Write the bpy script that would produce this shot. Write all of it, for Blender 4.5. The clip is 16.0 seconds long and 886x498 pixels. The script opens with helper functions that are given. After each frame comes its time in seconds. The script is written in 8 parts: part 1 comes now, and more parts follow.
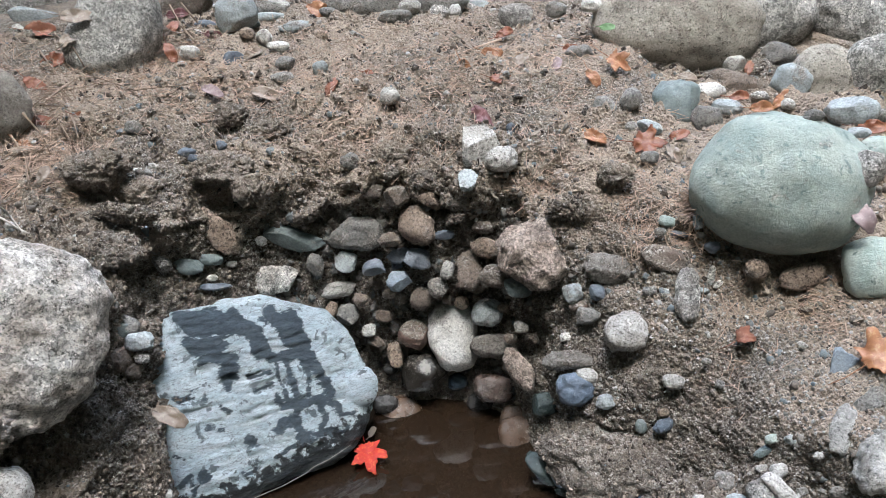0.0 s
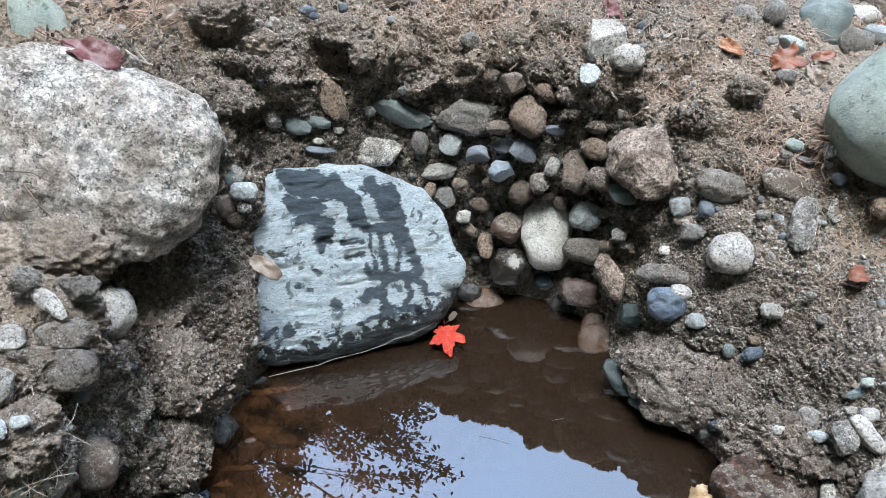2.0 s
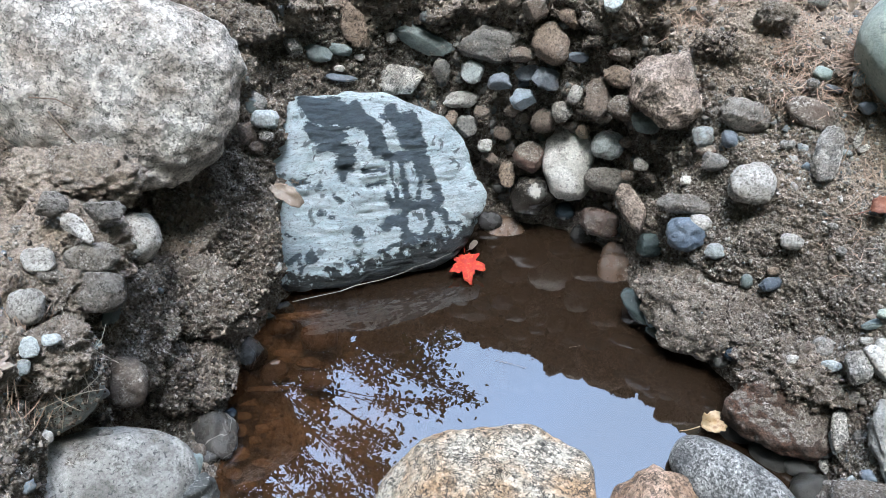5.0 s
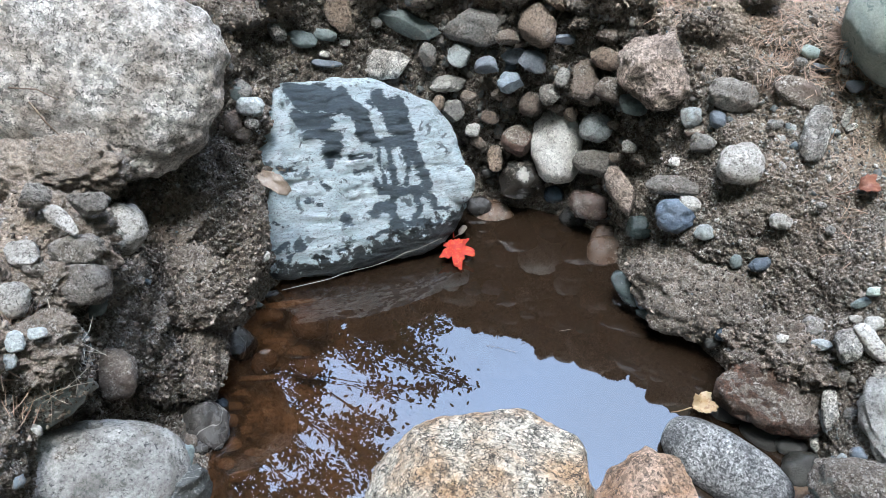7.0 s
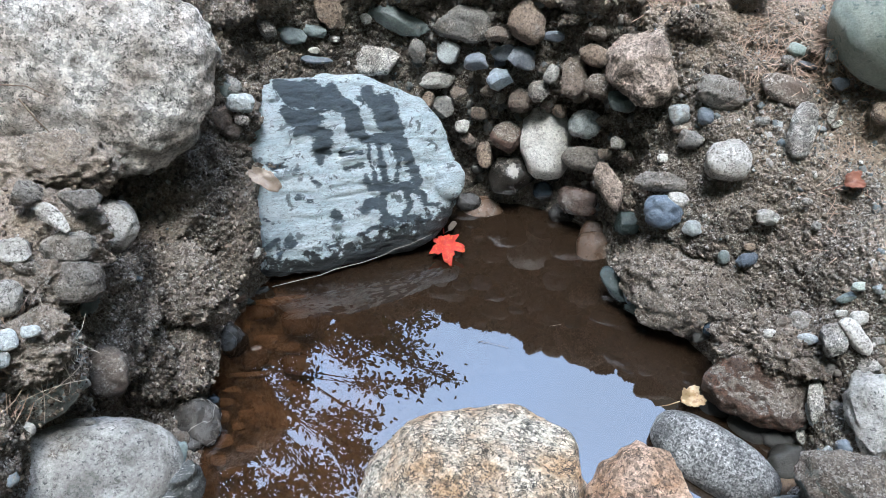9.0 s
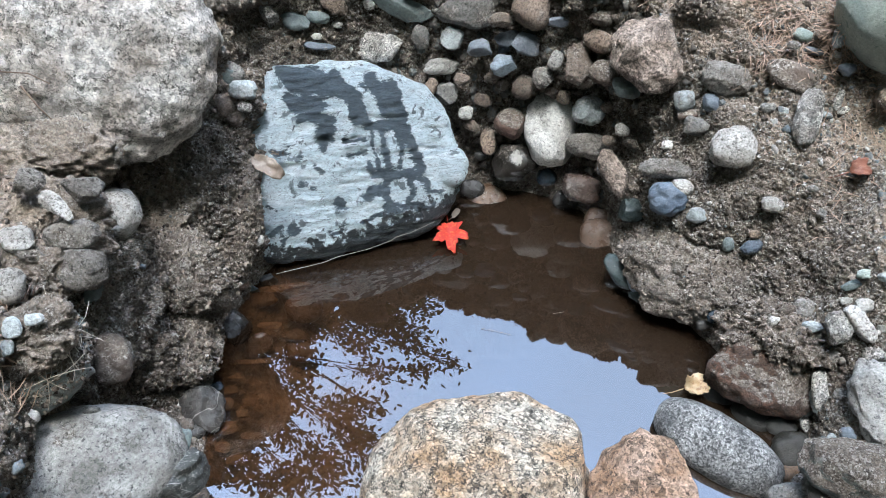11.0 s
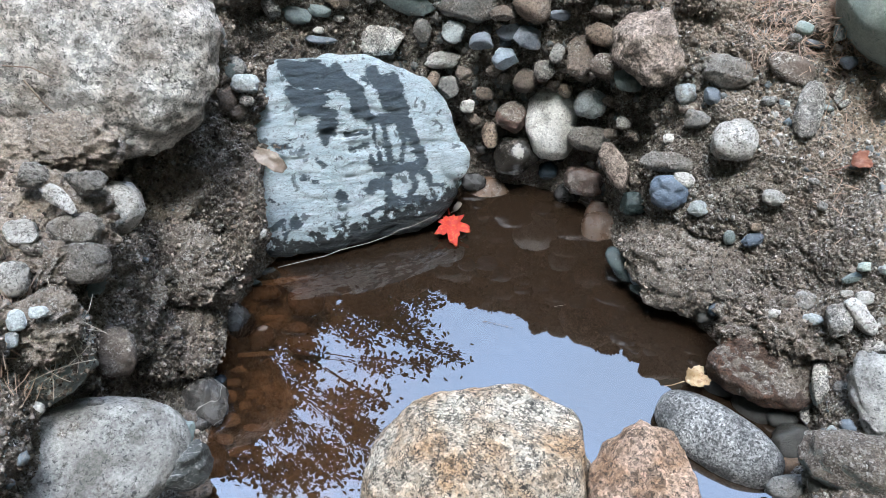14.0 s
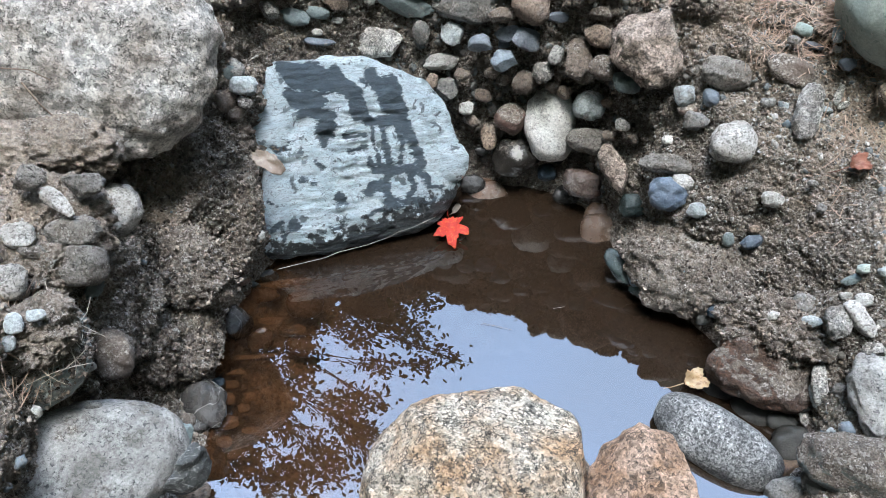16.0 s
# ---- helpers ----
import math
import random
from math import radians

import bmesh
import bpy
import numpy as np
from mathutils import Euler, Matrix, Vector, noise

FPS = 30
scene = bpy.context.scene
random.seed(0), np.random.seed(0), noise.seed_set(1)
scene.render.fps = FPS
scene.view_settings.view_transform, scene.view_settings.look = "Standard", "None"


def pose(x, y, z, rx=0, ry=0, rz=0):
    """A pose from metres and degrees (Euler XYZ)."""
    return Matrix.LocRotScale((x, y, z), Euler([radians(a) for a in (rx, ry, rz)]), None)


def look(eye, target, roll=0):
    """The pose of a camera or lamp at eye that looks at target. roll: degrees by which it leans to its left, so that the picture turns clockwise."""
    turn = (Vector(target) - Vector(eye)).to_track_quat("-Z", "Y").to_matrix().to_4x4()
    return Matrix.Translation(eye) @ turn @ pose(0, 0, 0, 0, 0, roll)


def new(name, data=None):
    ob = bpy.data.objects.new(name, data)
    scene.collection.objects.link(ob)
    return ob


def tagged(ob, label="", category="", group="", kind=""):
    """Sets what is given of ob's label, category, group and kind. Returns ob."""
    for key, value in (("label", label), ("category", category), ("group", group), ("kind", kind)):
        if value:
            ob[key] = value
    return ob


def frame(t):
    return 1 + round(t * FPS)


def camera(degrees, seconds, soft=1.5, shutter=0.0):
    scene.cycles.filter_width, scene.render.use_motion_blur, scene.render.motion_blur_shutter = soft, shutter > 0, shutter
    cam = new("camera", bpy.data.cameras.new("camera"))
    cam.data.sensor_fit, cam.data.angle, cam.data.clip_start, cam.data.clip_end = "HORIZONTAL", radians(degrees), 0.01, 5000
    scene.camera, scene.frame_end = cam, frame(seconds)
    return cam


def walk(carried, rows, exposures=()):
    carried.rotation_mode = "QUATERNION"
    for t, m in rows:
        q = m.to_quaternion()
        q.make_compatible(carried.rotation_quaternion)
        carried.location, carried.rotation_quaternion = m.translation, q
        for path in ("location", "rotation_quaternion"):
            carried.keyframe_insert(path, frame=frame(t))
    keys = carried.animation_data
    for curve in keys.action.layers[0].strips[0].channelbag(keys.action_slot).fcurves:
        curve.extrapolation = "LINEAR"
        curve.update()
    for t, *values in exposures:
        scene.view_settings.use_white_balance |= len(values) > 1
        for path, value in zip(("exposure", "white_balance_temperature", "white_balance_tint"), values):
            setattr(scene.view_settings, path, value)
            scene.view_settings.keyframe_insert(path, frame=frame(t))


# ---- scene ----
cam = camera(57.4, 16.0, soft=0.48)
PATH = [
    (0, (0.009, 0.023, 1.33), (0.005, 1.738, 0.301), -1.8),
    (0.5, (-0.001, 0.023, 1.334), (-0.064, 1.731, 0.295), -1.3),
    (1, (-0.012, 0.018, 1.315), (-0.124, 1.705, 0.246), 1.0),
    (1.5, (-0.033, 0.009, 1.295), (-0.187, 1.643, 0.152), 2.3),
    (2, (-0.042, 0.012, 1.279), (-0.222, 1.592, 0.065), 2.9),
    (2.5, (-0.037, 0.012, 1.281), (-0.25, 1.539, 0.007), 3.0),
    (3, (-0.043, 0.007, 1.283), (-0.269, 1.51, -0.017), 2.7),
    (3.5, (-0.04, 0.003, 1.285), (-0.281, 1.481, -0.041), 2.2),
    (4, (-0.027, -0.004, 1.288), (-0.265, 1.463, -0.051), 2.1),
    (6.5, (-0.02, 0.014, 1.278), (-0.235, 1.461, -0.086), 1.2),
    (7, (-0.022, 0.008, 1.28), (-0.221, 1.448, -0.093), 1.5),
    (7.5, (-0.025, 0.001, 1.282), (-0.201, 1.444, -0.092), 1.9),
    (8, (-0.027, -0.003, 1.284), (-0.184, 1.44, -0.092), 2.4),
    (8.5, (-0.031, 0.0, 1.287), (-0.191, 1.441, -0.092), 2.4),
    (11, (-0.031, 0.007, 1.286), (-0.199, 1.419, -0.12), 2.1),
    (11.5, (-0.032, 0.005, 1.282), (-0.2, 1.411, -0.13), 2.2),
    (12, (-0.033, 0.006, 1.287), (-0.201, 1.41, -0.128), 2.2),
    (12.5, (-0.029, 0.007, 1.286), (-0.2, 1.408, -0.13), 2.1),
    (13, (-0.028, 0.005, 1.284), (-0.201, 1.403, -0.135), 1.9),
    (13.5, (-0.029, 0.002, 1.286), (-0.2, 1.4, -0.133), 2.0),
    (14, (-0.029, 0.003, 1.289), (-0.201, 1.403, -0.128), 1.9),
    (14.5, (-0.027, 0.004, 1.289), (-0.197, 1.407, -0.127), 2.0),
    (15, (-0.028, 0.005, 1.284), (-0.195, 1.407, -0.132), 2.1),
    (15.5, (-0.025, 0.006, 1.285), (-0.193, 1.409, -0.131), 2.1),
    (16, (-0.028, 0.006, 1.289), (-0.199, 1.408, -0.126), 1.9),
]
EXPOSURES = ((0, -0.48, 5740, 5), (1.5, -0.38, 5620, 3), (3.0, -0.28, 5570, 3), (16.0, -0.28, 5570, 3))
walk(cam, [(t, look(eye, target, roll)) for t, eye, target, roll in PATH], EXPOSURES)

# ---- light: a bright overcast sky over a wooded stream bank ----
world = bpy.data.worlds.new("world")
scene.world = world
world.use_nodes = True
wn = world.node_tree
sky = wn.nodes.new("ShaderNodeTexSky")
sky.sky_type = "NISHITA"
sky.sun_disc = False
sky.sun_elevation, sky.sun_rotation = radians(76), radians(185)
sky.air_density, sky.dust_density, sky.ozone_density = 1.2, 3.0, 1.0
# thin high cloud veils the blue in broad soft drifts
veil_at = wn.nodes.new("ShaderNodeTexCoord")
veil = wn.nodes.new("ShaderNodeTexNoise")
veil.inputs["Scale"].default_value, veil.inputs["Detail"].default_value = 1.6, 3.0
wn.links.new(veil_at.outputs["Generated"], veil.inputs["Vector"])
thin = wn.nodes.new("ShaderNodeMapRange")
thin.inputs["From Min"].default_value, thin.inputs["From Max"].default_value = 0.3, 0.7
thin.inputs["To Min"].default_value, thin.inputs["To Max"].default_value = 0.25, 0.8
wn.links.new(veil.outputs["Fac"], thin.inputs["Value"])
cloudy = wn.nodes.new("ShaderNodeMix")
cloudy.data_type = "RGBA"
cloudy.inputs[7].default_value = (1.5, 1.55, 1.6, 1)
wn.links.new(thin.outputs[0], cloudy.inputs[0])
wn.links.new(sky.outputs[0], cloudy.inputs[6])
wn.links.new(cloudy.outputs[2], wn.nodes["Background"].inputs[0])
wn.nodes["Background"].inputs[1].default_value = 3.0
sun = new("sun", bpy.data.lights.new("sun", "SUN"))
sun.data.energy, sun.data.angle, sun.data.color = 2.2, radians(16), (1.0, 0.97, 0.92)
sun.matrix_world = look((-0.05, 0.28, 2.6), (0, 0.9, 0))


# ---- materials ----
def nodes_of(name):
    m = bpy.data.materials.new(name)
    m.use_nodes = True
    return m, m.node_tree, m.node_tree.nodes["Principled BSDF"]


def noise_tex(nt, vec, scale, detail=4.0, rough=0.6, distortion=0.0):
    n = nt.nodes.new("ShaderNodeTexNoise")
    n.inputs["Scale"].default_value = scale
    n.inputs["Detail"].default_value = detail
    n.inputs["Roughness"].default_value = rough
    n.inputs["Distortion"].default_value = distortion
    nt.links.new(vec, n.inputs["Vector"])
    return n.outputs["Fac"]


def cells(nt, vec, scale, out="Color", feature="F1"):
    n = nt.nodes.new("ShaderNodeTexVoronoi")
    n.feature = feature
    n.inputs["Scale"].default_value = scale
    nt.links.new(vec, n.inputs["Vector"])
    return n.outputs[out]


def ramp(nt, fac, *stops):
    n = nt.nodes.new("ShaderNodeValToRGB")
    el = n.color_ramp.elements
    while len(el) < len(stops):
        el.new(0.5)
    for e, (p, c) in zip(el, stops):
        e.position = p
        e.color = (c, c, c, 1) if isinstance(c, (int, float)) else (*c, 1)
    nt.links.new(fac, n.inputs[0])
    return n.outputs[0]


def mix(nt, fac, a, b, mode="MIX"):
    n = nt.nodes.new("ShaderNodeMix")
    n.data_type, n.blend_type = "RGBA", mode
    for key, v in ((0, fac), (6, a), (7, b)):
        if isinstance(v, bpy.types.NodeSocket):
            nt.links.new(v, n.inputs[key])
        else:
            n.inputs[key].default_value = v if key == 0 else (*v, 1)
    return n.outputs[2]


def calc(nt, op, a, b):
    n = nt.nodes.new("ShaderNodeMath")
    n.operation = op
    for k, v in ((0, a), (1, b)):
        if isinstance(v, bpy.types.NodeSocket):
            nt.links.new(v, n.inputs[k])
        else:
            n.inputs[k].default_value = v
    return n.outputs[0]


def bump(nt, bsdf, height, strength, distance):
    n = nt.nodes.new("ShaderNodeBump")
    n.inputs["Strength"].default_value = strength
    n.inputs["Distance"].default_value = distance
    nt.links.new(height, n.inputs["Height"])
    nt.links.new(n.outputs[0], bsdf.inputs["Normal"])


def object_space(nt):
    """Object coordinates, shifted at random from thing to thing."""
    tc = nt.nodes.new("ShaderNodeTexCoord")
    info = nt.nodes.new("ShaderNodeObjectInfo")
    scaled = nt.nodes.new("ShaderNodeVectorMath")
    scaled.operation = "MULTIPLY_ADD"
    nt.links.new(info.outputs["Random"], scaled.inputs[0])
    scaled.inputs[1].default_value = (1.7, 3.1, 4.7)
    nt.links.new(tc.outputs["Object"], scaled.inputs[2])
    return scaled.outputs[0], info.outputs["Random"]


SOIL_DARK, SOIL, SOIL_PALE = (0.062, 0.046, 0.035), (0.172, 0.136, 0.106), (0.32, 0.27, 0.218)


def soil_colour(nt, vec):
    big = ramp(nt, noise_tex(nt, vec, 7.0, 6, 0.7), (0.28, SOIL_DARK), (0.46, SOIL), (0.66, SOIL_PALE))
    mid = ramp(nt, noise_tex(nt, vec, 60.0, 5, 0.75), (0.32, 0.45), (0.68, 1.45))
    fine = ramp(nt, noise_tex(nt, vec, 330.0, 3, 0.8), (0.3, 0.5), (0.7, 1.5))
    base = mix(nt, 1.0, mix(nt, 1.0, big, mid, "MULTIPLY"), fine, "MULTIPLY")
    shaken = nt.nodes.new("ShaderNodeVectorMath")
    shaken.operation = "MULTIPLY_ADD"
    blur = nt.nodes.new("ShaderNodeTexNoise")
    blur.inputs["Scale"].default_value = 240.0
    nt.links.new(vec, blur.inputs["Vector"])
    nt.links.new(blur.outputs["Color"], shaken.inputs[0])
    shaken.inputs[1].default_value = (0.006, 0.006, 0.006)
    nt.links.new(vec, shaken.inputs[2])
    tones = []
    for size in (430.0, 190.0):
        n = nt.nodes.new("ShaderNodeSeparateColor")
        nt.links.new(cells(nt, shaken.outputs[0], size), n.inputs[0])
        tones.append(ramp(nt, n.outputs[0], (0.0, (0.016, 0.013, 0.011)), (0.3, (0.085, 0.069, 0.056)), (0.72, (0.26, 0.228, 0.192)), (0.93, (0.56, 0.53, 0.48))))
    grain = mix(nt, ramp(nt, noise_tex(nt, vec, 90.0, 3, 0.6), (0.45, 0.0), (0.6, 0.8)), tones[0], tones[1])
    return mix(nt, ramp(nt, noise_tex(nt, vec, 22.0, 4, 0.7), (0.35, 0.25), (0.62, 0.8)), base, grain)


def soil_material():
    m, nt, b = nodes_of("sandy_soil")
    tc = nt.nodes.new("ShaderNodeTexCoord")
    vec = tc.outputs["Object"]
    # this attribute only sets the share of the paler soil mix
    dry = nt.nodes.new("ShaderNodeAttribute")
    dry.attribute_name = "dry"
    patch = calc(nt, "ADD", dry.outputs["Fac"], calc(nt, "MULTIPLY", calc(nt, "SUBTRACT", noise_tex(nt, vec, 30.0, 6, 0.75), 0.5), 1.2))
    base_tone = soil_colour(nt, vec)
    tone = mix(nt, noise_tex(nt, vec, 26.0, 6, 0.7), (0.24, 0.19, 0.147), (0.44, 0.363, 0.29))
    sandy = mix(nt, 0.35, mix(nt, 1.0, tone, ramp(nt, noise_tex(nt, vec, 260.0, 3, 0.8), (0.3, 0.6), (0.7, 1.4)), "MULTIPLY"), mix(nt, 1.0, base_tone, (1.5, 1.38, 1.26), "MULTIPLY"))
    nt.links.new(mix(nt, ramp(nt, patch, (0.2, 0.0), (0.8, 1.0)), base_tone, sandy), b.inputs["Base Color"])
    b.inputs["Roughness"].default_value = 0.95
    b.inputs["Specular IOR Level"].default_value = 0.2
    h = calc(nt, "ADD", noise_tex(nt, vec, 120.0, 6, 0.75), calc(nt, "MULTIPLY", cells(nt, vec, 150.0, "Distance"), -0.9))
    bump(nt, b, h, 1.0, 0.011)
    return m


def stone_material(name, a, b2, speck=None, speck_scale=260.0, speck_at=0.6, rough=0.75, dirt=0.35, vein=None, relief=0.5, grain=0.35, top=0.0, mark=None, depth=0.008, grains=None, craze=0.45):
    """Stone with two body colours, mineral specks and soil stuck to it."""
    m, nt, b = nodes_of(name)
    vec, rnd = object_space(nt)
    body = mix(nt, ramp(nt, noise_tex(nt, vec, 14.0, 6, 0.65, 0.4), (0.38, 0.0), (0.62, 1.0)), a, b2)
    tone = ramp(nt, rnd, (0.0, 0.75), (1.0, 1.2))
    body = mix(nt, 1.0, body, tone, "MULTIPLY")
    fine = ramp(nt, noise_tex(nt, vec, 210.0, 5, 0.75), (0.3, 1.0 - grain), (0.7, 1.0 + grain))
    body = mix(nt, 1.0, body, fine, "MULTIPLY")
    wander = nt.nodes.new("ShaderNodeVectorMath")
    wander.operation = "MULTIPLY_ADD"
    sway = nt.nodes.new("ShaderNodeTexNoise")
    sway.inputs["Scale"].default_value = 110.0
    nt.links.new(vec, sway.inputs["Vector"])
    nt.links.new(sway.outputs["Color"], wander.inputs[0])
    wander.inputs[1].default_value = (0.014, 0.014, 0.014)
    nt.links.new(vec, wander.inputs[2])
    if grains:
        # crystals of their own tone, parted by dark seams
        scale, seam, light = grains
        sort = nt.nodes.new("ShaderNodeSeparateColor")
        nt.links.new(cells(nt, wander.outputs[0], scale), sort.inputs[0])
        body = mix(nt, 1.0, body, ramp(nt, sort.outputs[0], (0.0, 0.5), (0.3, 0.9), (0.7, 1.1), (0.9, light)), "MULTIPLY")
        gap = ramp(nt, cells(nt, wander.outputs[0], scale, "Distance", "DISTANCE_TO_EDGE"), (0.03, 1.0), (0.12, 0.0))
        some = ramp(nt, noise_tex(nt, vec, scale * 0.3, 3, 0.6), (0.45, 0.0), (0.55, seam))
        body = mix(nt, calc(nt, "MULTIPLY", gap, some), body, (0.05, 0.044, 0.038))
    wrinkle = ramp(nt, noise_tex(nt, wander.outputs[0], 75.0, 3, 0.55, 0.6), (0.47, 0.0), (0.5, 1.0), (0.53, 0.0))
    wrinkle = calc(nt, "MULTIPLY", wrinkle, ramp(nt, noise_tex(nt, vec, 30.0, 4, 0.7), (0.45, 0.0), (0.58, 1.0)))
    body = mix(nt, calc(nt, "MULTIPLY", wrinkle, craze), body, (0.045, 0.038, 0.032))
    if speck:
        edge = 0.5 + (speck_at - 0.5) * 0.3
        body = mix(nt, ramp(nt, noise_tex(nt, vec, speck_scale * 0.9, 4, 0.65, 0.5), (edge, 0.0), (edge + 0.06, 0.85)), body, speck)
        body = mix(nt, ramp(nt, noise_tex(nt, vec, speck_scale * 0.35, 5, 0.75, 0.8), (edge + 0.04, 0.0), (edge + 0.1, 0.6)), body, speck)
    if vein:
        v = noise_tex(nt, vec, 9.0, 3, 0.5, 1.6)
        body = mix(nt, ramp(nt, v, (0.493, 0.0), (0.5, 0.95), (0.507, 0.0)), body, vein)
    if dirt:
        d = ramp(nt, noise_tex(nt, vec, 22.0, 6, 0.72), (0.62 - dirt * 0.4, 0.0), (0.74 - dirt * 0.3, 0.9))
        body = mix(nt, d, body, soil_colour(nt, vec))
    if mark:
        tc = nt.nodes.new("ShaderNodeTexCoord")
        far = nt.nodes.new("ShaderNodeVectorMath")
        far.operation = "DISTANCE"
        nt.links.new(tc.outputs["Object"], far.inputs[0])
        far.inputs[1].default_value = mark[0]
        reach = calc(nt, "ADD", far.outputs["Value"], calc(nt, "MULTIPLY", calc(nt, "SUBTRACT", noise_tex(nt, vec, 70.0, 5, 0.7), 0.5), 0.03))
        r = mark[1]
        fall = nt.nodes.new("ShaderNodeMapRange")
        fall.inputs["From Max"].default_value = r * 2
        nt.links.new(reach, fall.inputs["Value"])
        body = mix(nt, ramp(nt, fall.outputs[0], (0.12, 0.0), (0.2, 0.95), (0.42, 0.9), (0.52, 0.0)), body, mark[2])
    if top:
        geo = nt.nodes.new("ShaderNodeNewGeometry")
        sep = nt.nodes.new("ShaderNodeSeparateXYZ")
        nt.links.new(geo.outputs["Normal"], sep.inputs[0])
        lie = calc(nt, "ADD", sep.outputs[2], calc(nt, "MULTIPLY", calc(nt, "SUBTRACT", noise_tex(nt, vec, 18.0, 6, 0.7), 0.5), 1.6))
        body = mix(nt, ramp(nt, lie, (0.75 - top * 0.5, 0.0), (0.85 - top * 0.5, 0.97)), body, soil_colour(nt, vec))
    nt.links.new(body, b.inputs["Base Color"])
    nt.links.new(ramp(nt, noise_tex(nt, vec, 40.0, 4), (0.3, max(rough - 0.15, 0.05)), (0.7, min(rough + 0.12, 1.0))), b.inputs["Roughness"])
    b.inputs["Specular IOR Level"].default_value = 0.35 if rough > 0.5 else 0.5
    h = calc(nt, "ADD", noise_tex(nt, vec, 55.0, 7, 0.72), calc(nt, "MULTIPLY", noise_tex(nt, vec, 320.0, 3, 0.7), 0.35))
    h = calc(nt, "ADD", h, calc(nt, "MULTIPLY", wrinkle, -0.5 * craze))
    bump(nt, b, h, relief, depth)
    return m


def leaf_material(name, a, b2, edge, rough=0.5):
    m, nt, b = nodes_of(name)
    vec, rnd = object_space(nt)
    body = mix(nt, ramp(nt, noise_tex(nt, vec, 45.0, 5, 0.7), (0.35, 0.0), (0.65, 1.0)), a, b2)
    body = mix(nt, ramp(nt, noise_tex(nt, vec, 110.0, 5, 0.7), (0.52, 0.0), (0.62, 0.75)), body, edge)
    nt.links.new(body, b.inputs["Base Color"])
    b.inputs["Roughness"].default_value = rough
    bump(nt, b, noise_tex(nt, vec, 120.0, 4), 0.4, 0.003)
    return m


def plain_material(name, a, b2, scale=60.0, rough=0.8):
    m, nt, b = nodes_of(name)
    vec, rnd = object_space(nt)
    nt.links.new(mix(nt, noise_tex(nt, vec, scale, 4), a, b2), b.inputs["Base Color"])
    b.inputs["Roughness"].default_value = rough
    return m


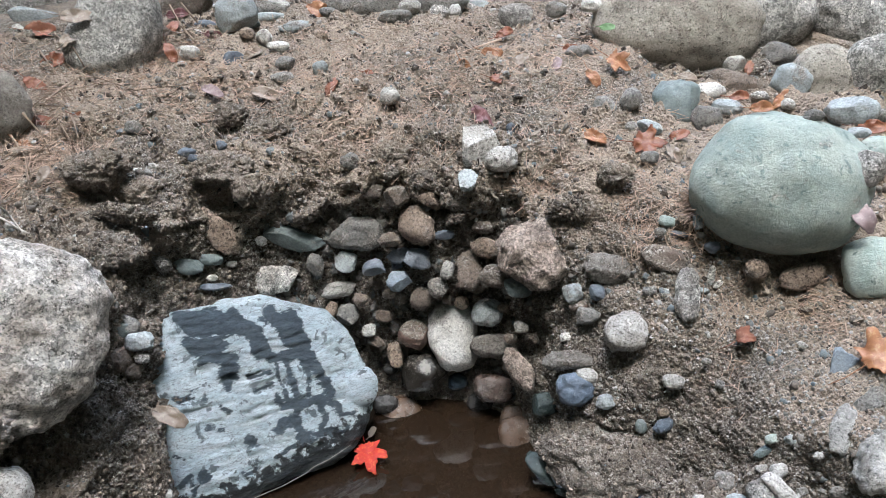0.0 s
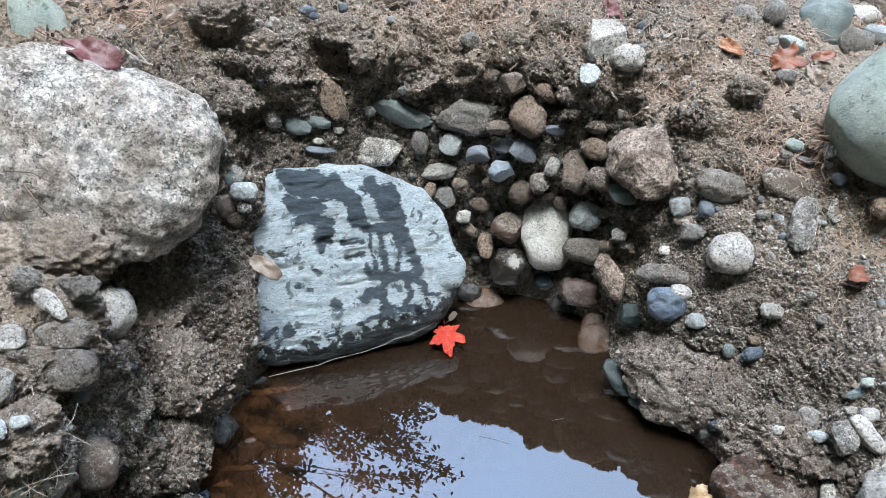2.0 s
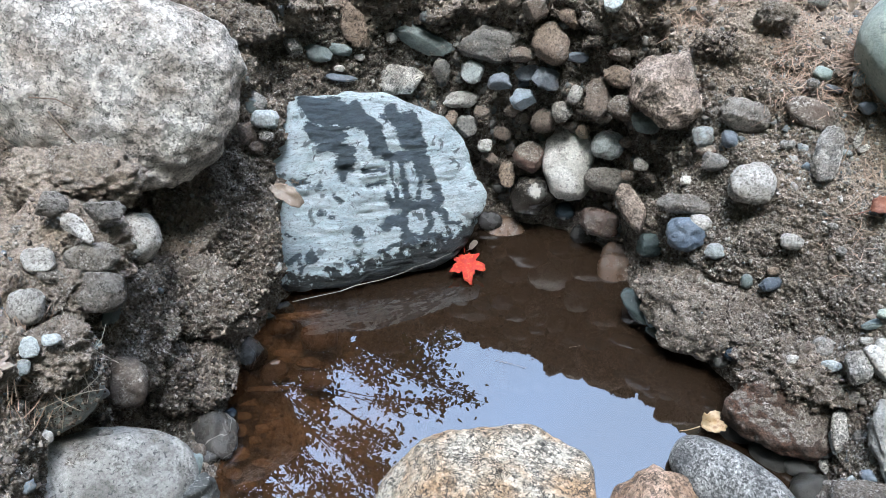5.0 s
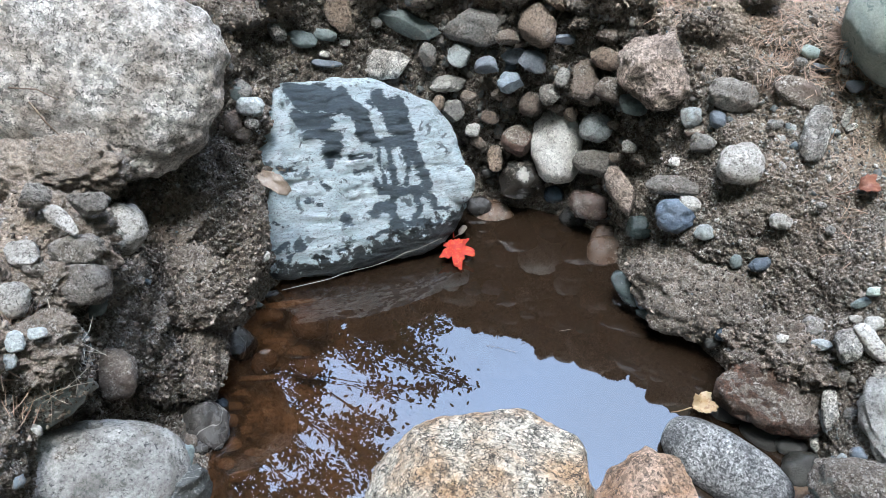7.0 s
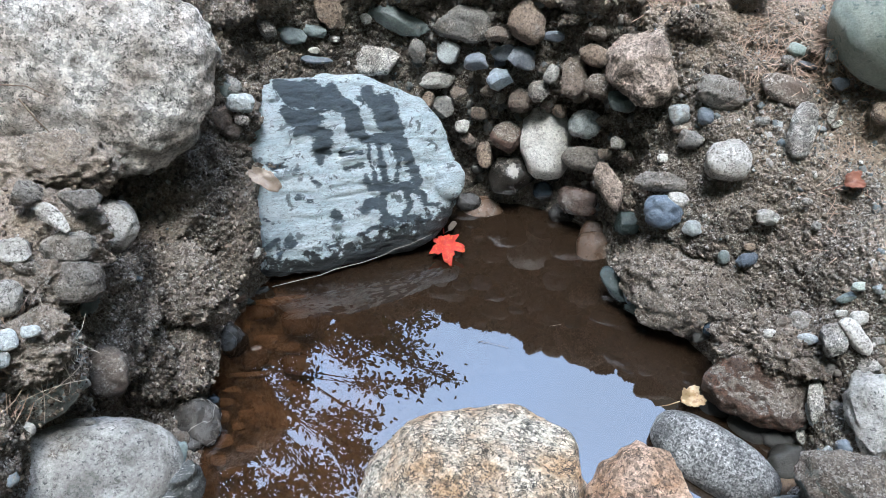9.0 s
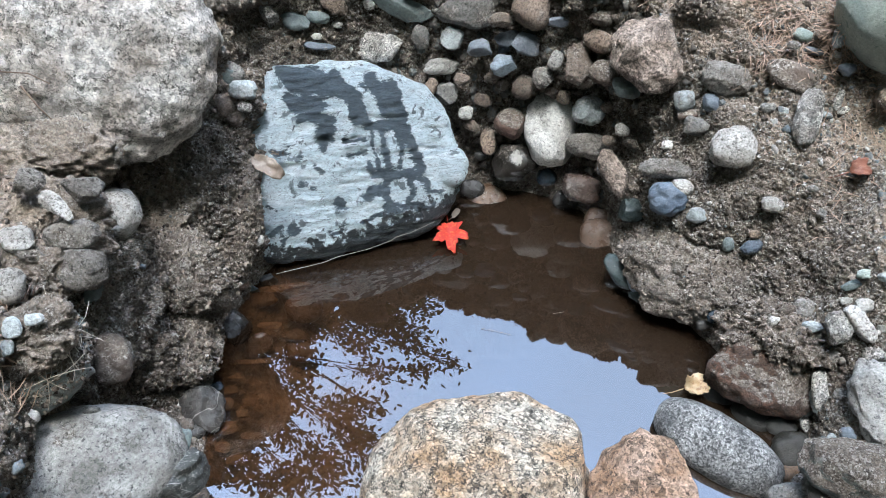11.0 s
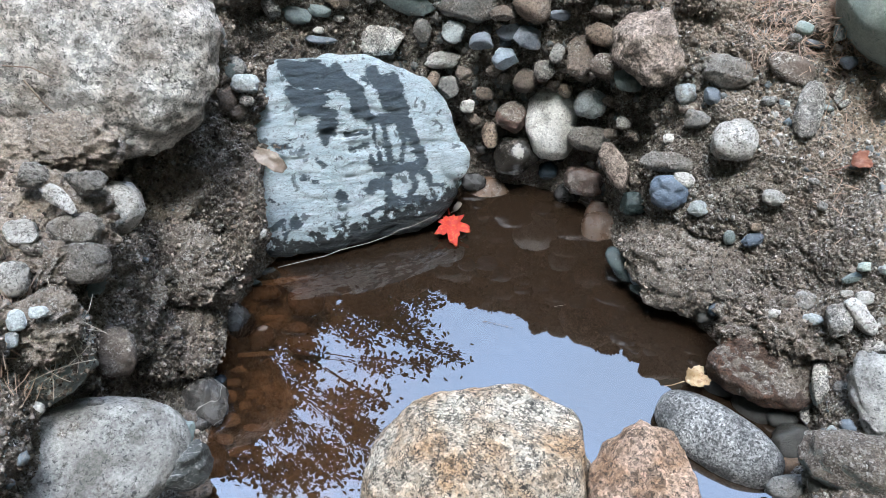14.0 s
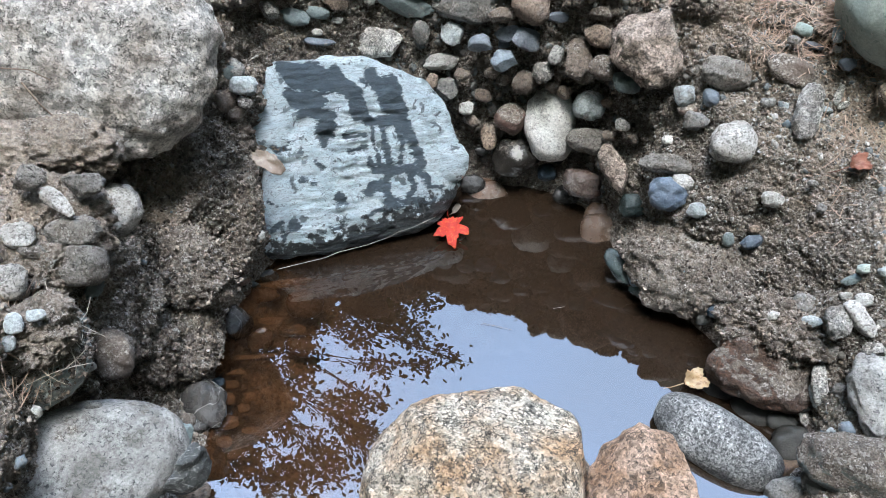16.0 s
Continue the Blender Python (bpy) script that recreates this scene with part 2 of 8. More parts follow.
MAT = {
    "soil": soil_material(),
    "granite": stone_material("pale_granite", (0.76, 0.72, 0.66), (0.47, 0.41, 0.35), (0.08, 0.07, 0.06), 150, 0.78, 0.9, 0.18, None, 1.0, 0.45, 0.0, None, 0.011, (120, 0.4, 1.1), 1.0),
    "granitec": stone_material("pale_granite_cobble", (0.575, 0.558, 0.517), (0.356, 0.322, 0.282), (0.06, 0.055, 0.05), 300, 0.66, 0.85, 0.12, None, 1.0, 0.6, 0.0, None, 0.012, (170, 0.6, 1.3), 0.7),
    "speckled": stone_material("speckled_granite", (0.54, 0.48, 0.39), (0.4, 0.265, 0.155), (0.036, 0.033, 0.030), 200, 0.7, 0.85, 0.0, None, 1.0, 0.4, 0.0, None, 0.012, (165, 0.9, 1.25), 0.8),
    "tan": stone_material("tan_granite", (0.365, 0.286, 0.222), (0.238, 0.179, 0.131), (0.079, 0.059, 0.046), 190, 0.6, 0.85, 0.22, None, 1.0, 0.5),
    "pink": stone_material("pinkish_granite", (0.247, 0.156, 0.124), (0.181, 0.133, 0.107), (0.066, 0.053, 0.046), 240, 0.75, 0.75, 0.2, None, 0.7, 0.4, 0.45),
    "green": stone_material("pale_greenstone", (0.3, 0.36, 0.325), (0.43, 0.465, 0.41), (0.14, 0.185, 0.17), 60, 0.82, 0.7, 0.04, None, 0.7, 0.22, 0.0, None, 0.008, None, 0.25),
    "greendk": stone_material("dark_greenstone", (0.098, 0.121, 0.117), (0.178, 0.207, 0.198), (0.21, 0.23, 0.215), 180, 0.93, 0.5, 0.08),
    "grey": stone_material("grey_stone", (0.277, 0.265, 0.243), (0.162, 0.154, 0.140), (0.066, 0.066, 0.063), 240, 0.7, 0.8, 0.3, None, 0.8, 0.55, 0.0, None, 0.01),
    "paleblue": stone_material("pale_blue_stone", (0.364, 0.388, 0.382), (0.273, 0.297, 0.297), (0.330, 0.343, 0.330), 260, 0.8, 0.75, 0.25, None, 0.7, 0.5),
    "blue": stone_material("blue_slate", (0.050, 0.061, 0.079), (0.106, 0.122, 0.142), (0.165, 0.185, 0.198), 200, 0.95, 0.45, 0.1),
    "white": stone_material("white_quartz", (0.549, 0.531, 0.488), (0.378, 0.356, 0.317), (0.158, 0.145, 0.132), 190, 0.75, 0.75, 0.16, None, 0.8, 0.45, 0.0, None, 0.01, None, 0.7),
    "brown": stone_material("brown_cobble", (0.154, 0.119, 0.091), (0.227, 0.181, 0.146), (0.059, 0.050, 0.040), 240, 0.7, 0.8, 0.5, None, 0.9, 0.55, 0.0, None, 0.012),
    "mud": stone_material("soil_caked_stone", (0.2, 0.178, 0.155), (0.13, 0.112, 0.094), (0.33, 0.31, 0.28), 200, 0.75, 0.9, 0.4, None, 1.0, 0.5, 0.7, None, 0.014),
    "wet": stone_material("wet_dark_stone", (0.023, 0.022, 0.021), (0.046, 0.043, 0.040), (0.198, 0.198, 0.185), 200, 0.95, 0.18, 0.0, (0.264, 0.264, 0.244)),
    "wetbrown": stone_material("wet_brown_stone", (0.066, 0.040, 0.023), (0.099, 0.059, 0.036), (0.040, 0.026, 0.020), 220, 0.8, 0.3, 0.1),
    "palegrey": stone_material("pale_lichened_granite", (0.611, 0.585, 0.533), (0.351, 0.332, 0.293), (0.1, 0.1, 0.09), 220, 0.66, 0.85, 0.08, None, 1.0, 0.5, 0.0, None, 0.012, (120, 0.5, 1.25), 0.9),
    "warmgrey": stone_material("warm_grey_boulder", (0.425, 0.391, 0.328), (0.276, 0.244, 0.201), (0.12, 0.1, 0.08), 120, 0.75, 0.85, 0.12, None, 0.9, 0.4, 0.0, None, 0.012, None, 0.8),
    "quartz": stone_material("pale_quartz", (0.56, 0.54, 0.5), (0.35, 0.325, 0.285), (0.13, 0.115, 0.1), 210, 0.66, 0.75, 0.1, None, 0.8, 0.4, 0.0, None, 0.01, None, 0.8),
    "milky": stone_material("milky_quartz", (0.78, 0.76, 0.71), (0.55, 0.52, 0.47), (0.3, 0.27, 0.24), 150, 0.82, 0.7, 0.1, None, 0.9, 0.35, 0.0, None, 0.012, None, 0.7),
    "rosegrey": stone_material("rough_rosy_granite", (0.495, 0.407, 0.341), (0.319, 0.248, 0.198), (0.11, 0.085, 0.07), 190, 0.68, 0.9, 0.1, None, 1.0, 0.55, 0.0, None, 0.014, (150, 0.6, 1.3), 0.9),
    "redrock": stone_material("soil_topped_red_granite", (0.2, 0.112, 0.074), (0.1, 0.072, 0.055), (0.06, 0.042, 0.034), 200, 0.65, 0.8, 0.2, None, 1.0, 0.6, 0.3, None, 0.014),
    "blackwet": stone_material("wet_black_stone", (0.007, 0.0075, 0.0075), (0.014, 0.014, 0.013), None, 200, 0.9, 0.4, 0.0),
    "olivewet": stone_material("wet_olive_stone", (0.018, 0.017, 0.014), (0.032, 0.03, 0.024), (0.012, 0.011, 0.009), 200, 0.7, 0.5, 0.0),
    "halfwet": stone_material("salt_and_pepper_granite", (0.36, 0.355, 0.34), (0.1, 0.1, 0.097), (0.018, 0.018, 0.018), 240, 0.55, 0.6, 0.0, None, 0.6, 0.7, 0.0, None, 0.008, (260, 0.5, 1.5), 0.2),
    "rust": stone_material("rusty_granite", (0.5, 0.365, 0.275), (0.31, 0.19, 0.115), (0.06, 0.045, 0.035), 200, 0.74, 0.85, 0.05, None, 1.0, 0.45, 0.0, None, 0.014, (150, 0.6, 1.3), 0.9),
    "slate": stone_material("split_slate", (0.086, 0.099, 0.120), (0.172, 0.189, 0.215), (0.198, 0.211, 0.224), 200, 0.93, 0.5, 0.08),
    "bluedry": stone_material("dry_blue_slate", (0.055, 0.073, 0.1), (0.105, 0.127, 0.158), (0.24, 0.26, 0.28), 200, 0.9, 0.55, 0.05, None, 0.6, 0.3, 0.0, None, 0.006, None, 0.3),
    "slatepale": stone_material("pale_slate", (0.15, 0.178, 0.21), (0.24, 0.27, 0.3), (0.297, 0.330, 0.363), 200, 0.93, 0.6, 0.0),
    "ringed": stone_material("wet_cobble", (0.014, 0.012, 0.01), (0.03, 0.026, 0.022), (0.1, 0.095, 0.085), 200, 0.9, 0.2, 0.1, None, 0.4, 0.35, 0.0, ((0.004, 0.01, 0.03), 0.02, (0.26, 0.245, 0.22))),
    "ringwet": stone_material("veined_wet_stone", (0.032, 0.030, 0.028), (0.060, 0.053, 0.046), (0.132, 0.125, 0.119), 220, 0.85, 0.3, 0.1, (0.363, 0.350, 0.323)),
    "ringwet2": stone_material("veined_dark_stone", (0.040, 0.043, 0.040), (0.066, 0.066, 0.063), (0.165, 0.165, 0.152), 300, 0.7, 0.5, 0.0, (0.330, 0.330, 0.310)),
    "greywet": stone_material("wet_grey_stone", (0.045, 0.045, 0.041), (0.08, 0.078, 0.07), (0.030, 0.030, 0.026), 220, 0.8, 0.45, 0.1),
    "bluewet": stone_material("wet_blue_stone", (0.013, 0.023, 0.033), (0.023, 0.033, 0.046), None, 200, 0.9, 0.15, 0.0),
    "wetgreen": stone_material("wet_green_stone", (0.040, 0.056, 0.056), (0.066, 0.086, 0.083), (0.013, 0.020, 0.020), 200, 0.85, 0.2, 0.0),
    "wetdark": stone_material("wet_blackish_stone", (0.017, 0.016, 0.015), (0.030, 0.028, 0.026), None, 200, 0.9, 0.25, 0.0),
    "pinkwet": stone_material("wet_pink_stone", (0.09, 0.055, 0.042), (0.065, 0.05, 0.042), (0.03, 0.025, 0.02), 220, 0.7, 0.3, 0.1),
    "tanwet": stone_material("rusty_stone", (0.198, 0.112, 0.046), (0.106, 0.066, 0.040), (0.053, 0.033, 0.020), 220, 0.8, 0.5, 0.3),
    "tanmud": stone_material("soil_caked_tan_stone", (0.158, 0.125, 0.099), (0.112, 0.086, 0.069), (0.066, 0.053, 0.046), 240, 0.8, 0.85, 0.5),
    "mudp": stone_material("crusted_stone", (0.3, 0.28, 0.25), (0.2, 0.18, 0.155), (0.1, 0.09, 0.08), 160, 0.7, 0.9, 0.35, None, 1.0, 0.5, 0.0, None, 0.012, None, 0.9),
    "caked": stone_material("caked_pale_stone", (0.19, 0.22, 0.21), (0.13, 0.152, 0.145), None, 260, 0.85, 0.85, 0.5, None, 1.0, 0.5, 1.2, None, 0.016),
    "greenledge": stone_material("green_ledge_stone", (0.2, 0.225, 0.21), (0.3, 0.325, 0.305), None, 200, 0.9, 0.7, 0.2, None, 0.6, 0.35, 0.9),
    "clod": stone_material("crumbly_soil", (0.195, 0.148, 0.112), (0.092, 0.067, 0.05), (0.33, 0.29, 0.24), 240, 0.74, 0.95, 0.85, None, 1.0, 0.6, 0.0, None, 0.014),
    # paler version of crumbly_soil, for lumps on the rim and near ledge
    "paleclod": stone_material("pale_crumbly_soil", (0.37, 0.308, 0.248), (0.235, 0.19, 0.15), (0.45, 0.4, 0.34), 240, 0.72, 0.95, 0.4, None, 1.0, 0.6, 0.0, None, 0.014),
    "silt": stone_material("silted_stone", (0.11, 0.072, 0.045), (0.165, 0.112, 0.07), (0.046, 0.03, 0.018), 180, 0.85, 0.7, 0.0),
    "lgrey": stone_material("light_grey_stone", (0.43, 0.415, 0.39), (0.2, 0.19, 0.172), (0.07, 0.07, 0.07), 150, 0.78, 0.75, 0.16, None, 0.9, 0.4, 0.0, None, 0.01, None, 0.7),
    "red_leaf": leaf_material("red_leaf", (0.4, 0.022, 0.004), (0.24, 0.007, 0.003), (0.46, 0.09, 0.012), 0.7),
    "orange_leaf": leaf_material("orange_leaf", (0.315, 0.143, 0.064), (0.203, 0.083, 0.038), (0.375, 0.225, 0.112)),
    "rust_leaf": leaf_material("rust_leaf", (0.19, 0.075, 0.045), (0.12, 0.045, 0.028), (0.26, 0.13, 0.085)),
    "brown_leaf": leaf_material("brown_leaf", (0.195, 0.065, 0.029), (0.130, 0.046, 0.023), (0.247, 0.111, 0.052)),
    "purple_leaf": leaf_material("dark_red_leaf", (0.084, 0.021, 0.025), (0.140, 0.056, 0.052), (0.210, 0.126, 0.119)),
    "lilac_leaf": leaf_material("faded_lilac_leaf", (0.25, 0.185, 0.18), (0.19, 0.135, 0.135), (0.31, 0.25, 0.235)),
    "tan_leaf": leaf_material("tan_leaf", (0.230, 0.185, 0.145), (0.180, 0.135, 0.100), (0.275, 0.235, 0.190)),
    "yellow_leaf": leaf_material("yellow_leaf", (0.3, 0.18, 0.075), (0.38, 0.3, 0.19), (0.17, 0.08, 0.028)),
    "green_leaf": leaf_material("green_leaf", (0.160, 0.288, 0.128), (0.216, 0.336, 0.176), (0.240, 0.360, 0.200)),
    "tree_leaf": leaf_material("tree_leaf", (0.05, 0.075, 0.02), (0.08, 0.1, 0.03), (0.1, 0.11, 0.04)),
    "needle": plain_material("pine_needle", (0.26, 0.16, 0.11), (0.56, 0.43, 0.33), 25.0),
    "straw": plain_material("straw_needle", (0.46, 0.4, 0.32), (0.6, 0.54, 0.45)),
    "twig": plain_material("twig", (0.14, 0.1, 0.075), (0.25, 0.18, 0.13)),
    "pale_twig": plain_material("pale_twig", (0.33, 0.3, 0.25), (0.45, 0.41, 0.36)),
    "bark": plain_material("bark", (0.07, 0.055, 0.045), (0.14, 0.115, 0.095), 25.0, 0.9),
}


# ---- shaping helpers ----
def hashed(ix, iy, iz, seed):
    h = (ix * 374761393 + iy * 668265263 + iz * 2147483647 + seed * 144664981) & 0xFFFFFFFF
    h = ((h ^ (h >> 13)) * 1274126177) & 0xFFFFFFFF
    h = h ^ (h >> 16)
    return (h & 0xFFFF) / 32767.5 - 1.0


def vnoise(p, scale, seed=0):
    """Smooth noise in -1..1 at the points p (n, 3)."""
    q = p * scale
    i = np.floor(q).astype(np.int64)
    f = q - i
    f = f * f * f * (f * (f * 6 - 15) + 10)
    total = 0
    for dx in (0, 1):
        for dy in (0, 1):
            for dz in (0, 1):
                w = (f[:, 0] if dx else 1 - f[:, 0]) * (f[:, 1] if dy else 1 - f[:, 1]) * (f[:, 2] if dz else 1 - f[:, 2])
                total = total + w * hashed(i[:, 0] + dx, i[:, 1] + dy, i[:, 2] + dz, seed)
    return total


def fbm(p, scale, octaves=4, gain=0.5, seed=0):
    total, amp = 0, 1.0
    for o in range(octaves):
        total = total + amp * vnoise(p, scale * 2.03 ** o, seed + o * 7)
        amp *= gain
    return total


def mesh_object(name, verts, faces, material, smooth=True, parent=None):
    me = bpy.data.meshes.new(name)
    me.from_pydata(np.asarray(verts).tolist(), [], np.asarray(faces).tolist() if isinstance(faces, np.ndarray) else faces)
    me.materials.append(material)
    if smooth:
        me.polygons.foreach_set("use_smooth", [True] * len(me.polygons))
    me.update()
    ob = new(name, me)
    if parent:
        ob.parent = parent
    return ob


BALLS = {}


def ball(level):
    if level not in BALLS:
        bm = bmesh.new()
        bmesh.ops.create_icosphere(bm, subdivisions=level, radius=1.0)
        BALLS[level] = (np.array([v.co[:] for v in bm.verts]), np.array([[v.index for v in f.verts] for f in bm.faces]))
        bm.free()
    return BALLS[level]


def stone_shape(size, seed, level=4, square=2.4, lump=0.12, fine=0.02, facets=0, crumb=0.0):
    """Vertices of a worn stone: a rounded block with lumps, some flattened sides and fine unevenness."""
    d, faces = ball(level)
    rng = np.random.RandomState(seed)
    off = rng.uniform(-50, 50, 3)
    r = 1.0 / np.power(np.power(np.abs(d), square).sum(1), 1.0 / square)
    r = r * (1 + lump * vnoise(d + off, 1.1, seed) + lump * 0.5 * vnoise(d + off, 2.3, seed + 3))
    p = d * r[:, None]
    for k in range(facets):
        n = rng.normal(size=3)
        n /= np.linalg.norm(n)
        cut = rng.uniform(0.5, 0.72) if facets > 2 else rng.uniform(0.62, 0.85)
        over = np.maximum(p @ n - cut, 0)
        p = p - (0.99 if facets > 2 else 0.85) * over[:, None] * n
    s = np.asarray(size) / 2
    p = p * s
    m = float(np.mean(s))
    p = p * (1 + fine * fbm(p / m + off, 4.0, 3, 0.55, seed + 11))[:, None]
    if crumb:
        q = p + off
        knobs = 0.8 * np.abs(vnoise(q, 75.0, seed + 21)) + 0.8 * np.abs(vnoise(q, 150.0, seed + 22)) + 0.5 * np.abs(vnoise(q, 240.0, seed + 23))
        p = p + d * (crumb * (0.8 - 1.5 * knobs))[:, None]
    return p, faces


def stone(name, label, at, size, turn, mat, seed, level=4, square=2.4, lump=0.18, fine=0.03, facets=2, group="", category="stone"):
    p, faces = stone_shape(size, seed, level, square, lump, fine, facets, {"clod": 0.0065, "paleclod": 0.006, "mud": 0.003}.get(mat, 0.0))
    ob = mesh_object(name, p, faces, MAT[mat])
    ob.matrix_world = pose(*at, *turn)
    return tagged(ob, label, category, group)


# ---- the eroded bank round the pool ----
# terrain begin
CENTRE = (-0.05, 1.0)
STATIONS = []


def station(angle, *profile):
    """A profile of the bank, looking outward from the pool's centre at that angle: radius and height, from the pool's floor to the top."""
    STATIONS.append((angle, np.array(profile)))


station(-90, (0.40, -0.09), (0.50, 0.0), (0.58, 0.05), (0.70, 0.09), (0.95, 0.06), (1.40, 0.05))
station(-50, (0.45, -0.09), (0.56, 0.0), (0.66, 0.07), (0.80, 0.13), (1.00, 0.17), (1.50, 0.20))
station(-22, (0.48, -0.10), (0.57, 0.0), (0.62, 0.10), (0.75, 0.22), (0.95, 0.36), (1.50, 0.48))
station(-10, (0.48, -0.10), (0.58, 0.0), (0.63, 0.10), (0.74, 0.22), (0.90, 0.37), (1.50, 0.53))
station(3, (0.44, -0.10), (0.51, 0.0), (0.55, 0.13), (0.62, 0.27), (0.79, 0.41), (1.50, 0.59))
station(22, (0.36, -0.10), (0.43, 0.0), (0.48, 0.15), (0.57, 0.30), (0.76, 0.45), (1.50, 0.64))
station(38, (0.34, -0.10), (0.39, 0.0), (0.44, 0.19), (0.52, 0.37), (0.74, 0.54), (1.50, 0.68))
station(53, (0.36, -0.10), (0.42, 0.0), (0.47, 0.20), (0.53, 0.41), (0.72, 0.585), (1.50, 0.71))
station(68, (0.42, -0.10), (0.51, 0.0), (0.54, 0.20), (0.57, 0.45), (0.735, 0.625), (1.50, 0.73))
station(90, (0.42, -0.10), (0.53, 0.0), (0.56, 0.20), (0.59, 0.44), (0.72, 0.625), (1.50, 0.75))
station(112, (0.42, -0.10), (0.54, 0.0), (0.59, 0.20), (0.65, 0.395), (0.75, 0.60), (1.50, 0.76))
station(135, (0.42, -0.10), (0.55, 0.0), (0.60, 0.20), (0.70, 0.39), (0.82, 0.59), (1.50, 0.76))
station(155, (0.42, -0.10), (0.53, 0.0), (0.58, 0.18), (0.65, 0.36), (0.82, 0.56), (1.50, 0.74))
station(170, (0.42, -0.10), (0.53, 0.0), (0.57, 0.15), (0.66, 0.29), (0.84, 0.48), (1.50, 0.72))
station(185, (0.42, -0.09), (0.53, 0.0), (0.57, 0.12), (0.67, 0.24), (0.86, 0.42), (1.50, 0.68))
station(197, (0.43, -0.09), (0.54, 0.0), (0.62, 0.14), (0.65, 0.36), (0.74, 0.50), (1.50, 0.66))
station(212, (0.44, -0.09), (0.57, 0.0), (0.74, 0.08), (0.73, 0.35), (0.79, 0.50), (1.50, 0.62))
station(232, (0.45, -0.09), (0.60, 0.0), (0.82, 0.04), (0.90, 0.22), (0.94, 0.38), (1.50, 0.50))


def terrain_grid(columns, rows_near, rows_far):
    """Points (columns, rows, 3) of the bank: profiles round the pool, joined smoothly."""
    ang = np.array([s[0] for s in STATIONS], float)
    prof = np.stack([s[1] for s in STATIONS])
    ang = np.concatenate([ang - 360, ang, ang + 360])
    prof = np.concatenate([prof, prof, prof])
    phi = np.linspace(-90, 270, columns, endpoint=False)
    k = np.clip(np.searchsorted(ang, phi, side="right") - 1, 1, len(ang) - 3)
    u = ((phi - ang[k]) / (ang[k + 1] - ang[k]))[:, None, None]
    p0, p1, p2, p3 = prof[k - 1], prof[k], prof[k + 1], prof[k + 2]
    m1 = (p2 - p0) * 0.5 * ((ang[k + 1] - ang[k]) * 2 / (ang[k + 1] - ang[k - 1]))[:, None, None]
    m2 = (p3 - p1) * 0.5 * ((ang[k + 1] - ang[k]) * 2 / (ang[k + 2] - ang[k]))[:, None, None]
    u2, u3 = u * u, u * u * u
    ring = (2 * u3 - 3 * u2 + 1) * p1 + (u3 - 2 * u2 + u) * m1 + (3 * u2 - 2 * u3) * p2 + (u3 - u2) * m2
    n = ring.shape[1]
    flat = np.zeros((columns, 1, 2))
    flat[:, 0, 1] = -0.12
    ring = np.concatenate([flat, ring], axis=1)
    n += 1
    s = np.concatenate([np.linspace(0, n - 1, rows_near)])
    j = np.clip(np.floor(s).astype(int), 0, n - 2)
    f = (s - j)[None, :, None]
    a, b = ring[:, np.maximum(j - 1, 0)], ring[:, j]
    c, d = ring[:, j + 1], ring[:, np.minimum(j + 2, n - 1)]
    t1, t2 = (c - a) * 0.4, (d - b) * 0.4
    f2, f3 = f * f, f * f * f
    rz = (2 * f3 - 3 * f2 + 1) * b + (f3 - 2 * f2 + f) * t1 + (3 * f2 - 2 * f3) * c + (f3 - f2) * t2
    far = rz[:, -1:, :].repeat(rows_far, axis=1).copy()
    grow = (np.linspace(0, 1, rows_far + 1)[1:] ** 3)[None, :]
    far[:, :, 0] = far[:, :, 0] + grow * 60.0
    far[:, :, 1] = far[:, :, 1] + np.minimum(grow * 3.0, 0.5) * 0.25
    rz = np.concatenate([rz, far], axis=1)
    a = np.radians(phi)[:, None]
    return np.stack([CENTRE[0] + rz[:, :, 0] * np.cos(a), CENTRE[1] + rz[:, :, 0] * np.sin(a), rz[:, :, 1]], axis=2)


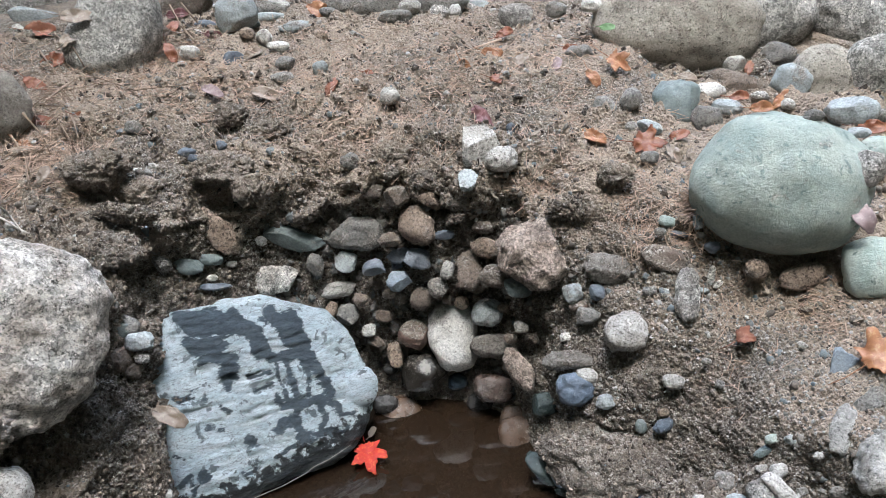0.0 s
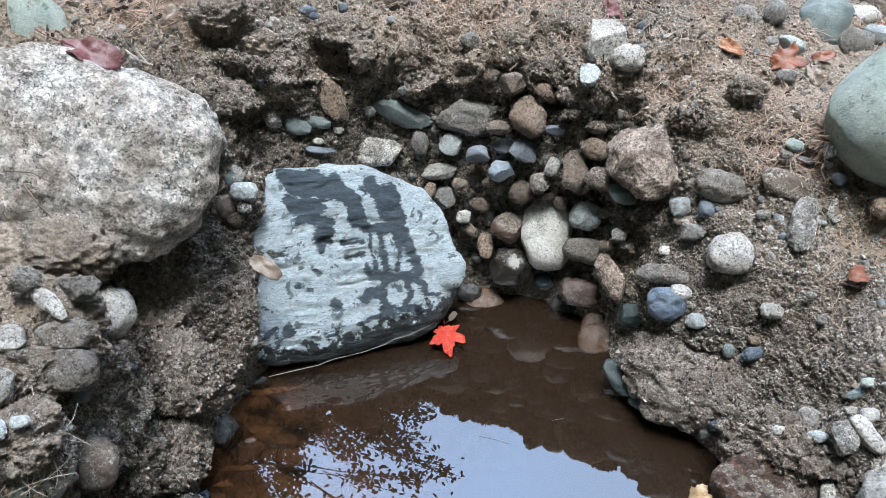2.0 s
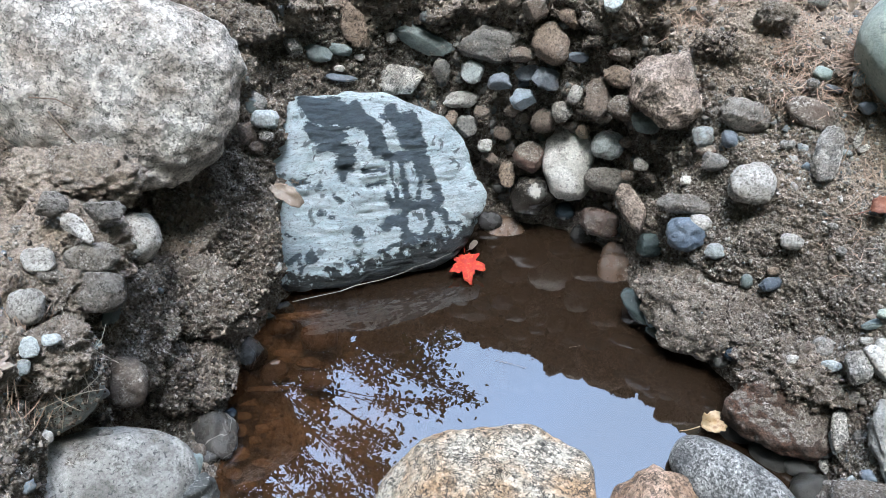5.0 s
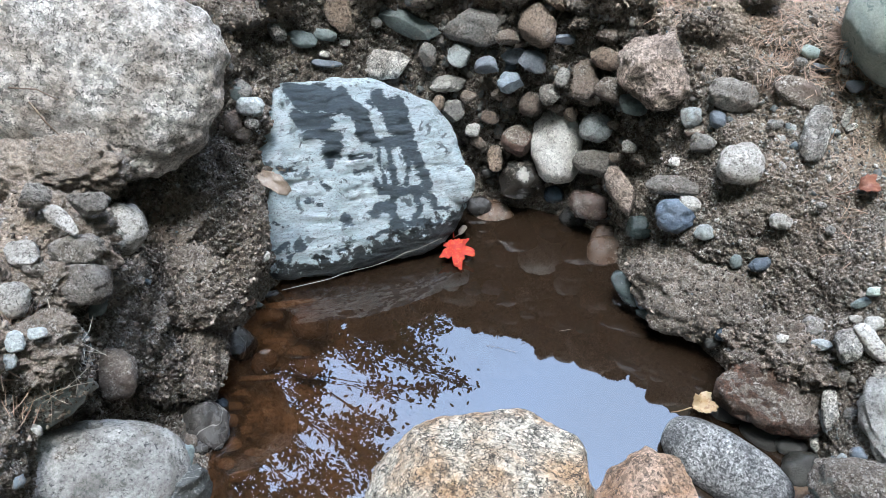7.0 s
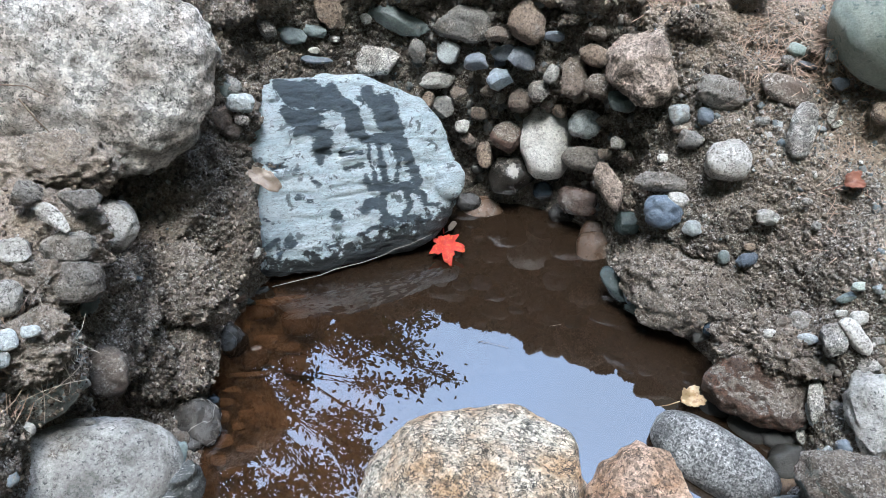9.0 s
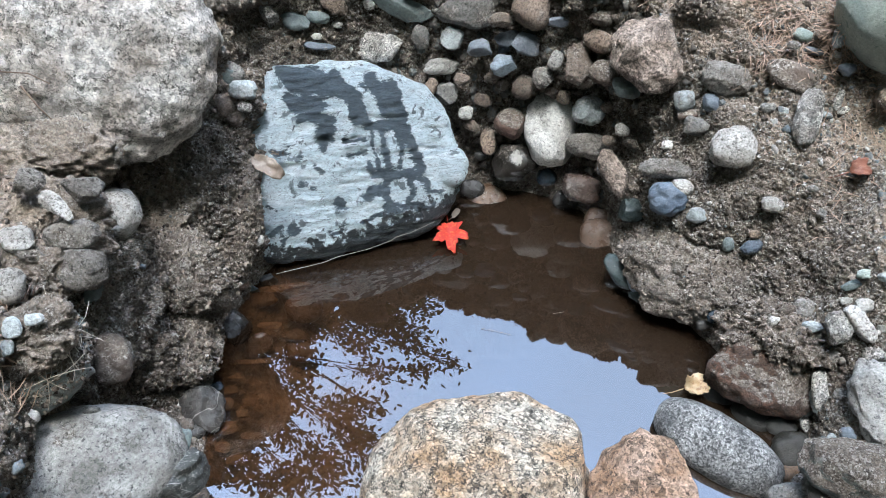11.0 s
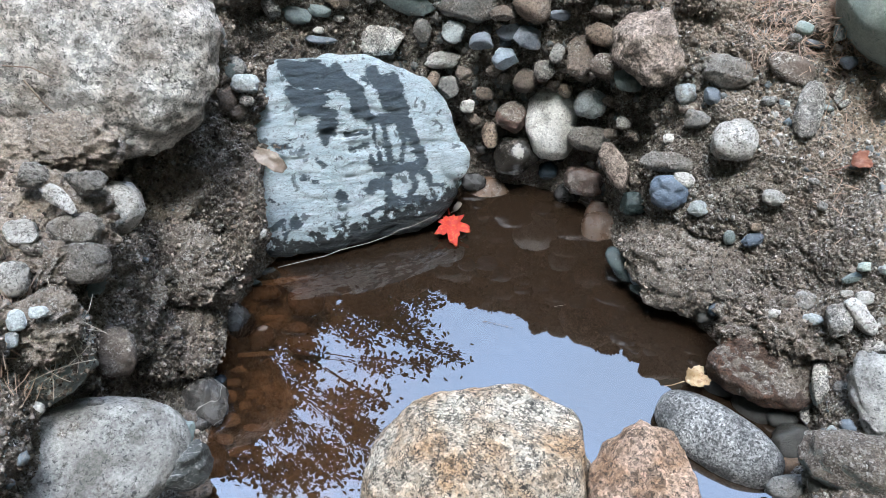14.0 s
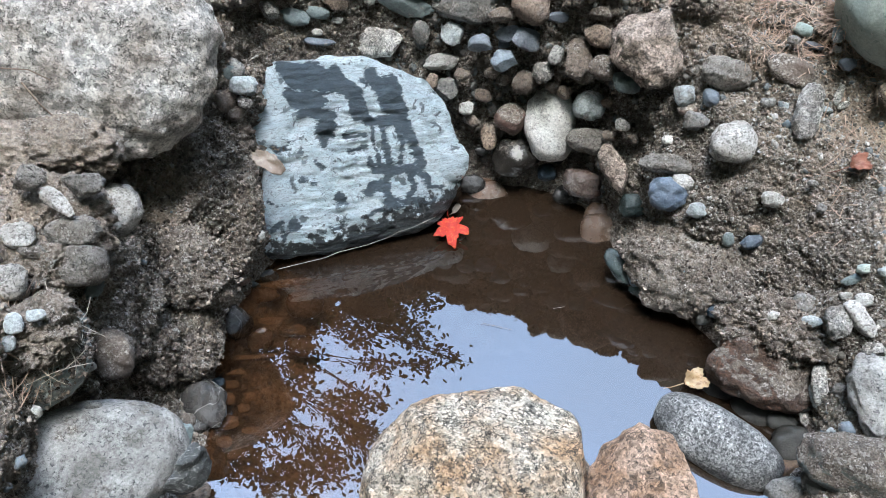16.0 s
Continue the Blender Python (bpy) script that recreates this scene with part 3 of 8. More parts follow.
def rough_terrain(g, rows_near):
    """Adds clods, crumbs and hollows along the normal."""
    du = np.roll(g, -1, 0) - np.roll(g, 1, 0)
    dv = np.gradient(g, axis=1)
    nrm = np.cross(du, dv)
    nrm /= np.linalg.norm(nrm, axis=2, keepdims=True) + 1e-9
    near = g[:, :rows_near].reshape(-1, 3)
    lift = 0.022 * fbm(near, 9.0, 2, 0.5, 3) + 0.016 * np.clip(vnoise(near * np.array([1, 1, 1.4]), 11.0, 61), -0.25, 0.35) * np.clip(near[:, 2] * 4, 0, 1)
    clod = np.abs(vnoise(near, 22.0, 21)) + 0.6 * np.abs(vnoise(near, 47.0, 22)) + 0.55 * np.abs(vnoise(near, 101.0, 23)) + 0.35 * np.abs(vnoise(near, 190.0, 24))
    lift = lift - (0.0165 - 0.009 * np.clip((near[:, 0] - 0.15) / 0.12, 0, 1)) * clod + 0.008 + 0.0045 * fbm(near, 150.0, 2, 0.6, 31)
    left = np.clip((-0.5 - near[:, 0]) / 0.1, 0, 1) * np.clip((1.35 - near[:, 1]) / 0.2, 0, 1) * np.clip(near[:, 2] / 0.1, 0, 1)
    lift = lift + left * (0.045 * np.clip(vnoise(near, 8.5, 81), -0.5, 0.3) - 0.03 * np.clip(1 - np.abs(vnoise(near, 7.0, 82)) * 6, 0, 1))
    rim = np.clip((near[:, 2] - 0.4) / 0.08, 0, 1) * np.clip((0.7 - near[:, 2]) / 0.06, 0, 1) * np.clip((near[:, 1] - 1.25) / 0.15, 0, 1)
    lift = lift + rim * (0.02 * vnoise(near, 12.0, 83) + 0.014 * vnoise(near, 29.0, 84) - 0.02 * np.clip(1 - np.abs(vnoise(near, 9.0, 85)) * 5, 0, 1))
    calm = np.clip((near[:, 2] + 0.02) / 0.08, 0.25, 1.0)
    out = g.copy()
    out[:, :rows_near] += (nrm[:, :rows_near].reshape(-1, 3) * (lift * calm)[:, None]).reshape(-1, rows_near, 3)
    return out, nrm


COLUMNS, ROWS_NEAR, ROWS_FAR = 1100, 380, 30
GRID = terrain_grid(COLUMNS, ROWS_NEAR, ROWS_FAR)
GROUND, GROUND_NORMAL = rough_terrain(GRID, ROWS_NEAR)
# terrain end
# the stony back wall stands a little behind its cobbles
facing = np.radians(np.linspace(-90, 270, COLUMNS, endpoint=False))[:, None]
hollow = np.exp(-((np.degrees(facing) - 92) / 32) ** 4) * np.clip(GROUND[:, :, 2] / 0.08, 0, 1) * np.clip((0.55 - GROUND[:, :, 2]) / 0.1, 0, 1)
GROUND[:, :, 0] += 0.026 * hollow * np.cos(facing)
GROUND[:, :, 1] += 0.026 * hollow * np.sin(facing)
ca, ra = np.meshgrid(np.arange(COLUMNS), np.arange(ROWS_NEAR + ROWS_FAR - 1), indexing="ij")
width = ROWS_NEAR + ROWS_FAR
nxt = (ca + 1) % COLUMNS
quads = np.stack([ca * width + ra, nxt * width + ra, nxt * width + ra + 1, ca * width + ra + 1], axis=2).reshape(-1, 4)
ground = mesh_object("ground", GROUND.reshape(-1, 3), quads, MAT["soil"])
MAT["bed"] = stone_material("pool_silt", (0.165, 0.112, 0.07), (0.1, 0.07, 0.045), (0.07, 0.045, 0.028), 120, 0.7, 0.9, 0.0, None, 0.7)
ground.data.materials.append(MAT["bed"])
ground.data.polygons.foreach_set("material_index", (GROUND[:, :-1, 2] < -0.003).reshape(-1).astype(np.int32))
# paler with height and on flatter ground, broken up by noise
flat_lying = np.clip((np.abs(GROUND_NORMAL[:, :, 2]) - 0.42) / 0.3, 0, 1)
pale_share = np.clip(flat_lying + np.clip((GROUND[:, :, 2] - 0.42) / 0.12, 0, 0.8), 0, 1) * np.clip((GROUND[:, :, 2] - 0.1) / 0.25, 0, 1) * np.clip(0.7 + 0.6 * fbm(GROUND.reshape(-1, 3), 5.0, 2, 0.6, 95).reshape(flat_lying.shape), 0, 1)
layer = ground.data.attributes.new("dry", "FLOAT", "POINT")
layer.data.foreach_set("value", pale_share.reshape(-1).astype(np.float32))
tagged(ground, "eroded sandy soil bank with gravel round a small pool", "ground", kind="structure")


# ---- unseen woodland ring, added to block low sky light ----
ang = np.linspace(0, 2 * np.pi, 720, endpoint=False)
ringp = np.stack([np.cos(ang), np.sin(ang), 0 * ang], 1)
bearing = np.degrees(np.arctan2(ringp[:, 0], ringp[:, 1]))
# raised beside and behind to cut sky fill, low where the pool mirrors sky
skyline = np.interp(bearing, (-180, -120, -70, -40, -20, 9, 12, 13.5, 15.6, 18, 25, 36, 60, 120, 180), (70, 73, 69, 54, 40, 38.5, 47.2, 49.0, 50.0, 50.6, 51.4, 52.6, 65, 73, 70))
tops = 10.0 * np.tan(np.radians(skyline)) + 0.22 * fbm(ringp, 14.0, 4, 0.7, 71)
bulge = 10.0 + 0.15 * fbm(ringp, 6.0, 3, 0.6, 72)
levels = 14
wood_screen = np.concatenate([np.stack([ringp[:, 0] * (bulge + 0.08 * np.sin(9 * k + 40 * ang)), 1.0 + ringp[:, 1] * (bulge + 0.08 * np.sin(9 * k + 40 * ang)), -0.4 + (tops + 0.4) * k / (levels - 1)], 1) for k in range(levels)])
wquads = [(k * 720 + j, k * 720 + (j + 1) % 720, (k + 1) * 720 + (j + 1) % 720, (k + 1) * 720 + j) for k in range(levels - 1) for j in range(720)]
MAT["wood_screen"] = plain_material("dark_backdrop", (0.02, 0.026, 0.012), (0.08, 0.085, 0.04), 3.0, 0.9)
tagged(mesh_object("backdrop", wood_screen, wquads, MAT["wood_screen"]), "dark unseen woodland ring added to block low sky light", "woodland", kind="structure")


# ---- the pool ----
def water_material():
    m = bpy.data.materials.new("murky_water")
    m.use_nodes = True
    nt = m.node_tree
    nt.nodes.remove(nt.nodes["Principled BSDF"])
    out = nt.nodes["Material Output"]
    tc = nt.nodes.new("ShaderNodeTexCoord")
    clear = nt.nodes.new("ShaderNodeBsdfTransparent")
    clear.inputs[0].default_value = (0.78, 0.62, 0.46, 1)
    silt = nt.nodes.new("ShaderNodeBsdfDiffuse")
    silt.inputs[0].default_value = (0.0185, 0.0118, 0.0073, 1)
    body = nt.nodes.new("ShaderNodeMixShader")
    sep = nt.nodes.new("ShaderNodeSeparateXYZ")
    nt.links.new(tc.outputs["Object"], sep.inputs[0])
    settled = calc(nt, "ADD", calc(nt, "MULTIPLY", sep.outputs[0], 1.1), calc(nt, "ADD", noise_tex(nt, tc.outputs["Object"], 3.0, 3), calc(nt, "MULTIPLY", sep.outputs[1], 0.5)))
    nt.links.new(ramp(nt, settled, (0.1, 0.3), (0.5, 0.88)), body.inputs[0])
    nt.links.new(clear.outputs[0], body.inputs[1])
    nt.links.new(silt.outputs[0], body.inputs[2])
    gloss = nt.nodes.new("ShaderNodeBsdfGlossy")
    gloss.inputs["Roughness"].default_value = 0.0
    fres = nt.nodes.new("ShaderNodeFresnel")
    fres.inputs["IOR"].default_value = 1.98
    top = nt.nodes.new("ShaderNodeMixShader")
    nt.links.new(fres.outputs[0], top.inputs[0])
    nt.links.new(body.outputs[0], top.inputs[1])
    nt.links.new(gloss.outputs[0], top.inputs[2])
    nt.links.new(top.outputs[0], out.inputs["Surface"])
    return m


bm = bmesh.new()
bmesh.ops.create_circle(bm, cap_ends=True, segments=64, radius=0.75)
me = bpy.data.meshes.new("water")
bm.to_mesh(me)
bm.free()
me.materials.append(water_material())
water = tagged(new("water", me), "still brown pool water reflecting sky and leaves", "water", kind="structure")
water.location = (CENTRE[0], CENTRE[1], 0)


# ---- stones, boulder by boulder and cobble by cobble ----
stone("boulder", "big pale rough granite boulder resting on the bank", (-0.779, 1.127, 0.535), (0.408, 0.348, 0.251), (59, 21, 21), "granite", 101, level=7, square=2.7, lump=0.09, fine=0.035, facets=0, category="boulder")
stone("boulder", "big smooth pale green boulder on the bank", (0.655, 1.425, 0.618), (0.311, 0.276, 0.234), (65, 4, -27), "green", 102, level=6, square=2.5, lump=0.09, fine=0.012, facets=0, category="boulder")
stone("boulder", "speckled tan granite boulder at the pool edge", (-0.033, 0.566, 0.258), (0.317, 0.274, 0.260), (28, -5, 10), "speckled", 103, level=7, square=2.5, lump=0.11, category="boulder")
stone("boulder", "brown rough granite stone beside the speckled boulder", (0.194, 0.582, 0.292), (0.156, 0.163, 0.140), (31, 6, -31), "rust", 104, level=5, square=2.7, lump=0.12, fine=0.05, facets=3)
stone("stone", "smooth grey granite stone half under water", (0.383, 0.864, 0.010), (0.242, 0.115, 0.109), (37, 4, -31), "halfwet", 105, level=6, square=2.5, lump=0.05, fine=0.006, facets=0)
stone("boulder", "smooth light grey stone under the soil bank", (-0.623, 0.524, 0.235), (0.315, 0.171, 0.137), (35, 12, 33), "lgrey", 106, level=6, square=2.8, lump=0.08, fine=0.02, facets=0, category="boulder")
stone("boulder", "green rock ledge under caked soil", (-0.691, 0.600, 0.377), (0.213, 0.149, 0.117), (41, -21, 29), "greenledge", 107, level=6, square=2.4, lump=0.1, fine=0.02, facets=0, category="boulder")
stone("boulder", "reddish granite stone capped with soil at the waterline", (0.462, 1.001, 0.075), (0.179, 0.135, 0.108), (42, -0, -26), "redrock", 108, level=6, square=2.5, fine=0.055, facets=0)
stone("soil_lump", "crumbly soil lump over the reddish stone", (0.487, 1.036, 0.140), (0.208, 0.130, 0.091), (44, -9, -17), "clod", 109, level=6, lump=0.3, fine=0.15, facets=1, category="soil lump")
stone("boulder", "soil-caked rounded rock overhanging the pool", (0.355, 1.212, 0.100), (0.329, 0.190, 0.133), (46, -7, -11), "mud", 110, level=6, square=2.3, lump=0.14, fine=0.1, facets=0, category="boulder")
stone("boulder", "grey weathered boulder on the bank top", (0.616, 2.098, 0.736), (0.411, 0.269, 0.242), (75, 5, -18), "warmgrey", 111, level=6, square=2.15, lump=0.08, fine=0.02, facets=0, category="boulder")
stone("boulder", "grey-white granite boulder on the bank top", (0.880, 2.125, 0.745), (0.198, 0.195, 0.156), (74, 23, -29), "palegrey", 112, level=5, lump=0.12, fine=0.02, facets=0, category="boulder")
stone("boulder", "long grey boulder on the bank top", (1.099, 2.125, 0.728), (0.360, 0.180, 0.144), (74, 24, -34), "palegrey", 113, level=6, lump=0.12, fine=0.02, facets=0, category="boulder")
stone("boulder", "pale grey granite boulder among others", (1.026, 1.844, 0.688), (0.141, 0.158, 0.113), (73, -7, -27), "palegrey", 114, level=5, lump=0.12, fine=0.02, facets=0, category="boulder")
stone("boulder", "flat tan boulder among others", (0.940, 1.885, 0.656), (0.177, 0.150, 0.120), (72, 12, -31), "warmgrey", 115, level=5, lump=0.12, fine=0.02, facets=0)
stone("boulder", "pale rough granite boulder on the bank top", (-0.803, 2.061, 0.765), (0.214, 0.285, 0.185), (58, 14, -9), "palegrey", 116, level=6, square=2.5, lump=0.1, fine=0.02, facets=0, category="boulder")
stone("boulder", "rosy tan granite stone stuck in the bank", (0.202, 1.486, 0.433), (0.170, 0.139, 0.125), (58, 8, -13), "rosegrey", 117, level=5, square=2.15, lump=0.22, fine=0.06, facets=3)
stone("stone", "white quartz cobble in the bank", (0.021, 1.559, 0.179), (0.109, 0.167, 0.098), (53, -7, 5), "milky", 118, level=5, square=2.2, lump=0.16, fine=0.03, facets=1)
stone("stone", "pale green rounded boulder on the bank", (0.801, 1.279, 0.507), (0.116, 0.116, 0.093), (60, -13, -25), "green", 119, level=5, lump=0.12, fine=0.02, facets=0)
stone("boulder", "dark weathered boulder with needles round it", (-1.032, 1.610, 0.722), (0.341, 0.225, 0.180), (73, -4, 33), "warmgrey", 120, level=6, lump=0.1, fine=0.02, facets=0, category="boulder")
stone("stone", "pale green rounded stone on the bank", (-1.020, 1.413, 0.633), (0.102, 0.147, 0.081), (69, -1, 35), "green", 121, level=5, lump=0.12, fine=0.02, facets=0)
stone("boulder", "grey flat boulder on the bank top", (-0.197, 2.349, 0.755), (0.274, 0.097, 0.077), (76, 3, 4), "grey", 122, level=5, lump=0.12, fine=0.02, facets=0, category="boulder")
stone("boulder", "grey flat boulder on the bank top", (-0.013, 2.345, 0.746), (0.209, 0.080, 0.064), (76, 2, 0), "grey", 123, level=5, lump=0.12, fine=0.02, facets=0, category="boulder")
stone("boulder", "brown boulder on the bank top", (-0.688, 2.311, 0.772), (0.142, 0.095, 0.076), (76, -24, 23), "brown", 124, lump=0.12, fine=0.02, facets=0)
stone("cobble", "pale rough granite cobble in the bank", (-1.111, 2.415, 0.759), (0.099, 0.049, 0.039), (78, 7, 24), "granitec", 125, lump=0.12, fine=0.02, facets=0)
stone("cobble", "pale rough granite cobble in the bank", (-1.187, 2.351, 0.769), (0.096, 0.080, 0.064), (78, 8, 25), "granitec", 126, lump=0.12, fine=0.02, facets=0)
stone("cobble", "pale blue-grey pebble on the bank", (-1.091, 2.256, 0.768), (0.121, 0.050, 0.040), (77, 13, 23), "paleblue", 127, lump=0.16, group="cobbles on the bank top")
stone("cobble", "white quartz pebble on the bank", (-1.090, 2.154, 0.762), (0.033, 0.024, 0.019), (75, 28, 20), "white", 128, level=3, lump=0.16, group="cobbles on the bank top")
stone("cobble", "dark blue slate pebble", (-0.626, 2.240, 0.736), (0.053, 0.025, 0.020), (75, 10, 13), "blue", 129, lump=0.16, group="cobbles on the bank top")
stone("cobble", "pale blue-grey pebble on the bank", (-0.531, 2.213, 0.765), (0.110, 0.107, 0.086), (76, -5, 15), "paleblue", 130, lump=0.16, group="cobbles on the bank top")
stone("cobble", "grey rounded cobble set in the bank", (-0.468, 2.340, 0.750), (0.112, 0.042, 0.033), (76, 9, 9), "grey", 131, lump=0.16, group="cobbles on the bank top")
stone("cobble", "white quartz pebble on the bank", (-0.445, 2.349, 0.755), (0.077, 0.035, 0.028), (76, -1, 11), "white", 132, lump=0.16, group="cobbles on the bank top")
stone("cobble", "pale blue-grey pebble on the bank", (-0.469, 2.291, 0.739), (0.101, 0.028, 0.023), (76, -3, 13), "paleblue", 133, lump=0.16, group="cobbles on the bank top")
stone("cobble", "pale blue-grey pebble on the bank", (-0.382, 2.250, 0.721), (0.072, 0.031, 0.025), (75, -4, 11), "paleblue", 134, lump=0.16, group="cobbles on the bank top")
stone("cobble", "tan granite cobble stuck in soil", (-0.486, 2.116, 0.743), (0.038, 0.032, 0.026), (74, -14, 17), "tan", 135, level=3, lump=0.16, group="cobbles on the bank top")
stone("cobble", "white quartz pebble on the bank", (-0.445, 2.119, 0.730), (0.044, 0.041, 0.033), (74, -5, 14), "white", 136, level=3, lump=0.16, group="cobbles on the bank top")
stone("cobble", "white quartz pebble on the bank", (-0.401, 2.078, 0.719), (0.058, 0.026, 0.021), (74, 5, 10), "white", 137, lump=0.16, group="cobbles on the bank top")
stone("cobble", "white quartz pebble on the bank", (-0.632, 2.074, 0.710), (0.050, 0.035, 0.028), (74, 6, 15), "white", 138, lump=0.16, group="cobbles on the bank top")
stone("cobble", "grey rounded cobble set in the bank", (-0.563, 2.112, 0.718), (0.032, 0.024, 0.019), (74, 15, 11), "grey", 139, level=3, lump=0.16, group="cobbles on the bank top")
stone("cobble", "dark blue slate pebble", (-0.512, 2.041, 0.697), (0.052, 0.043, 0.035), (73, -13, 19), "blue", 140, lump=0.16, group="cobbles on the bank top")
stone("cobble", "grey rounded cobble set in the bank", (-0.377, 2.018, 0.693), (0.051, 0.034, 0.027), (73, 5, 9), "grey", 141, lump=0.16, group="cobbles on the bank top")
stone("cobble", "grey rounded cobble set in the bank", (-0.376, 1.947, 0.679), (0.056, 0.031, 0.024), (72, 5, 10), "grey", 142, lump=0.16, group="cobbles on the bank top")
stone("cobble", "white quartz pebble on the bank", (-0.634, 2.177, 0.730), (0.024, 0.021, 0.017), (75, 6, 15), "white", 143, level=3, lump=0.16, group="cobbles on the bank top")
stone("cobble", "grey rounded cobble set in the bank", (-0.890, 1.969, 0.763), (0.036, 0.022, 0.018), (75, 8, 23), "grey", 144, level=3, lump=0.16, group="cobbles on the bank top")
stone("cobble", "pale blue-grey pebble on the bank", (-0.285, 1.977, 0.691), (0.039, 0.034, 0.027), (72, -5, 10), "paleblue", 145, level=3, lump=0.16, group="cobbles on the bank top")
stone("cobble", "tan granite cobble stuck in soil", (-0.303, 2.137, 0.726), (0.045, 0.030, 0.024), (74, 13, 5), "tan", 146, level=3, lump=0.16, group="cobbles on the bank top")
stone("cobble", "white quartz pebble on the bank", (-0.107, 1.821, 0.672), (0.048, 0.045, 0.036), (70, -7, 6), "white", 147, lump=0.16, group="cobbles on the bank top")
stone("cobble", "dark green rounded stone", (-0.508, 2.248, 0.736), (0.062, 0.031, 0.025), (75, 5, 12), "greendk", 148, lump=0.16, group="cobbles on the bank top")
stone("cobble", "grey rounded cobble set in the bank", (-0.497, 2.324, 0.750), (0.048, 0.029, 0.023), (76, 5, 11), "grey", 149, level=3, lump=0.16, group="cobbles on the bank top")
stone("cobble", "grey rounded cobble set in the bank", (-0.296, 2.298, 0.745), (0.047, 0.028, 0.023), (76, 3, 7), "grey", 150, level=3, lump=0.16, group="cobbles on the bank top")
stone("cobble", "pale rough granite cobble in the bank", (0.014, 2.303, 0.737), (0.054, 0.038, 0.030), (75, 2, -1), "granitec", 151, lump=0.16, group="cobbles on the bank top")
stone("cobble", "white quartz pebble on the bank", (0.059, 2.312, 0.730), (0.038, 0.041, 0.031), (75, 1, -2), "white", 152, level=3, lump=0.16, group="cobbles on the bank top")
stone("cobble", "pale rough granite cobble in the bank", (0.097, 2.374, 0.724), (0.052, 0.033, 0.026), (75, 20, -8), "granitec", 153, level=3, lump=0.16, group="cobbles on the bank top")
stone("cobble", "pale blue-grey pebble on the bank", (0.135, 2.429, 0.720), (0.073, 0.047, 0.037), (74, 30, -11), "paleblue", 154, lump=0.16, group="cobbles on the bank top")
stone("cobble", "pale rough granite cobble in the bank", (0.223, 2.273, 0.723), (0.098, 0.069, 0.055), (75, 0, -5), "granitec", 155, lump=0.16, group="cobbles on the bank top")
stone("cobble", "white quartz pebble on the bank", (0.166, 2.313, 0.730), (0.025, 0.016, 0.013), (75, 1, -4), "white", 156, level=3, lump=0.16, group="cobbles on the bank top")
stone("cobble", "grey rounded cobble set in the bank", (0.343, 2.309, 0.728), (0.057, 0.045, 0.036), (75, -0, -8), "grey", 157, lump=0.16, group="cobbles on the bank top")
stone("cobble", "grey rounded cobble set in the bank", (0.360, 2.002, 0.700), (0.071, 0.040, 0.032), (73, -1, -10), "grey", 158, lump=0.16, group="cobbles on the bank top")
stone("cobble", "white quartz pebble on the bank", (0.411, 2.128, 0.785), (0.058, 0.035, 0.028), (76, -1, -11), "white", 159, lump=0.16, group="cobbles on the bank top")
stone("cobble", "grey rounded cobble set in the bank", (-0.106, 2.254, 0.738), (0.093, 0.037, 0.030), (75, 2, 2), "grey", 160, lump=0.16, group="cobbles on the bank top")
stone("cobble", "white quartz pebble on the bank", (-0.068, 2.305, 0.751), (0.063, 0.041, 0.033), (76, 2, 1), "white", 161, lump=0.16, group="cobbles on the bank top")
stone("cobble", "grey rounded cobble set in the bank", (-0.229, 2.207, 0.709), (0.061, 0.018, 0.015), (74, 3, 5), "grey", 162, lump=0.16, group="cobbles on the bank top")
stone("cobble", "grey rounded cobble set in the bank", (-0.346, 2.236, 0.719), (0.046, 0.022, 0.017), (75, 4, 8), "grey", 163, level=3, lump=0.16, group="cobbles on the bank top")
stone("cobble", "dark green rounded stone", (0.545, 1.779, 0.641), (0.105, 0.129, 0.084), (69, 5, -19), "greendk", 164, level=5, lump=0.16, group="cobbles on the bank top")
stone("cobble", "white quartz pebble on the bank", (0.649, 1.853, 0.647), (0.070, 0.038, 0.030), (71, 0, -19), "white", 165, lump=0.16, group="cobbles on the bank top")
stone("cobble", "grey rounded cobble set in the bank", (0.599, 1.700, 0.643), (0.063, 0.068, 0.050), (61, -42, 1), "grey", 166, lump=0.16, group="cobbles on the bank top")
stone("cobble", "pale blue-grey pebble on the bank", (0.670, 1.778, 0.634), (0.065, 0.034, 0.027), (70, -5, -19), "paleblue", 167, lump=0.16, group="cobbles on the bank top")
stone("cobble", "brown soil-stained cobble set in the bank", (0.730, 1.899, 0.646), (0.162, 0.055, 0.044), (71, 8, -24), "brown", 168, level=5, lump=0.16, group="cobbles on the bank top")
stone("cobble", "pale blue-grey pebble on the bank", (0.843, 1.860, 0.657), (0.084, 0.089, 0.067), (71, 13, -29), "paleblue", 169, lump=0.16, group="cobbles on the bank top")
stone("cobble", "white quartz pebble on the bank", (0.741, 1.968, 0.668), (0.048, 0.048, 0.038), (71, 24, -29), "white", 170, lump=0.16, group="cobbles on the bank top")
stone("cobble", "pale blue-grey pebble on the bank", (0.911, 1.690, 0.651), (0.108, 0.063, 0.050), (70, -0, -28), "paleblue", 171, lump=0.16, group="cobbles on the bank top")
stone("cobble", "grey rounded cobble set in the bank", (0.860, 1.993, 0.687), (0.085, 0.057, 0.045), (73, -5, -22), "grey", 172, lump=0.16, group="cobbles on the bank top")
stone("cobble", "white quartz pebble on the bank", (0.811, 1.783, 0.635), (0.031, 0.026, 0.021), (70, -6, -22), "white", 173, level=3, lump=0.16, group="cobbles on the bank top")
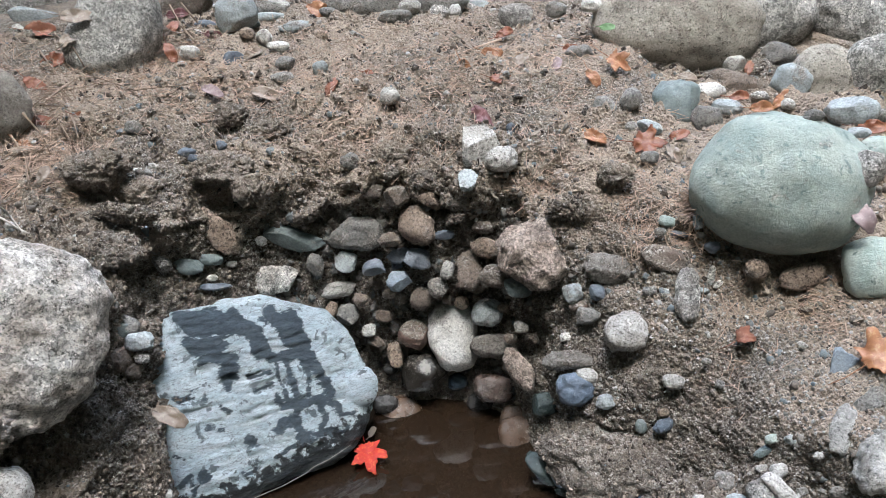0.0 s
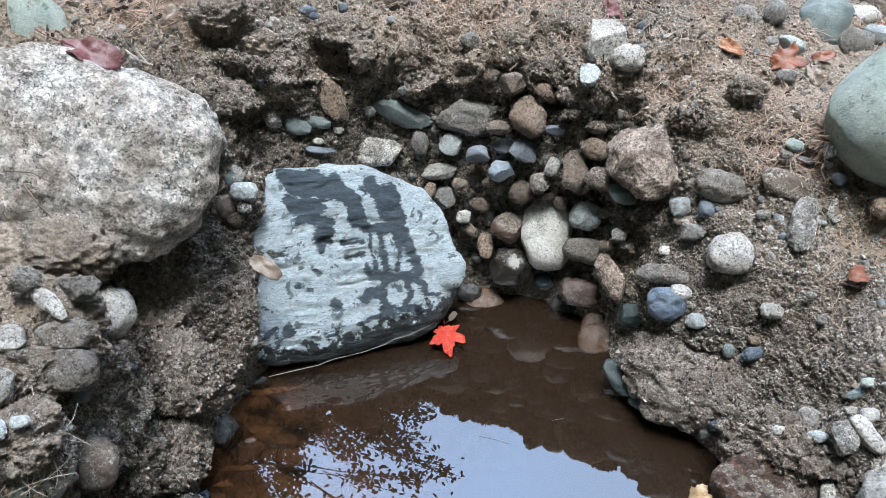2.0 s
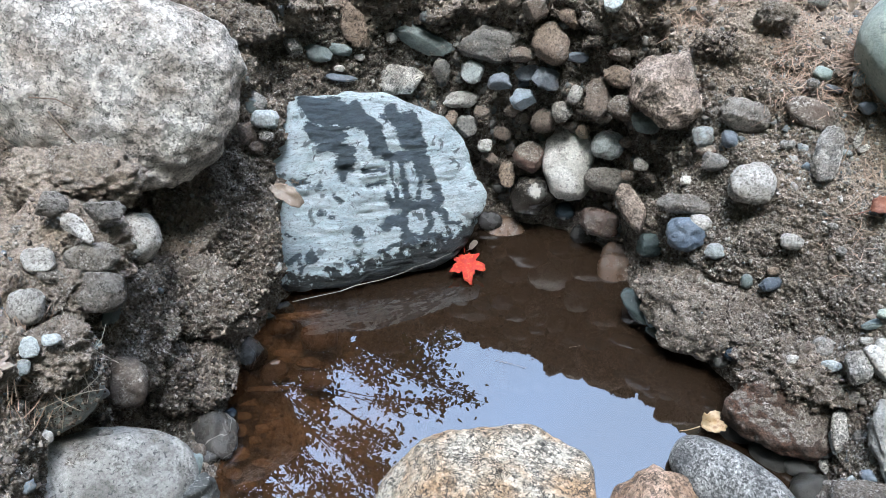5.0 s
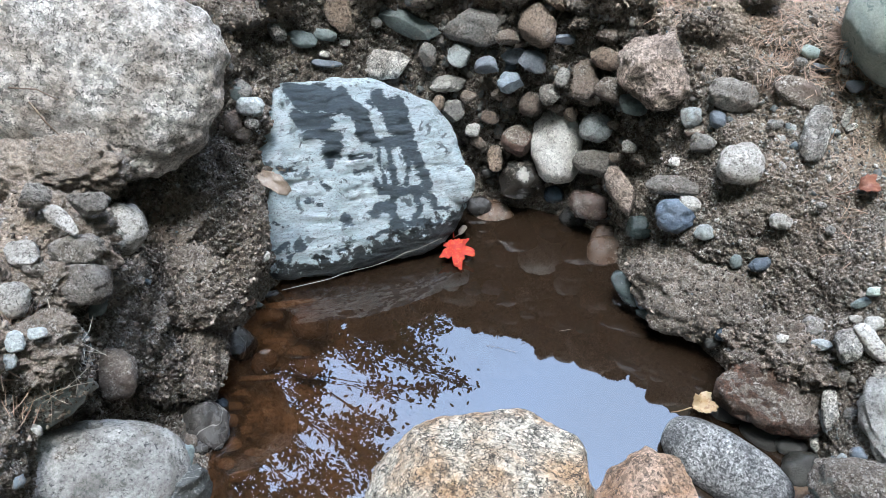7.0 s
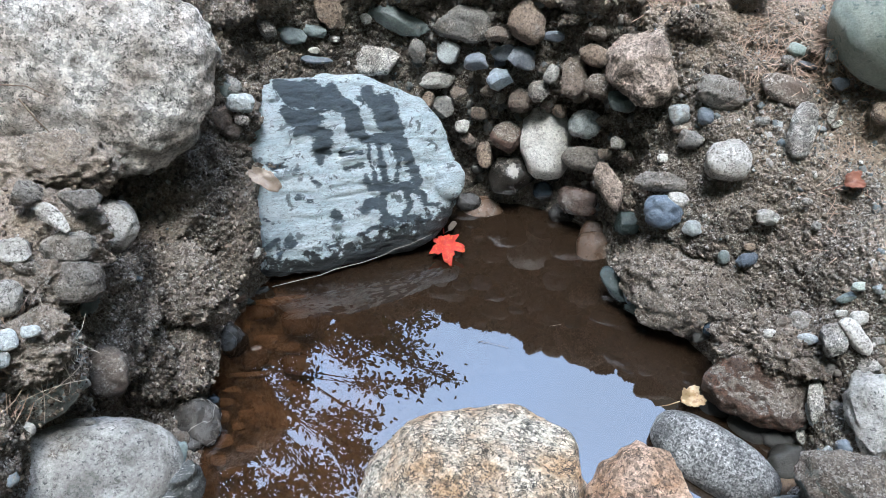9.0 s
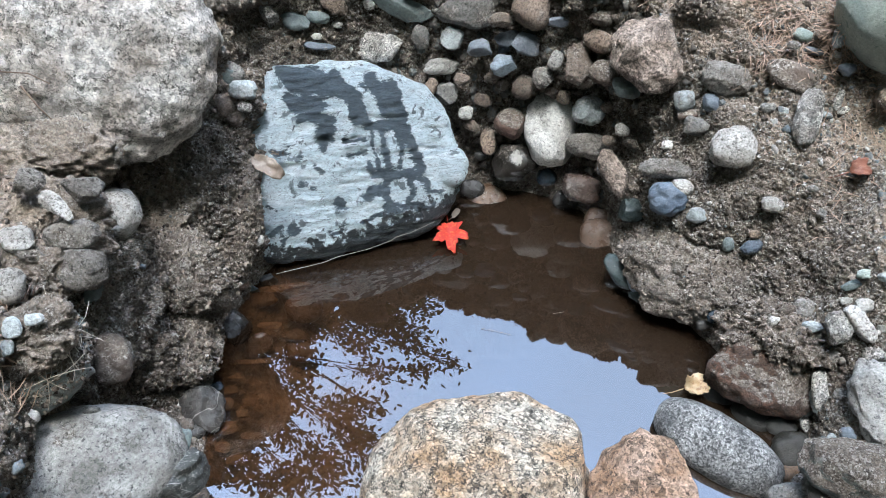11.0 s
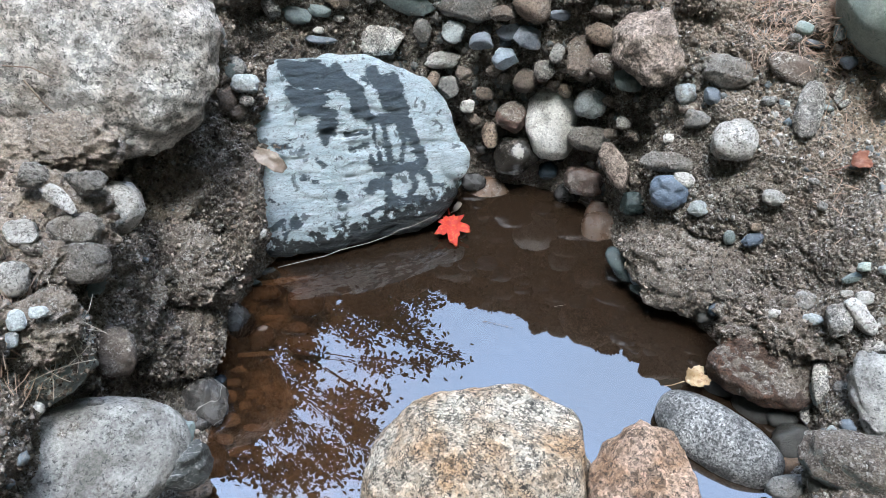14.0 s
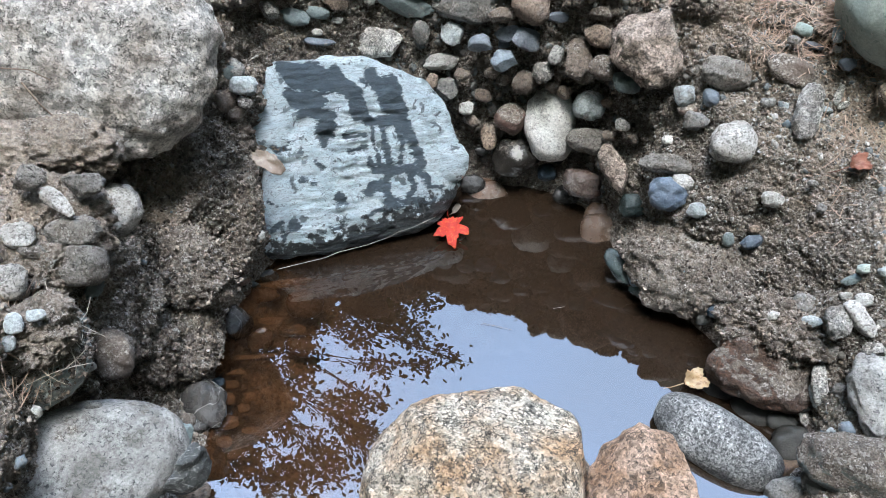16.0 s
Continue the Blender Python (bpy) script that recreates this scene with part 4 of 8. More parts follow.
stone("cobble", "pale rough granite cobble in the bank", (0.768, 1.845, 0.634), (0.040, 0.021, 0.017), (70, -6, -21), "granitec", 174, level=3, lump=0.16, group="cobbles on the bank top")
stone("cobble", "grey rounded cobble set in the bank", (0.382, 1.771, 0.646), (0.055, 0.052, 0.042), (69, -2, -11), "grey", 175, lump=0.16, group="cobbles on the bank top")
stone("cobble", "grey rounded cobble set in the bank", (0.443, 1.767, 0.663), (0.046, 0.049, 0.037), (69, 16, -20), "grey", 176, lump=0.16, group="cobbles on the bank top")
stone("cobble", "pale blue-grey pebble on the bank", (0.464, 1.666, 0.638), (0.057, 0.030, 0.024), (67, 19, -24), "paleblue", 177, lump=0.16, group="cobbles on the bank top")
stone("cobble", "grey rounded cobble set in the bank", (0.434, 1.701, 0.625), (0.028, 0.023, 0.018), (68, -3, -13), "grey", 178, level=3, lump=0.16, group="cobbles on the bank top")
stone("cobble", "pale rough granite cobble in the bank", (0.776, 1.338, 0.681), (0.062, 0.062, 0.049), (56, -46, -4), "granitec", 179, lump=0.16, group="cobbles on the bank top")
stone("cobble", "smooth pale green stone on the soil", (0.925, 1.575, 0.614), (0.072, 0.048, 0.038), (68, -10, -27), "green", 180, lump=0.16, group="cobbles on the bank top")
stone("cobble", "pale blue-grey pebble on the bank", (0.901, 1.621, 0.630), (0.048, 0.022, 0.017), (69, -9, -26), "paleblue", 181, lump=0.16, group="cobbles on the bank top")
stone("cobble", "grey rounded cobble set in the bank", (0.919, 1.574, 0.604), (0.036, 0.024, 0.019), (68, -10, -26), "grey", 182, level=3, lump=0.16, group="cobbles on the bank top")
stone("cobble", "grey rounded cobble set in the bank", (0.451, 1.592, 0.601), (0.036, 0.027, 0.021), (66, -4, -14), "grey", 183, level=3, lump=0.16, group="cobbles on the bank top")
stone("cobble", "pale rough granite cobble in the bank", (0.983, 1.695, 0.636), (0.038, 0.033, 0.026), (70, -9, -27), "granitec", 184, level=3, lump=0.16, group="cobbles on the bank top")
stone("cobble", "grey rounded cobble set in the bank", (0.694, 1.413, 0.757), (0.037, 0.021, 0.017), (70, -7, -24), "grey", 185, lump=0.16, group="cobbles on the bank top")
stone("soil_clod", "crumbly clod of sandy soil on the bank", (-0.471, 1.783, 0.649), (0.078, 0.052, 0.042), (69, 11, 11), "paleclod", 186, level=5, lump=0.25, fine=0.09, facets=1, group="clods along the bank rim", category="soil clod")
stone("soil_clod", "crumbly clod of sandy soil on the bank", (-0.402, 1.565, 0.574), (0.072, 0.060, 0.048), (64, -11, 20), "paleclod", 189, level=5, lump=0.25, fine=0.09, facets=1, group="clods along the bank rim", category="soil clod")
stone("soil_clod", "crumbly clod of sandy soil on the bank", (-0.636, 1.550, 0.576), (0.095, 0.059, 0.047), (65, 11, 18), "paleclod", 192, level=5, lump=0.25, fine=0.09, facets=1, group="clods along the bank rim", category="soil clod")
stone("soil_clod", "crumbly clod of sandy soil on the bank", (-0.383, 1.771, 0.616), (0.078, 0.052, 0.042), (68, 6, 10), "paleclod", 195, level=5, lump=0.25, fine=0.09, facets=1, group="clods along the bank rim", category="soil clod")
stone("soil_clod", "crumbly clod of sandy soil on the bank", (0.261, 1.498, 0.533), (0.070, 0.047, 0.037), (62, -2, -8), "clod", 198, level=5, lump=0.25, fine=0.09, facets=1, group="clods along the bank rim", category="soil clod")
stone("soil_clod", "crumbly clod of sandy soil on the bank", (-0.092, 1.659, 0.600), (0.075, 0.050, 0.040), (66, 3, 2), "paleclod", 201, level=5, lump=0.25, fine=0.09, facets=1, group="clods along the bank rim", category="soil clod")
stone("soil_clod", "crumbly clod of sandy soil on the bank", (-0.618, 1.455, 0.573), (0.113, 0.045, 0.036), (62, 20, 13), "clod", 204, level=5, lump=0.25, fine=0.09, facets=1, group="clods along the bank rim", category="soil clod")
stone("soil_clod", "crumbly clod of sandy soil on the bank", (0.365, 1.522, 0.596), (0.070, 0.046, 0.037), (64, -4, -12), "paleclod", 207, level=5, lump=0.25, fine=0.09, facets=1, group="clods along the bank rim", category="soil clod")
stone("soil_clod", "crumbly clod of sandy soil on the bank", (-0.463, 1.641, 0.593), (0.062, 0.049, 0.039), (66, 8, 13), "paleclod", 210, level=5, lump=0.25, fine=0.09, facets=1, group="clods along the bank rim", category="soil clod")
stone("cobble", "pale angular stone on the bank rim", (0.080, 1.624, 0.628), (0.090, 0.094, 0.073), (57, -20, 13), "quartz", 211, level=5, square=3.0, lump=0.16, fine=0.04, facets=4, group="cobbles set in the bank")
stone("cobble", "smooth pale rounded stone on the bank rim", (0.136, 1.598, 0.604), (0.075, 0.053, 0.053), (59, -9, 5), "quartz", 212, level=5, square=2.4, lump=0.12, fine=0.03, facets=0, group="cobbles set in the bank")
stone("cobble", "small pale blue-grey stone on the bank rim", (0.064, 1.566, 0.571), (0.041, 0.048, 0.041), (59, -7, 4), "paleblue", 213, level=5, square=3.0, lump=0.16, fine=0.04, facets=4, group="cobbles set in the bank")
stone("cobble", "dark blue slate pebble", (0.163, 1.704, 0.631), (0.025, 0.028, 0.020), (68, -0, -5), "blue", 214, level=3, lump=0.22, fine=0.05, group="cobbles set in the bank")
stone("cobble", "grey rounded cobble set in the bank", (-0.193, 1.654, 0.584), (0.042, 0.037, 0.030), (66, 4, 5), "grey", 215, lump=0.22, fine=0.05, group="cobbles set in the bank")
stone("cobble", "dark blue slate pebble", (-0.552, 1.665, 0.612), (0.037, 0.022, 0.018), (67, 9, 15), "blue", 216, level=3, lump=0.22, fine=0.05, group="cobbles set in the bank")
stone("cobble", "dark blue slate pebble", (-0.513, 1.585, 0.634), (0.021, 0.017, 0.013), (67, 8, 15), "blue", 217, level=3, lump=0.22, fine=0.05, group="cobbles set in the bank")
stone("cobble", "dark blue slate pebble", (-0.477, 1.677, 0.622), (0.025, 0.020, 0.016), (67, -11, 21), "blue", 218, level=3, lump=0.22, fine=0.05, group="cobbles set in the bank")
stone("cobble", "grey rounded cobble set in the bank", (-0.671, 1.717, 0.651), (0.043, 0.030, 0.024), (69, 9, 18), "grey", 219, lump=0.22, fine=0.05, group="cobbles set in the bank")
stone("cobble", "white quartz pebble on the bank", (-0.623, 1.613, 0.603), (0.044, 0.015, 0.012), (67, 5, 19), "white", 220, lump=0.22, fine=0.05, group="cobbles set in the bank")
stone("cobble", "pale blue-grey pebble on the bank", (-0.600, 1.488, 0.517), (0.037, 0.037, 0.030), (62, 11, 17), "paleblue", 221, level=3, lump=0.22, fine=0.05, group="cobbles set in the bank")
stone("cobble", "brown soil-stained cobble set in the bank", (-0.580, 1.524, 0.523), (0.026, 0.026, 0.021), (63, 11, 16), "brown", 222, level=3, lump=0.22, fine=0.05, group="cobbles set in the bank")
stone("cobble", "grey rounded cobble set in the bank", (-0.596, 1.494, 0.474), (0.057, 0.033, 0.027), (61, -8, 27), "grey", 223, lump=0.22, fine=0.05, group="cobbles set in the bank")
stone("cobble", "pale rough granite cobble in the bank", (-0.586, 1.473, 0.440), (0.043, 0.038, 0.030), (52, 37, -3), "granitec", 224, lump=0.22, fine=0.05, facets=4, group="cobbles set in the bank")
stone("cobble", "soil-caked stone in the eroded bank", (-0.644, 1.403, 0.519), (0.110, 0.081, 0.065), (60, 20, 14), "mud", 225, level=5, lump=0.22, fine=0.05, group="cobbles set in the bank")
stone("cobble", "tan granite cobble stuck in soil", (-0.478, 1.561, 0.472), (0.128, 0.064, 0.051), (35, 55, -32), "tan", 226, level=5, lump=0.22, fine=0.05, facets=3, group="cobbles set in the bank")
stone("cobble", "white quartz pebble on the bank", (-0.399, 1.583, 0.429), (0.025, 0.023, 0.018), (60, 8, 10), "white", 227, level=3, lump=0.22, fine=0.05, group="cobbles set in the bank")
stone("cobble", "dark green rounded stone", (-0.329, 1.608, 0.416), (0.141, 0.051, 0.041), (59, 19, 1), "greendk", 228, level=5, lump=0.22, fine=0.05, group="cobbles set in the bank")
stone("cobble", "grey rounded cobble set in the bank", (-0.193, 1.613, 0.422), (0.128, 0.069, 0.055), (60, 5, 5), "grey", 229, level=5, lump=0.22, fine=0.05, facets=3, group="cobbles set in the bank")
stone("cobble", "pale rough granite cobble in the bank", (-0.372, 1.563, 0.343), (0.105, 0.059, 0.047), (58, 1, 13), "granitec", 230, lump=0.22, fine=0.05, group="cobbles set in the bank")
stone("cobble", "white quartz pebble on the bank", (-0.460, 1.536, 0.399), (0.025, 0.015, 0.012), (59, 9, 12), "white", 231, level=3, lump=0.22, fine=0.05, group="cobbles set in the bank")
stone("cobble", "white quartz pebble on the bank", (-0.498, 1.508, 0.384), (0.022, 0.015, 0.012), (58, 10, 13), "white", 232, level=3, lump=0.22, fine=0.05, group="cobbles set in the bank")
stone("cobble", "dark green rounded stone", (-0.540, 1.502, 0.418), (0.061, 0.036, 0.029), (59, 11, 14), "greendk", 233, lump=0.22, fine=0.05, facets=3, group="cobbles set in the bank")
stone("cobble", "dark green rounded stone", (-0.496, 1.522, 0.421), (0.049, 0.025, 0.020), (58, 18, 8), "greendk", 234, lump=0.22, fine=0.05, group="cobbles set in the bank")
stone("cobble", "dark blue slate pebble", (-0.493, 1.496, 0.367), (0.066, 0.015, 0.012), (58, 10, 12), "blue", 235, lump=0.22, fine=0.05, facets=4, group="cobbles set in the bank")
stone("cobble", "brown soil-stained cobble set in the bank", (-0.521, 1.548, 0.485), (0.019, 0.017, 0.014), (62, 10, 14), "brown", 236, level=3, lump=0.22, fine=0.05, group="cobbles set in the bank")
stone("cobble", "brown soil-stained cobble set in the bank", (-0.557, 1.527, 0.491), (0.031, 0.024, 0.019), (62, 10, 15), "brown", 237, level=3, lump=0.22, fine=0.05, group="cobbles set in the bank")
stone("cobble", "grey rounded cobble set in the bank", (-0.552, 1.527, 0.474), (0.024, 0.019, 0.015), (61, 10, 15), "grey", 238, level=3, lump=0.22, fine=0.05, group="cobbles set in the bank")
stone("cobble", "grey rounded cobble set in the bank", (-0.630, 1.423, 0.423), (0.040, 0.014, 0.011), (52, 34, 2), "grey", 239, lump=0.22, fine=0.05, group="cobbles set in the bank")
stone("cobble", "white quartz pebble on the bank", (-0.630, 1.407, 0.418), (0.016, 0.014, 0.011), (58, 13, 17), "white", 240, level=3, lump=0.22, fine=0.05, group="cobbles set in the bank")
stone("cobble", "brown soil-stained cobble set in the bank", (-0.629, 1.371, 0.419), (0.034, 0.016, 0.013), (58, 13, 17), "brown", 241, level=3, lump=0.22, fine=0.05, group="cobbles set in the bank")
stone("cobble", "white quartz pebble on the bank", (-0.666, 1.355, 0.489), (0.029, 0.013, 0.011), (55, 31, 7), "white", 242, level=3, lump=0.22, fine=0.05, group="cobbles set in the bank")
stone("cobble", "grey rounded cobble set in the bank", (-0.284, 1.581, 0.362), (0.036, 0.049, 0.029), (59, 2, 9), "grey", 243, lump=0.22, fine=0.05, group="cobbles set in the bank")
stone("cobble", "pale blue-grey pebble on the bank", (-0.215, 1.588, 0.363), (0.054, 0.044, 0.035), (58, 5, 5), "paleblue", 244, lump=0.22, fine=0.05, group="cobbles set in the bank")
stone("cobble", "dark blue-grey split slate in the bank", (-0.097, 1.599, 0.372), (0.057, 0.044, 0.035), (58, -7, 8), "slate", 246, lump=0.22, fine=0.05, facets=7, group="cobbles set in the bank")
stone("cobble", "dark blue-grey split slate in the bank", (0.005, 1.575, 0.433), (0.045, 0.025, 0.020), (60, -3, 2), "slate", 251, lump=0.22, fine=0.05, facets=4, group="cobbles set in the bank")
stone("cobble", "white quartz pebble on the bank", (-0.237, 1.576, 0.299), (0.078, 0.039, 0.031), (57, -3, 11), "white", 252, lump=0.22, fine=0.05, group="cobbles set in the bank")
stone("cobble", "brown soil-stained cobble set in the bank", (-0.159, 1.627, 0.529), (0.075, 0.035, 0.028), (63, 15, -1), "brown", 253, lump=0.22, fine=0.05, group="cobbles set in the bank")
stone("cobble", "brown soil-stained cobble set in the bank", (-0.095, 1.599, 0.523), (0.054, 0.044, 0.036), (62, -15, 11), "brown", 254, lump=0.22, fine=0.05, facets=3, group="cobbles set in the bank")
stone("cobble", "tan granite cobble stuck in soil", (-0.022, 1.603, 0.508), (0.045, 0.050, 0.036), (62, 2, 0), "tan", 255, lump=0.22, fine=0.05, facets=3, group="cobbles set in the bank")
stone("cobble", "tan granite cobble stuck in soil", (-0.054, 1.588, 0.453), (0.083, 0.078, 0.062), (60, 16, -7), "tan", 256, lump=0.22, fine=0.05, facets=3, group="cobbles set in the bank")
stone("cobble", "brown soil-stained cobble set in the bank", (-0.112, 1.582, 0.422), (0.050, 0.033, 0.026), (59, -10, 10), "brown", 257, lump=0.22, fine=0.05, group="cobbles set in the bank")
stone("cobble", "brown soil-stained cobble set in the bank", (0.094, 1.571, 0.455), (0.045, 0.030, 0.024), (61, 0, -3), "brown", 258, lump=0.22, fine=0.05, group="cobbles set in the bank")
stone("cobble", "brown soil-stained cobble set in the bank", (0.120, 1.516, 0.366), (0.062, 0.050, 0.040), (57, -0, -4), "brown", 263, lump=0.22, fine=0.05, group="cobbles set in the bank")
stone("cobble", "soil-caked stone in the eroded bank", (0.033, 1.575, 0.474), (0.050, 0.032, 0.026), (61, 1, -2), "mud", 265, lump=0.22, fine=0.05, facets=3, group="cobbles set in the bank")
stone("cobble", "soil-caked stone in the eroded bank", (0.035, 1.593, 0.518), (0.074, 0.054, 0.043), (63, 1, -2), "mud", 267, lump=0.22, fine=0.05, facets=4, group="cobbles set in the bank")
stone("cobble", "soil-caked stone in the eroded bank", (-0.026, 1.620, 0.555), (0.062, 0.045, 0.036), (64, 2, 0), "mud", 268, lump=0.22, fine=0.05, facets=3, group="cobbles set in the bank")
stone("cobble", "soil-caked stone in the eroded bank", (-0.093, 1.627, 0.567), (0.054, 0.037, 0.030), (65, 3, 2), "mud", 269, lump=0.22, fine=0.05, facets=3, group="cobbles set in the bank")
stone("cobble", "brown soil-stained cobble set in the bank", (-0.095, 1.579, 0.267), (0.032, 0.026, 0.021), (56, 3, 2), "brown", 271, level=3, lump=0.22, fine=0.05, group="cobbles set in the bank")
stone("cobble", "grey rounded cobble set in the bank", (-0.219, 1.552, 0.242), (0.052, 0.050, 0.040), (49, 29, -15), "grey", 273, lump=0.22, fine=0.05, facets=3, group="cobbles set in the bank")
stone("cobble", "tan granite cobble stuck in soil", (-0.253, 1.546, 0.264), (0.029, 0.034, 0.023), (55, 6, 6), "tan", 274, level=3, lump=0.22, fine=0.05, group="cobbles set in the bank")
stone("cobble", "brown soil-stained cobble set in the bank", (-0.185, 1.556, 0.282), (0.039, 0.026, 0.021), (56, 5, 4), "brown", 282, level=3, lump=0.22, fine=0.05, group="cobbles set in the bank")
stone("cobble", "brown soil-stained cobble set in the bank", (-0.137, 1.567, 0.225), (0.040, 0.029, 0.023), (54, 4, 3), "brown", 283, level=3, lump=0.22, fine=0.05, group="cobbles set in the bank")
stone("cobble", "brown soil-stained cobble set in the bank", (-0.120, 1.573, 0.284), (0.031, 0.023, 0.019), (56, 4, 2), "brown", 284, level=3, lump=0.22, fine=0.05, group="cobbles set in the bank")
stone("cobble", "brown soil-stained cobble set in the bank", (-0.159, 1.544, 0.169), (0.040, 0.032, 0.026), (53, 4, 3), "brown", 285, level=3, lump=0.22, fine=0.05, group="cobbles set in the bank")
stone("cobble", "brown soil-stained cobble set in the bank", (0.081, 1.546, 0.311), (0.038, 0.026, 0.020), (56, 0, -3), "brown", 286, level=3, lump=0.22, fine=0.05, group="cobbles set in the bank")
stone("cobble", "brown soil-stained cobble set in the bank", (0.137, 1.527, 0.268), (0.031, 0.023, 0.018), (55, -1, -4), "brown", 287, level=3, lump=0.22, fine=0.05, group="cobbles set in the bank")
stone("cobble", "brown soil-stained cobble set in the bank", (0.154, 1.483, 0.212), (0.031, 0.023, 0.018), (53, -1, -5), "brown", 288, level=3, lump=0.22, fine=0.05, group="cobbles set in the bank")
stone("cobble", "brown soil-stained cobble set in the bank", (-0.036, 1.565, 0.206), (0.032, 0.024, 0.019), (54, 2, 0), "brown", 289, level=3, lump=0.22, fine=0.05, group="cobbles set in the bank")
stone("cobble", "brown soil-stained cobble set in the bank", (0.010, 1.552, 0.278), (0.026, 0.021, 0.017), (55, 1, -1), "brown", 290, level=3, lump=0.22, fine=0.05, group="cobbles set in the bank")
stone("cobble", "dark blue slate pebble", (-0.105, 1.600, 0.344), (0.031, 0.026, 0.021), (58, 3, 2), "blue", 291, level=3, lump=0.22, fine=0.05, facets=4, group="cobbles set in the bank")
stone("cobble", "wet dark cobble with a pale ring mark", (-0.050, 1.527, 0.085), (0.100, 0.095, 0.076), (50, 2, 0), "ringed", 293, lump=0.22, fine=0.05, group="cobbles set in the bank")
stone("cobble", "wet black stone at the waterline", (0.045, 1.533, 0.094), (0.040, 0.027, 0.022), (51, 1, -2), "wet", 297, level=3, lump=0.22, fine=0.05, group="cobbles set in the bank")
stone("cobble", "wet black stone at the waterline", (-0.131, 1.538, 0.088), (0.033, 0.027, 0.022), (51, 4, 2), "wet", 298, level=3, lump=0.22, fine=0.05, group="cobbles set in the bank")
stone("cobble", "wet black stone at the waterline", (-0.008, 1.545, 0.103), (0.027, 0.024, 0.019), (51, 2, -1), "wet", 299, level=3, lump=0.22, fine=0.05, group="cobbles set in the bank")
stone("cobble", "dark blue slate pebble", (0.534, 1.376, 0.505), (0.029, 0.024, 0.019), (60, -8, -17), "blue", 325, level=3, lump=0.22, fine=0.05, group="cobbles set in the bank")
stone("cobble", "grey rounded cobble set in the bank", (0.436, 1.408, 0.524), (0.022, 0.016, 0.013), (61, -6, -14), "grey", 326, level=3, lump=0.22, fine=0.05, group="cobbles set in the bank")
stone("cobble", "tan granite cobble stuck in soil", (0.620, 1.347, 0.464), (0.044, 0.035, 0.028), (59, -10, -19), "tan", 327, lump=0.22, fine=0.05, group="cobbles set in the bank")
stone("cobble", "tan granite cobble stuck in soil", (0.694, 1.322, 0.464), (0.065, 0.039, 0.031), (59, -11, -21), "tan", 328, lump=0.22, fine=0.05, group="cobbles set in the bank")
stone("cobble", "grey rounded cobble set in the bank", (0.413, 1.351, 0.422), (0.029, 0.020, 0.016), (57, -6, -13), "grey", 329, level=3, lump=0.22, fine=0.05, group="cobbles set in the bank")
stone("cobble", "pale blue-grey pebble on the bank", (0.443, 1.351, 0.420), (0.020, 0.016, 0.013), (57, -7, -14), "paleblue", 330, level=3, lump=0.22, fine=0.05, group="cobbles set in the bank")
stone("cobble", "grey rounded cobble set in the bank", (0.297, 1.366, 0.354), (0.046, 0.035, 0.028), (54, -4, -9), "grey", 332, lump=0.22, fine=0.05, group="cobbles set in the bank")
stone("cobble", "soil-caked stone in the eroded bank", (0.227, 1.435, 0.307), (0.029, 0.024, 0.019), (54, -3, -7), "mud", 333, level=3, lump=0.22, fine=0.05, group="cobbles set in the bank")
stone("cobble", "soil-caked stone in the eroded bank", (0.201, 1.458, 0.229), (0.038, 0.030, 0.024), (53, -2, -6), "mud", 334, level=3, lump=0.22, fine=0.05, facets=3, group="cobbles set in the bank")
stone("cobble", "grey rounded cobble set in the bank", (0.497, 1.218, 0.348), (0.019, 0.015, 0.012), (52, -10, -15), "grey", 335, level=3, lump=0.22, fine=0.05, group="cobbles set in the bank")
stone("cobble", "grey rounded cobble set in the bank", (0.517, 1.184, 0.320), (0.017, 0.017, 0.014), (51, -11, -15), "grey", 336, level=3, lump=0.22, fine=0.05, group="cobbles set in the bank")
stone("cobble", "white quartz pebble on the bank", (0.648, 1.175, 0.415), (0.020, 0.010, 0.008), (54, 12, -37), "white", 337, level=3, lump=0.22, fine=0.05, group="cobbles set in the bank")
stone("cobble", "pale blue angular slate piece on the bank", (0.700, 1.131, 0.404), (0.054, 0.056, 0.043), (54, 10, -39), "slatepale", 338, lump=0.22, fine=0.05, facets=5, group="cobbles set in the bank")
stone("cobble", "grey rounded cobble set in the bank", (0.715, 1.038, 0.395), (0.066, 0.043, 0.035), (40, -38, 2), "grey", 339, lump=0.22, fine=0.05, facets=4, group="cobbles set in the bank")
stone("cobble", "smooth light grey stone", (0.659, 1.011, 0.365), (0.038, 0.084, 0.030), (51, 3, -36), "lgrey", 340, lump=0.22, fine=0.05, group="cobbles set in the bank")
stone("cobble", "pale blue-grey pebble on the bank", (0.595, 1.039, 0.317), (0.021, 0.016, 0.012), (48, -14, -17), "paleblue", 342, level=3, lump=0.22, fine=0.05, group="cobbles set in the bank")
stone("cobble", "smooth light grey stone", (0.700, 0.951, 0.348), (0.073, 0.091, 0.058), (47, -18, -21), "lgrey", 344, level=5, lump=0.22, fine=0.05, group="cobbles set in the bank")
stone("cobble", "grey rounded cobble set in the bank", (0.704, 0.983, 0.377), (0.028, 0.018, 0.015), (49, -17, -21), "grey", 345, level=3, lump=0.22, fine=0.05, group="cobbles set in the bank")
stone("cobble", "white quartz pebble on the bank", (0.625, 0.997, 0.319), (0.019, 0.013, 0.011), (47, -16, -18), "white", 346, level=3, lump=0.22, fine=0.05, group="cobbles set in the bank")
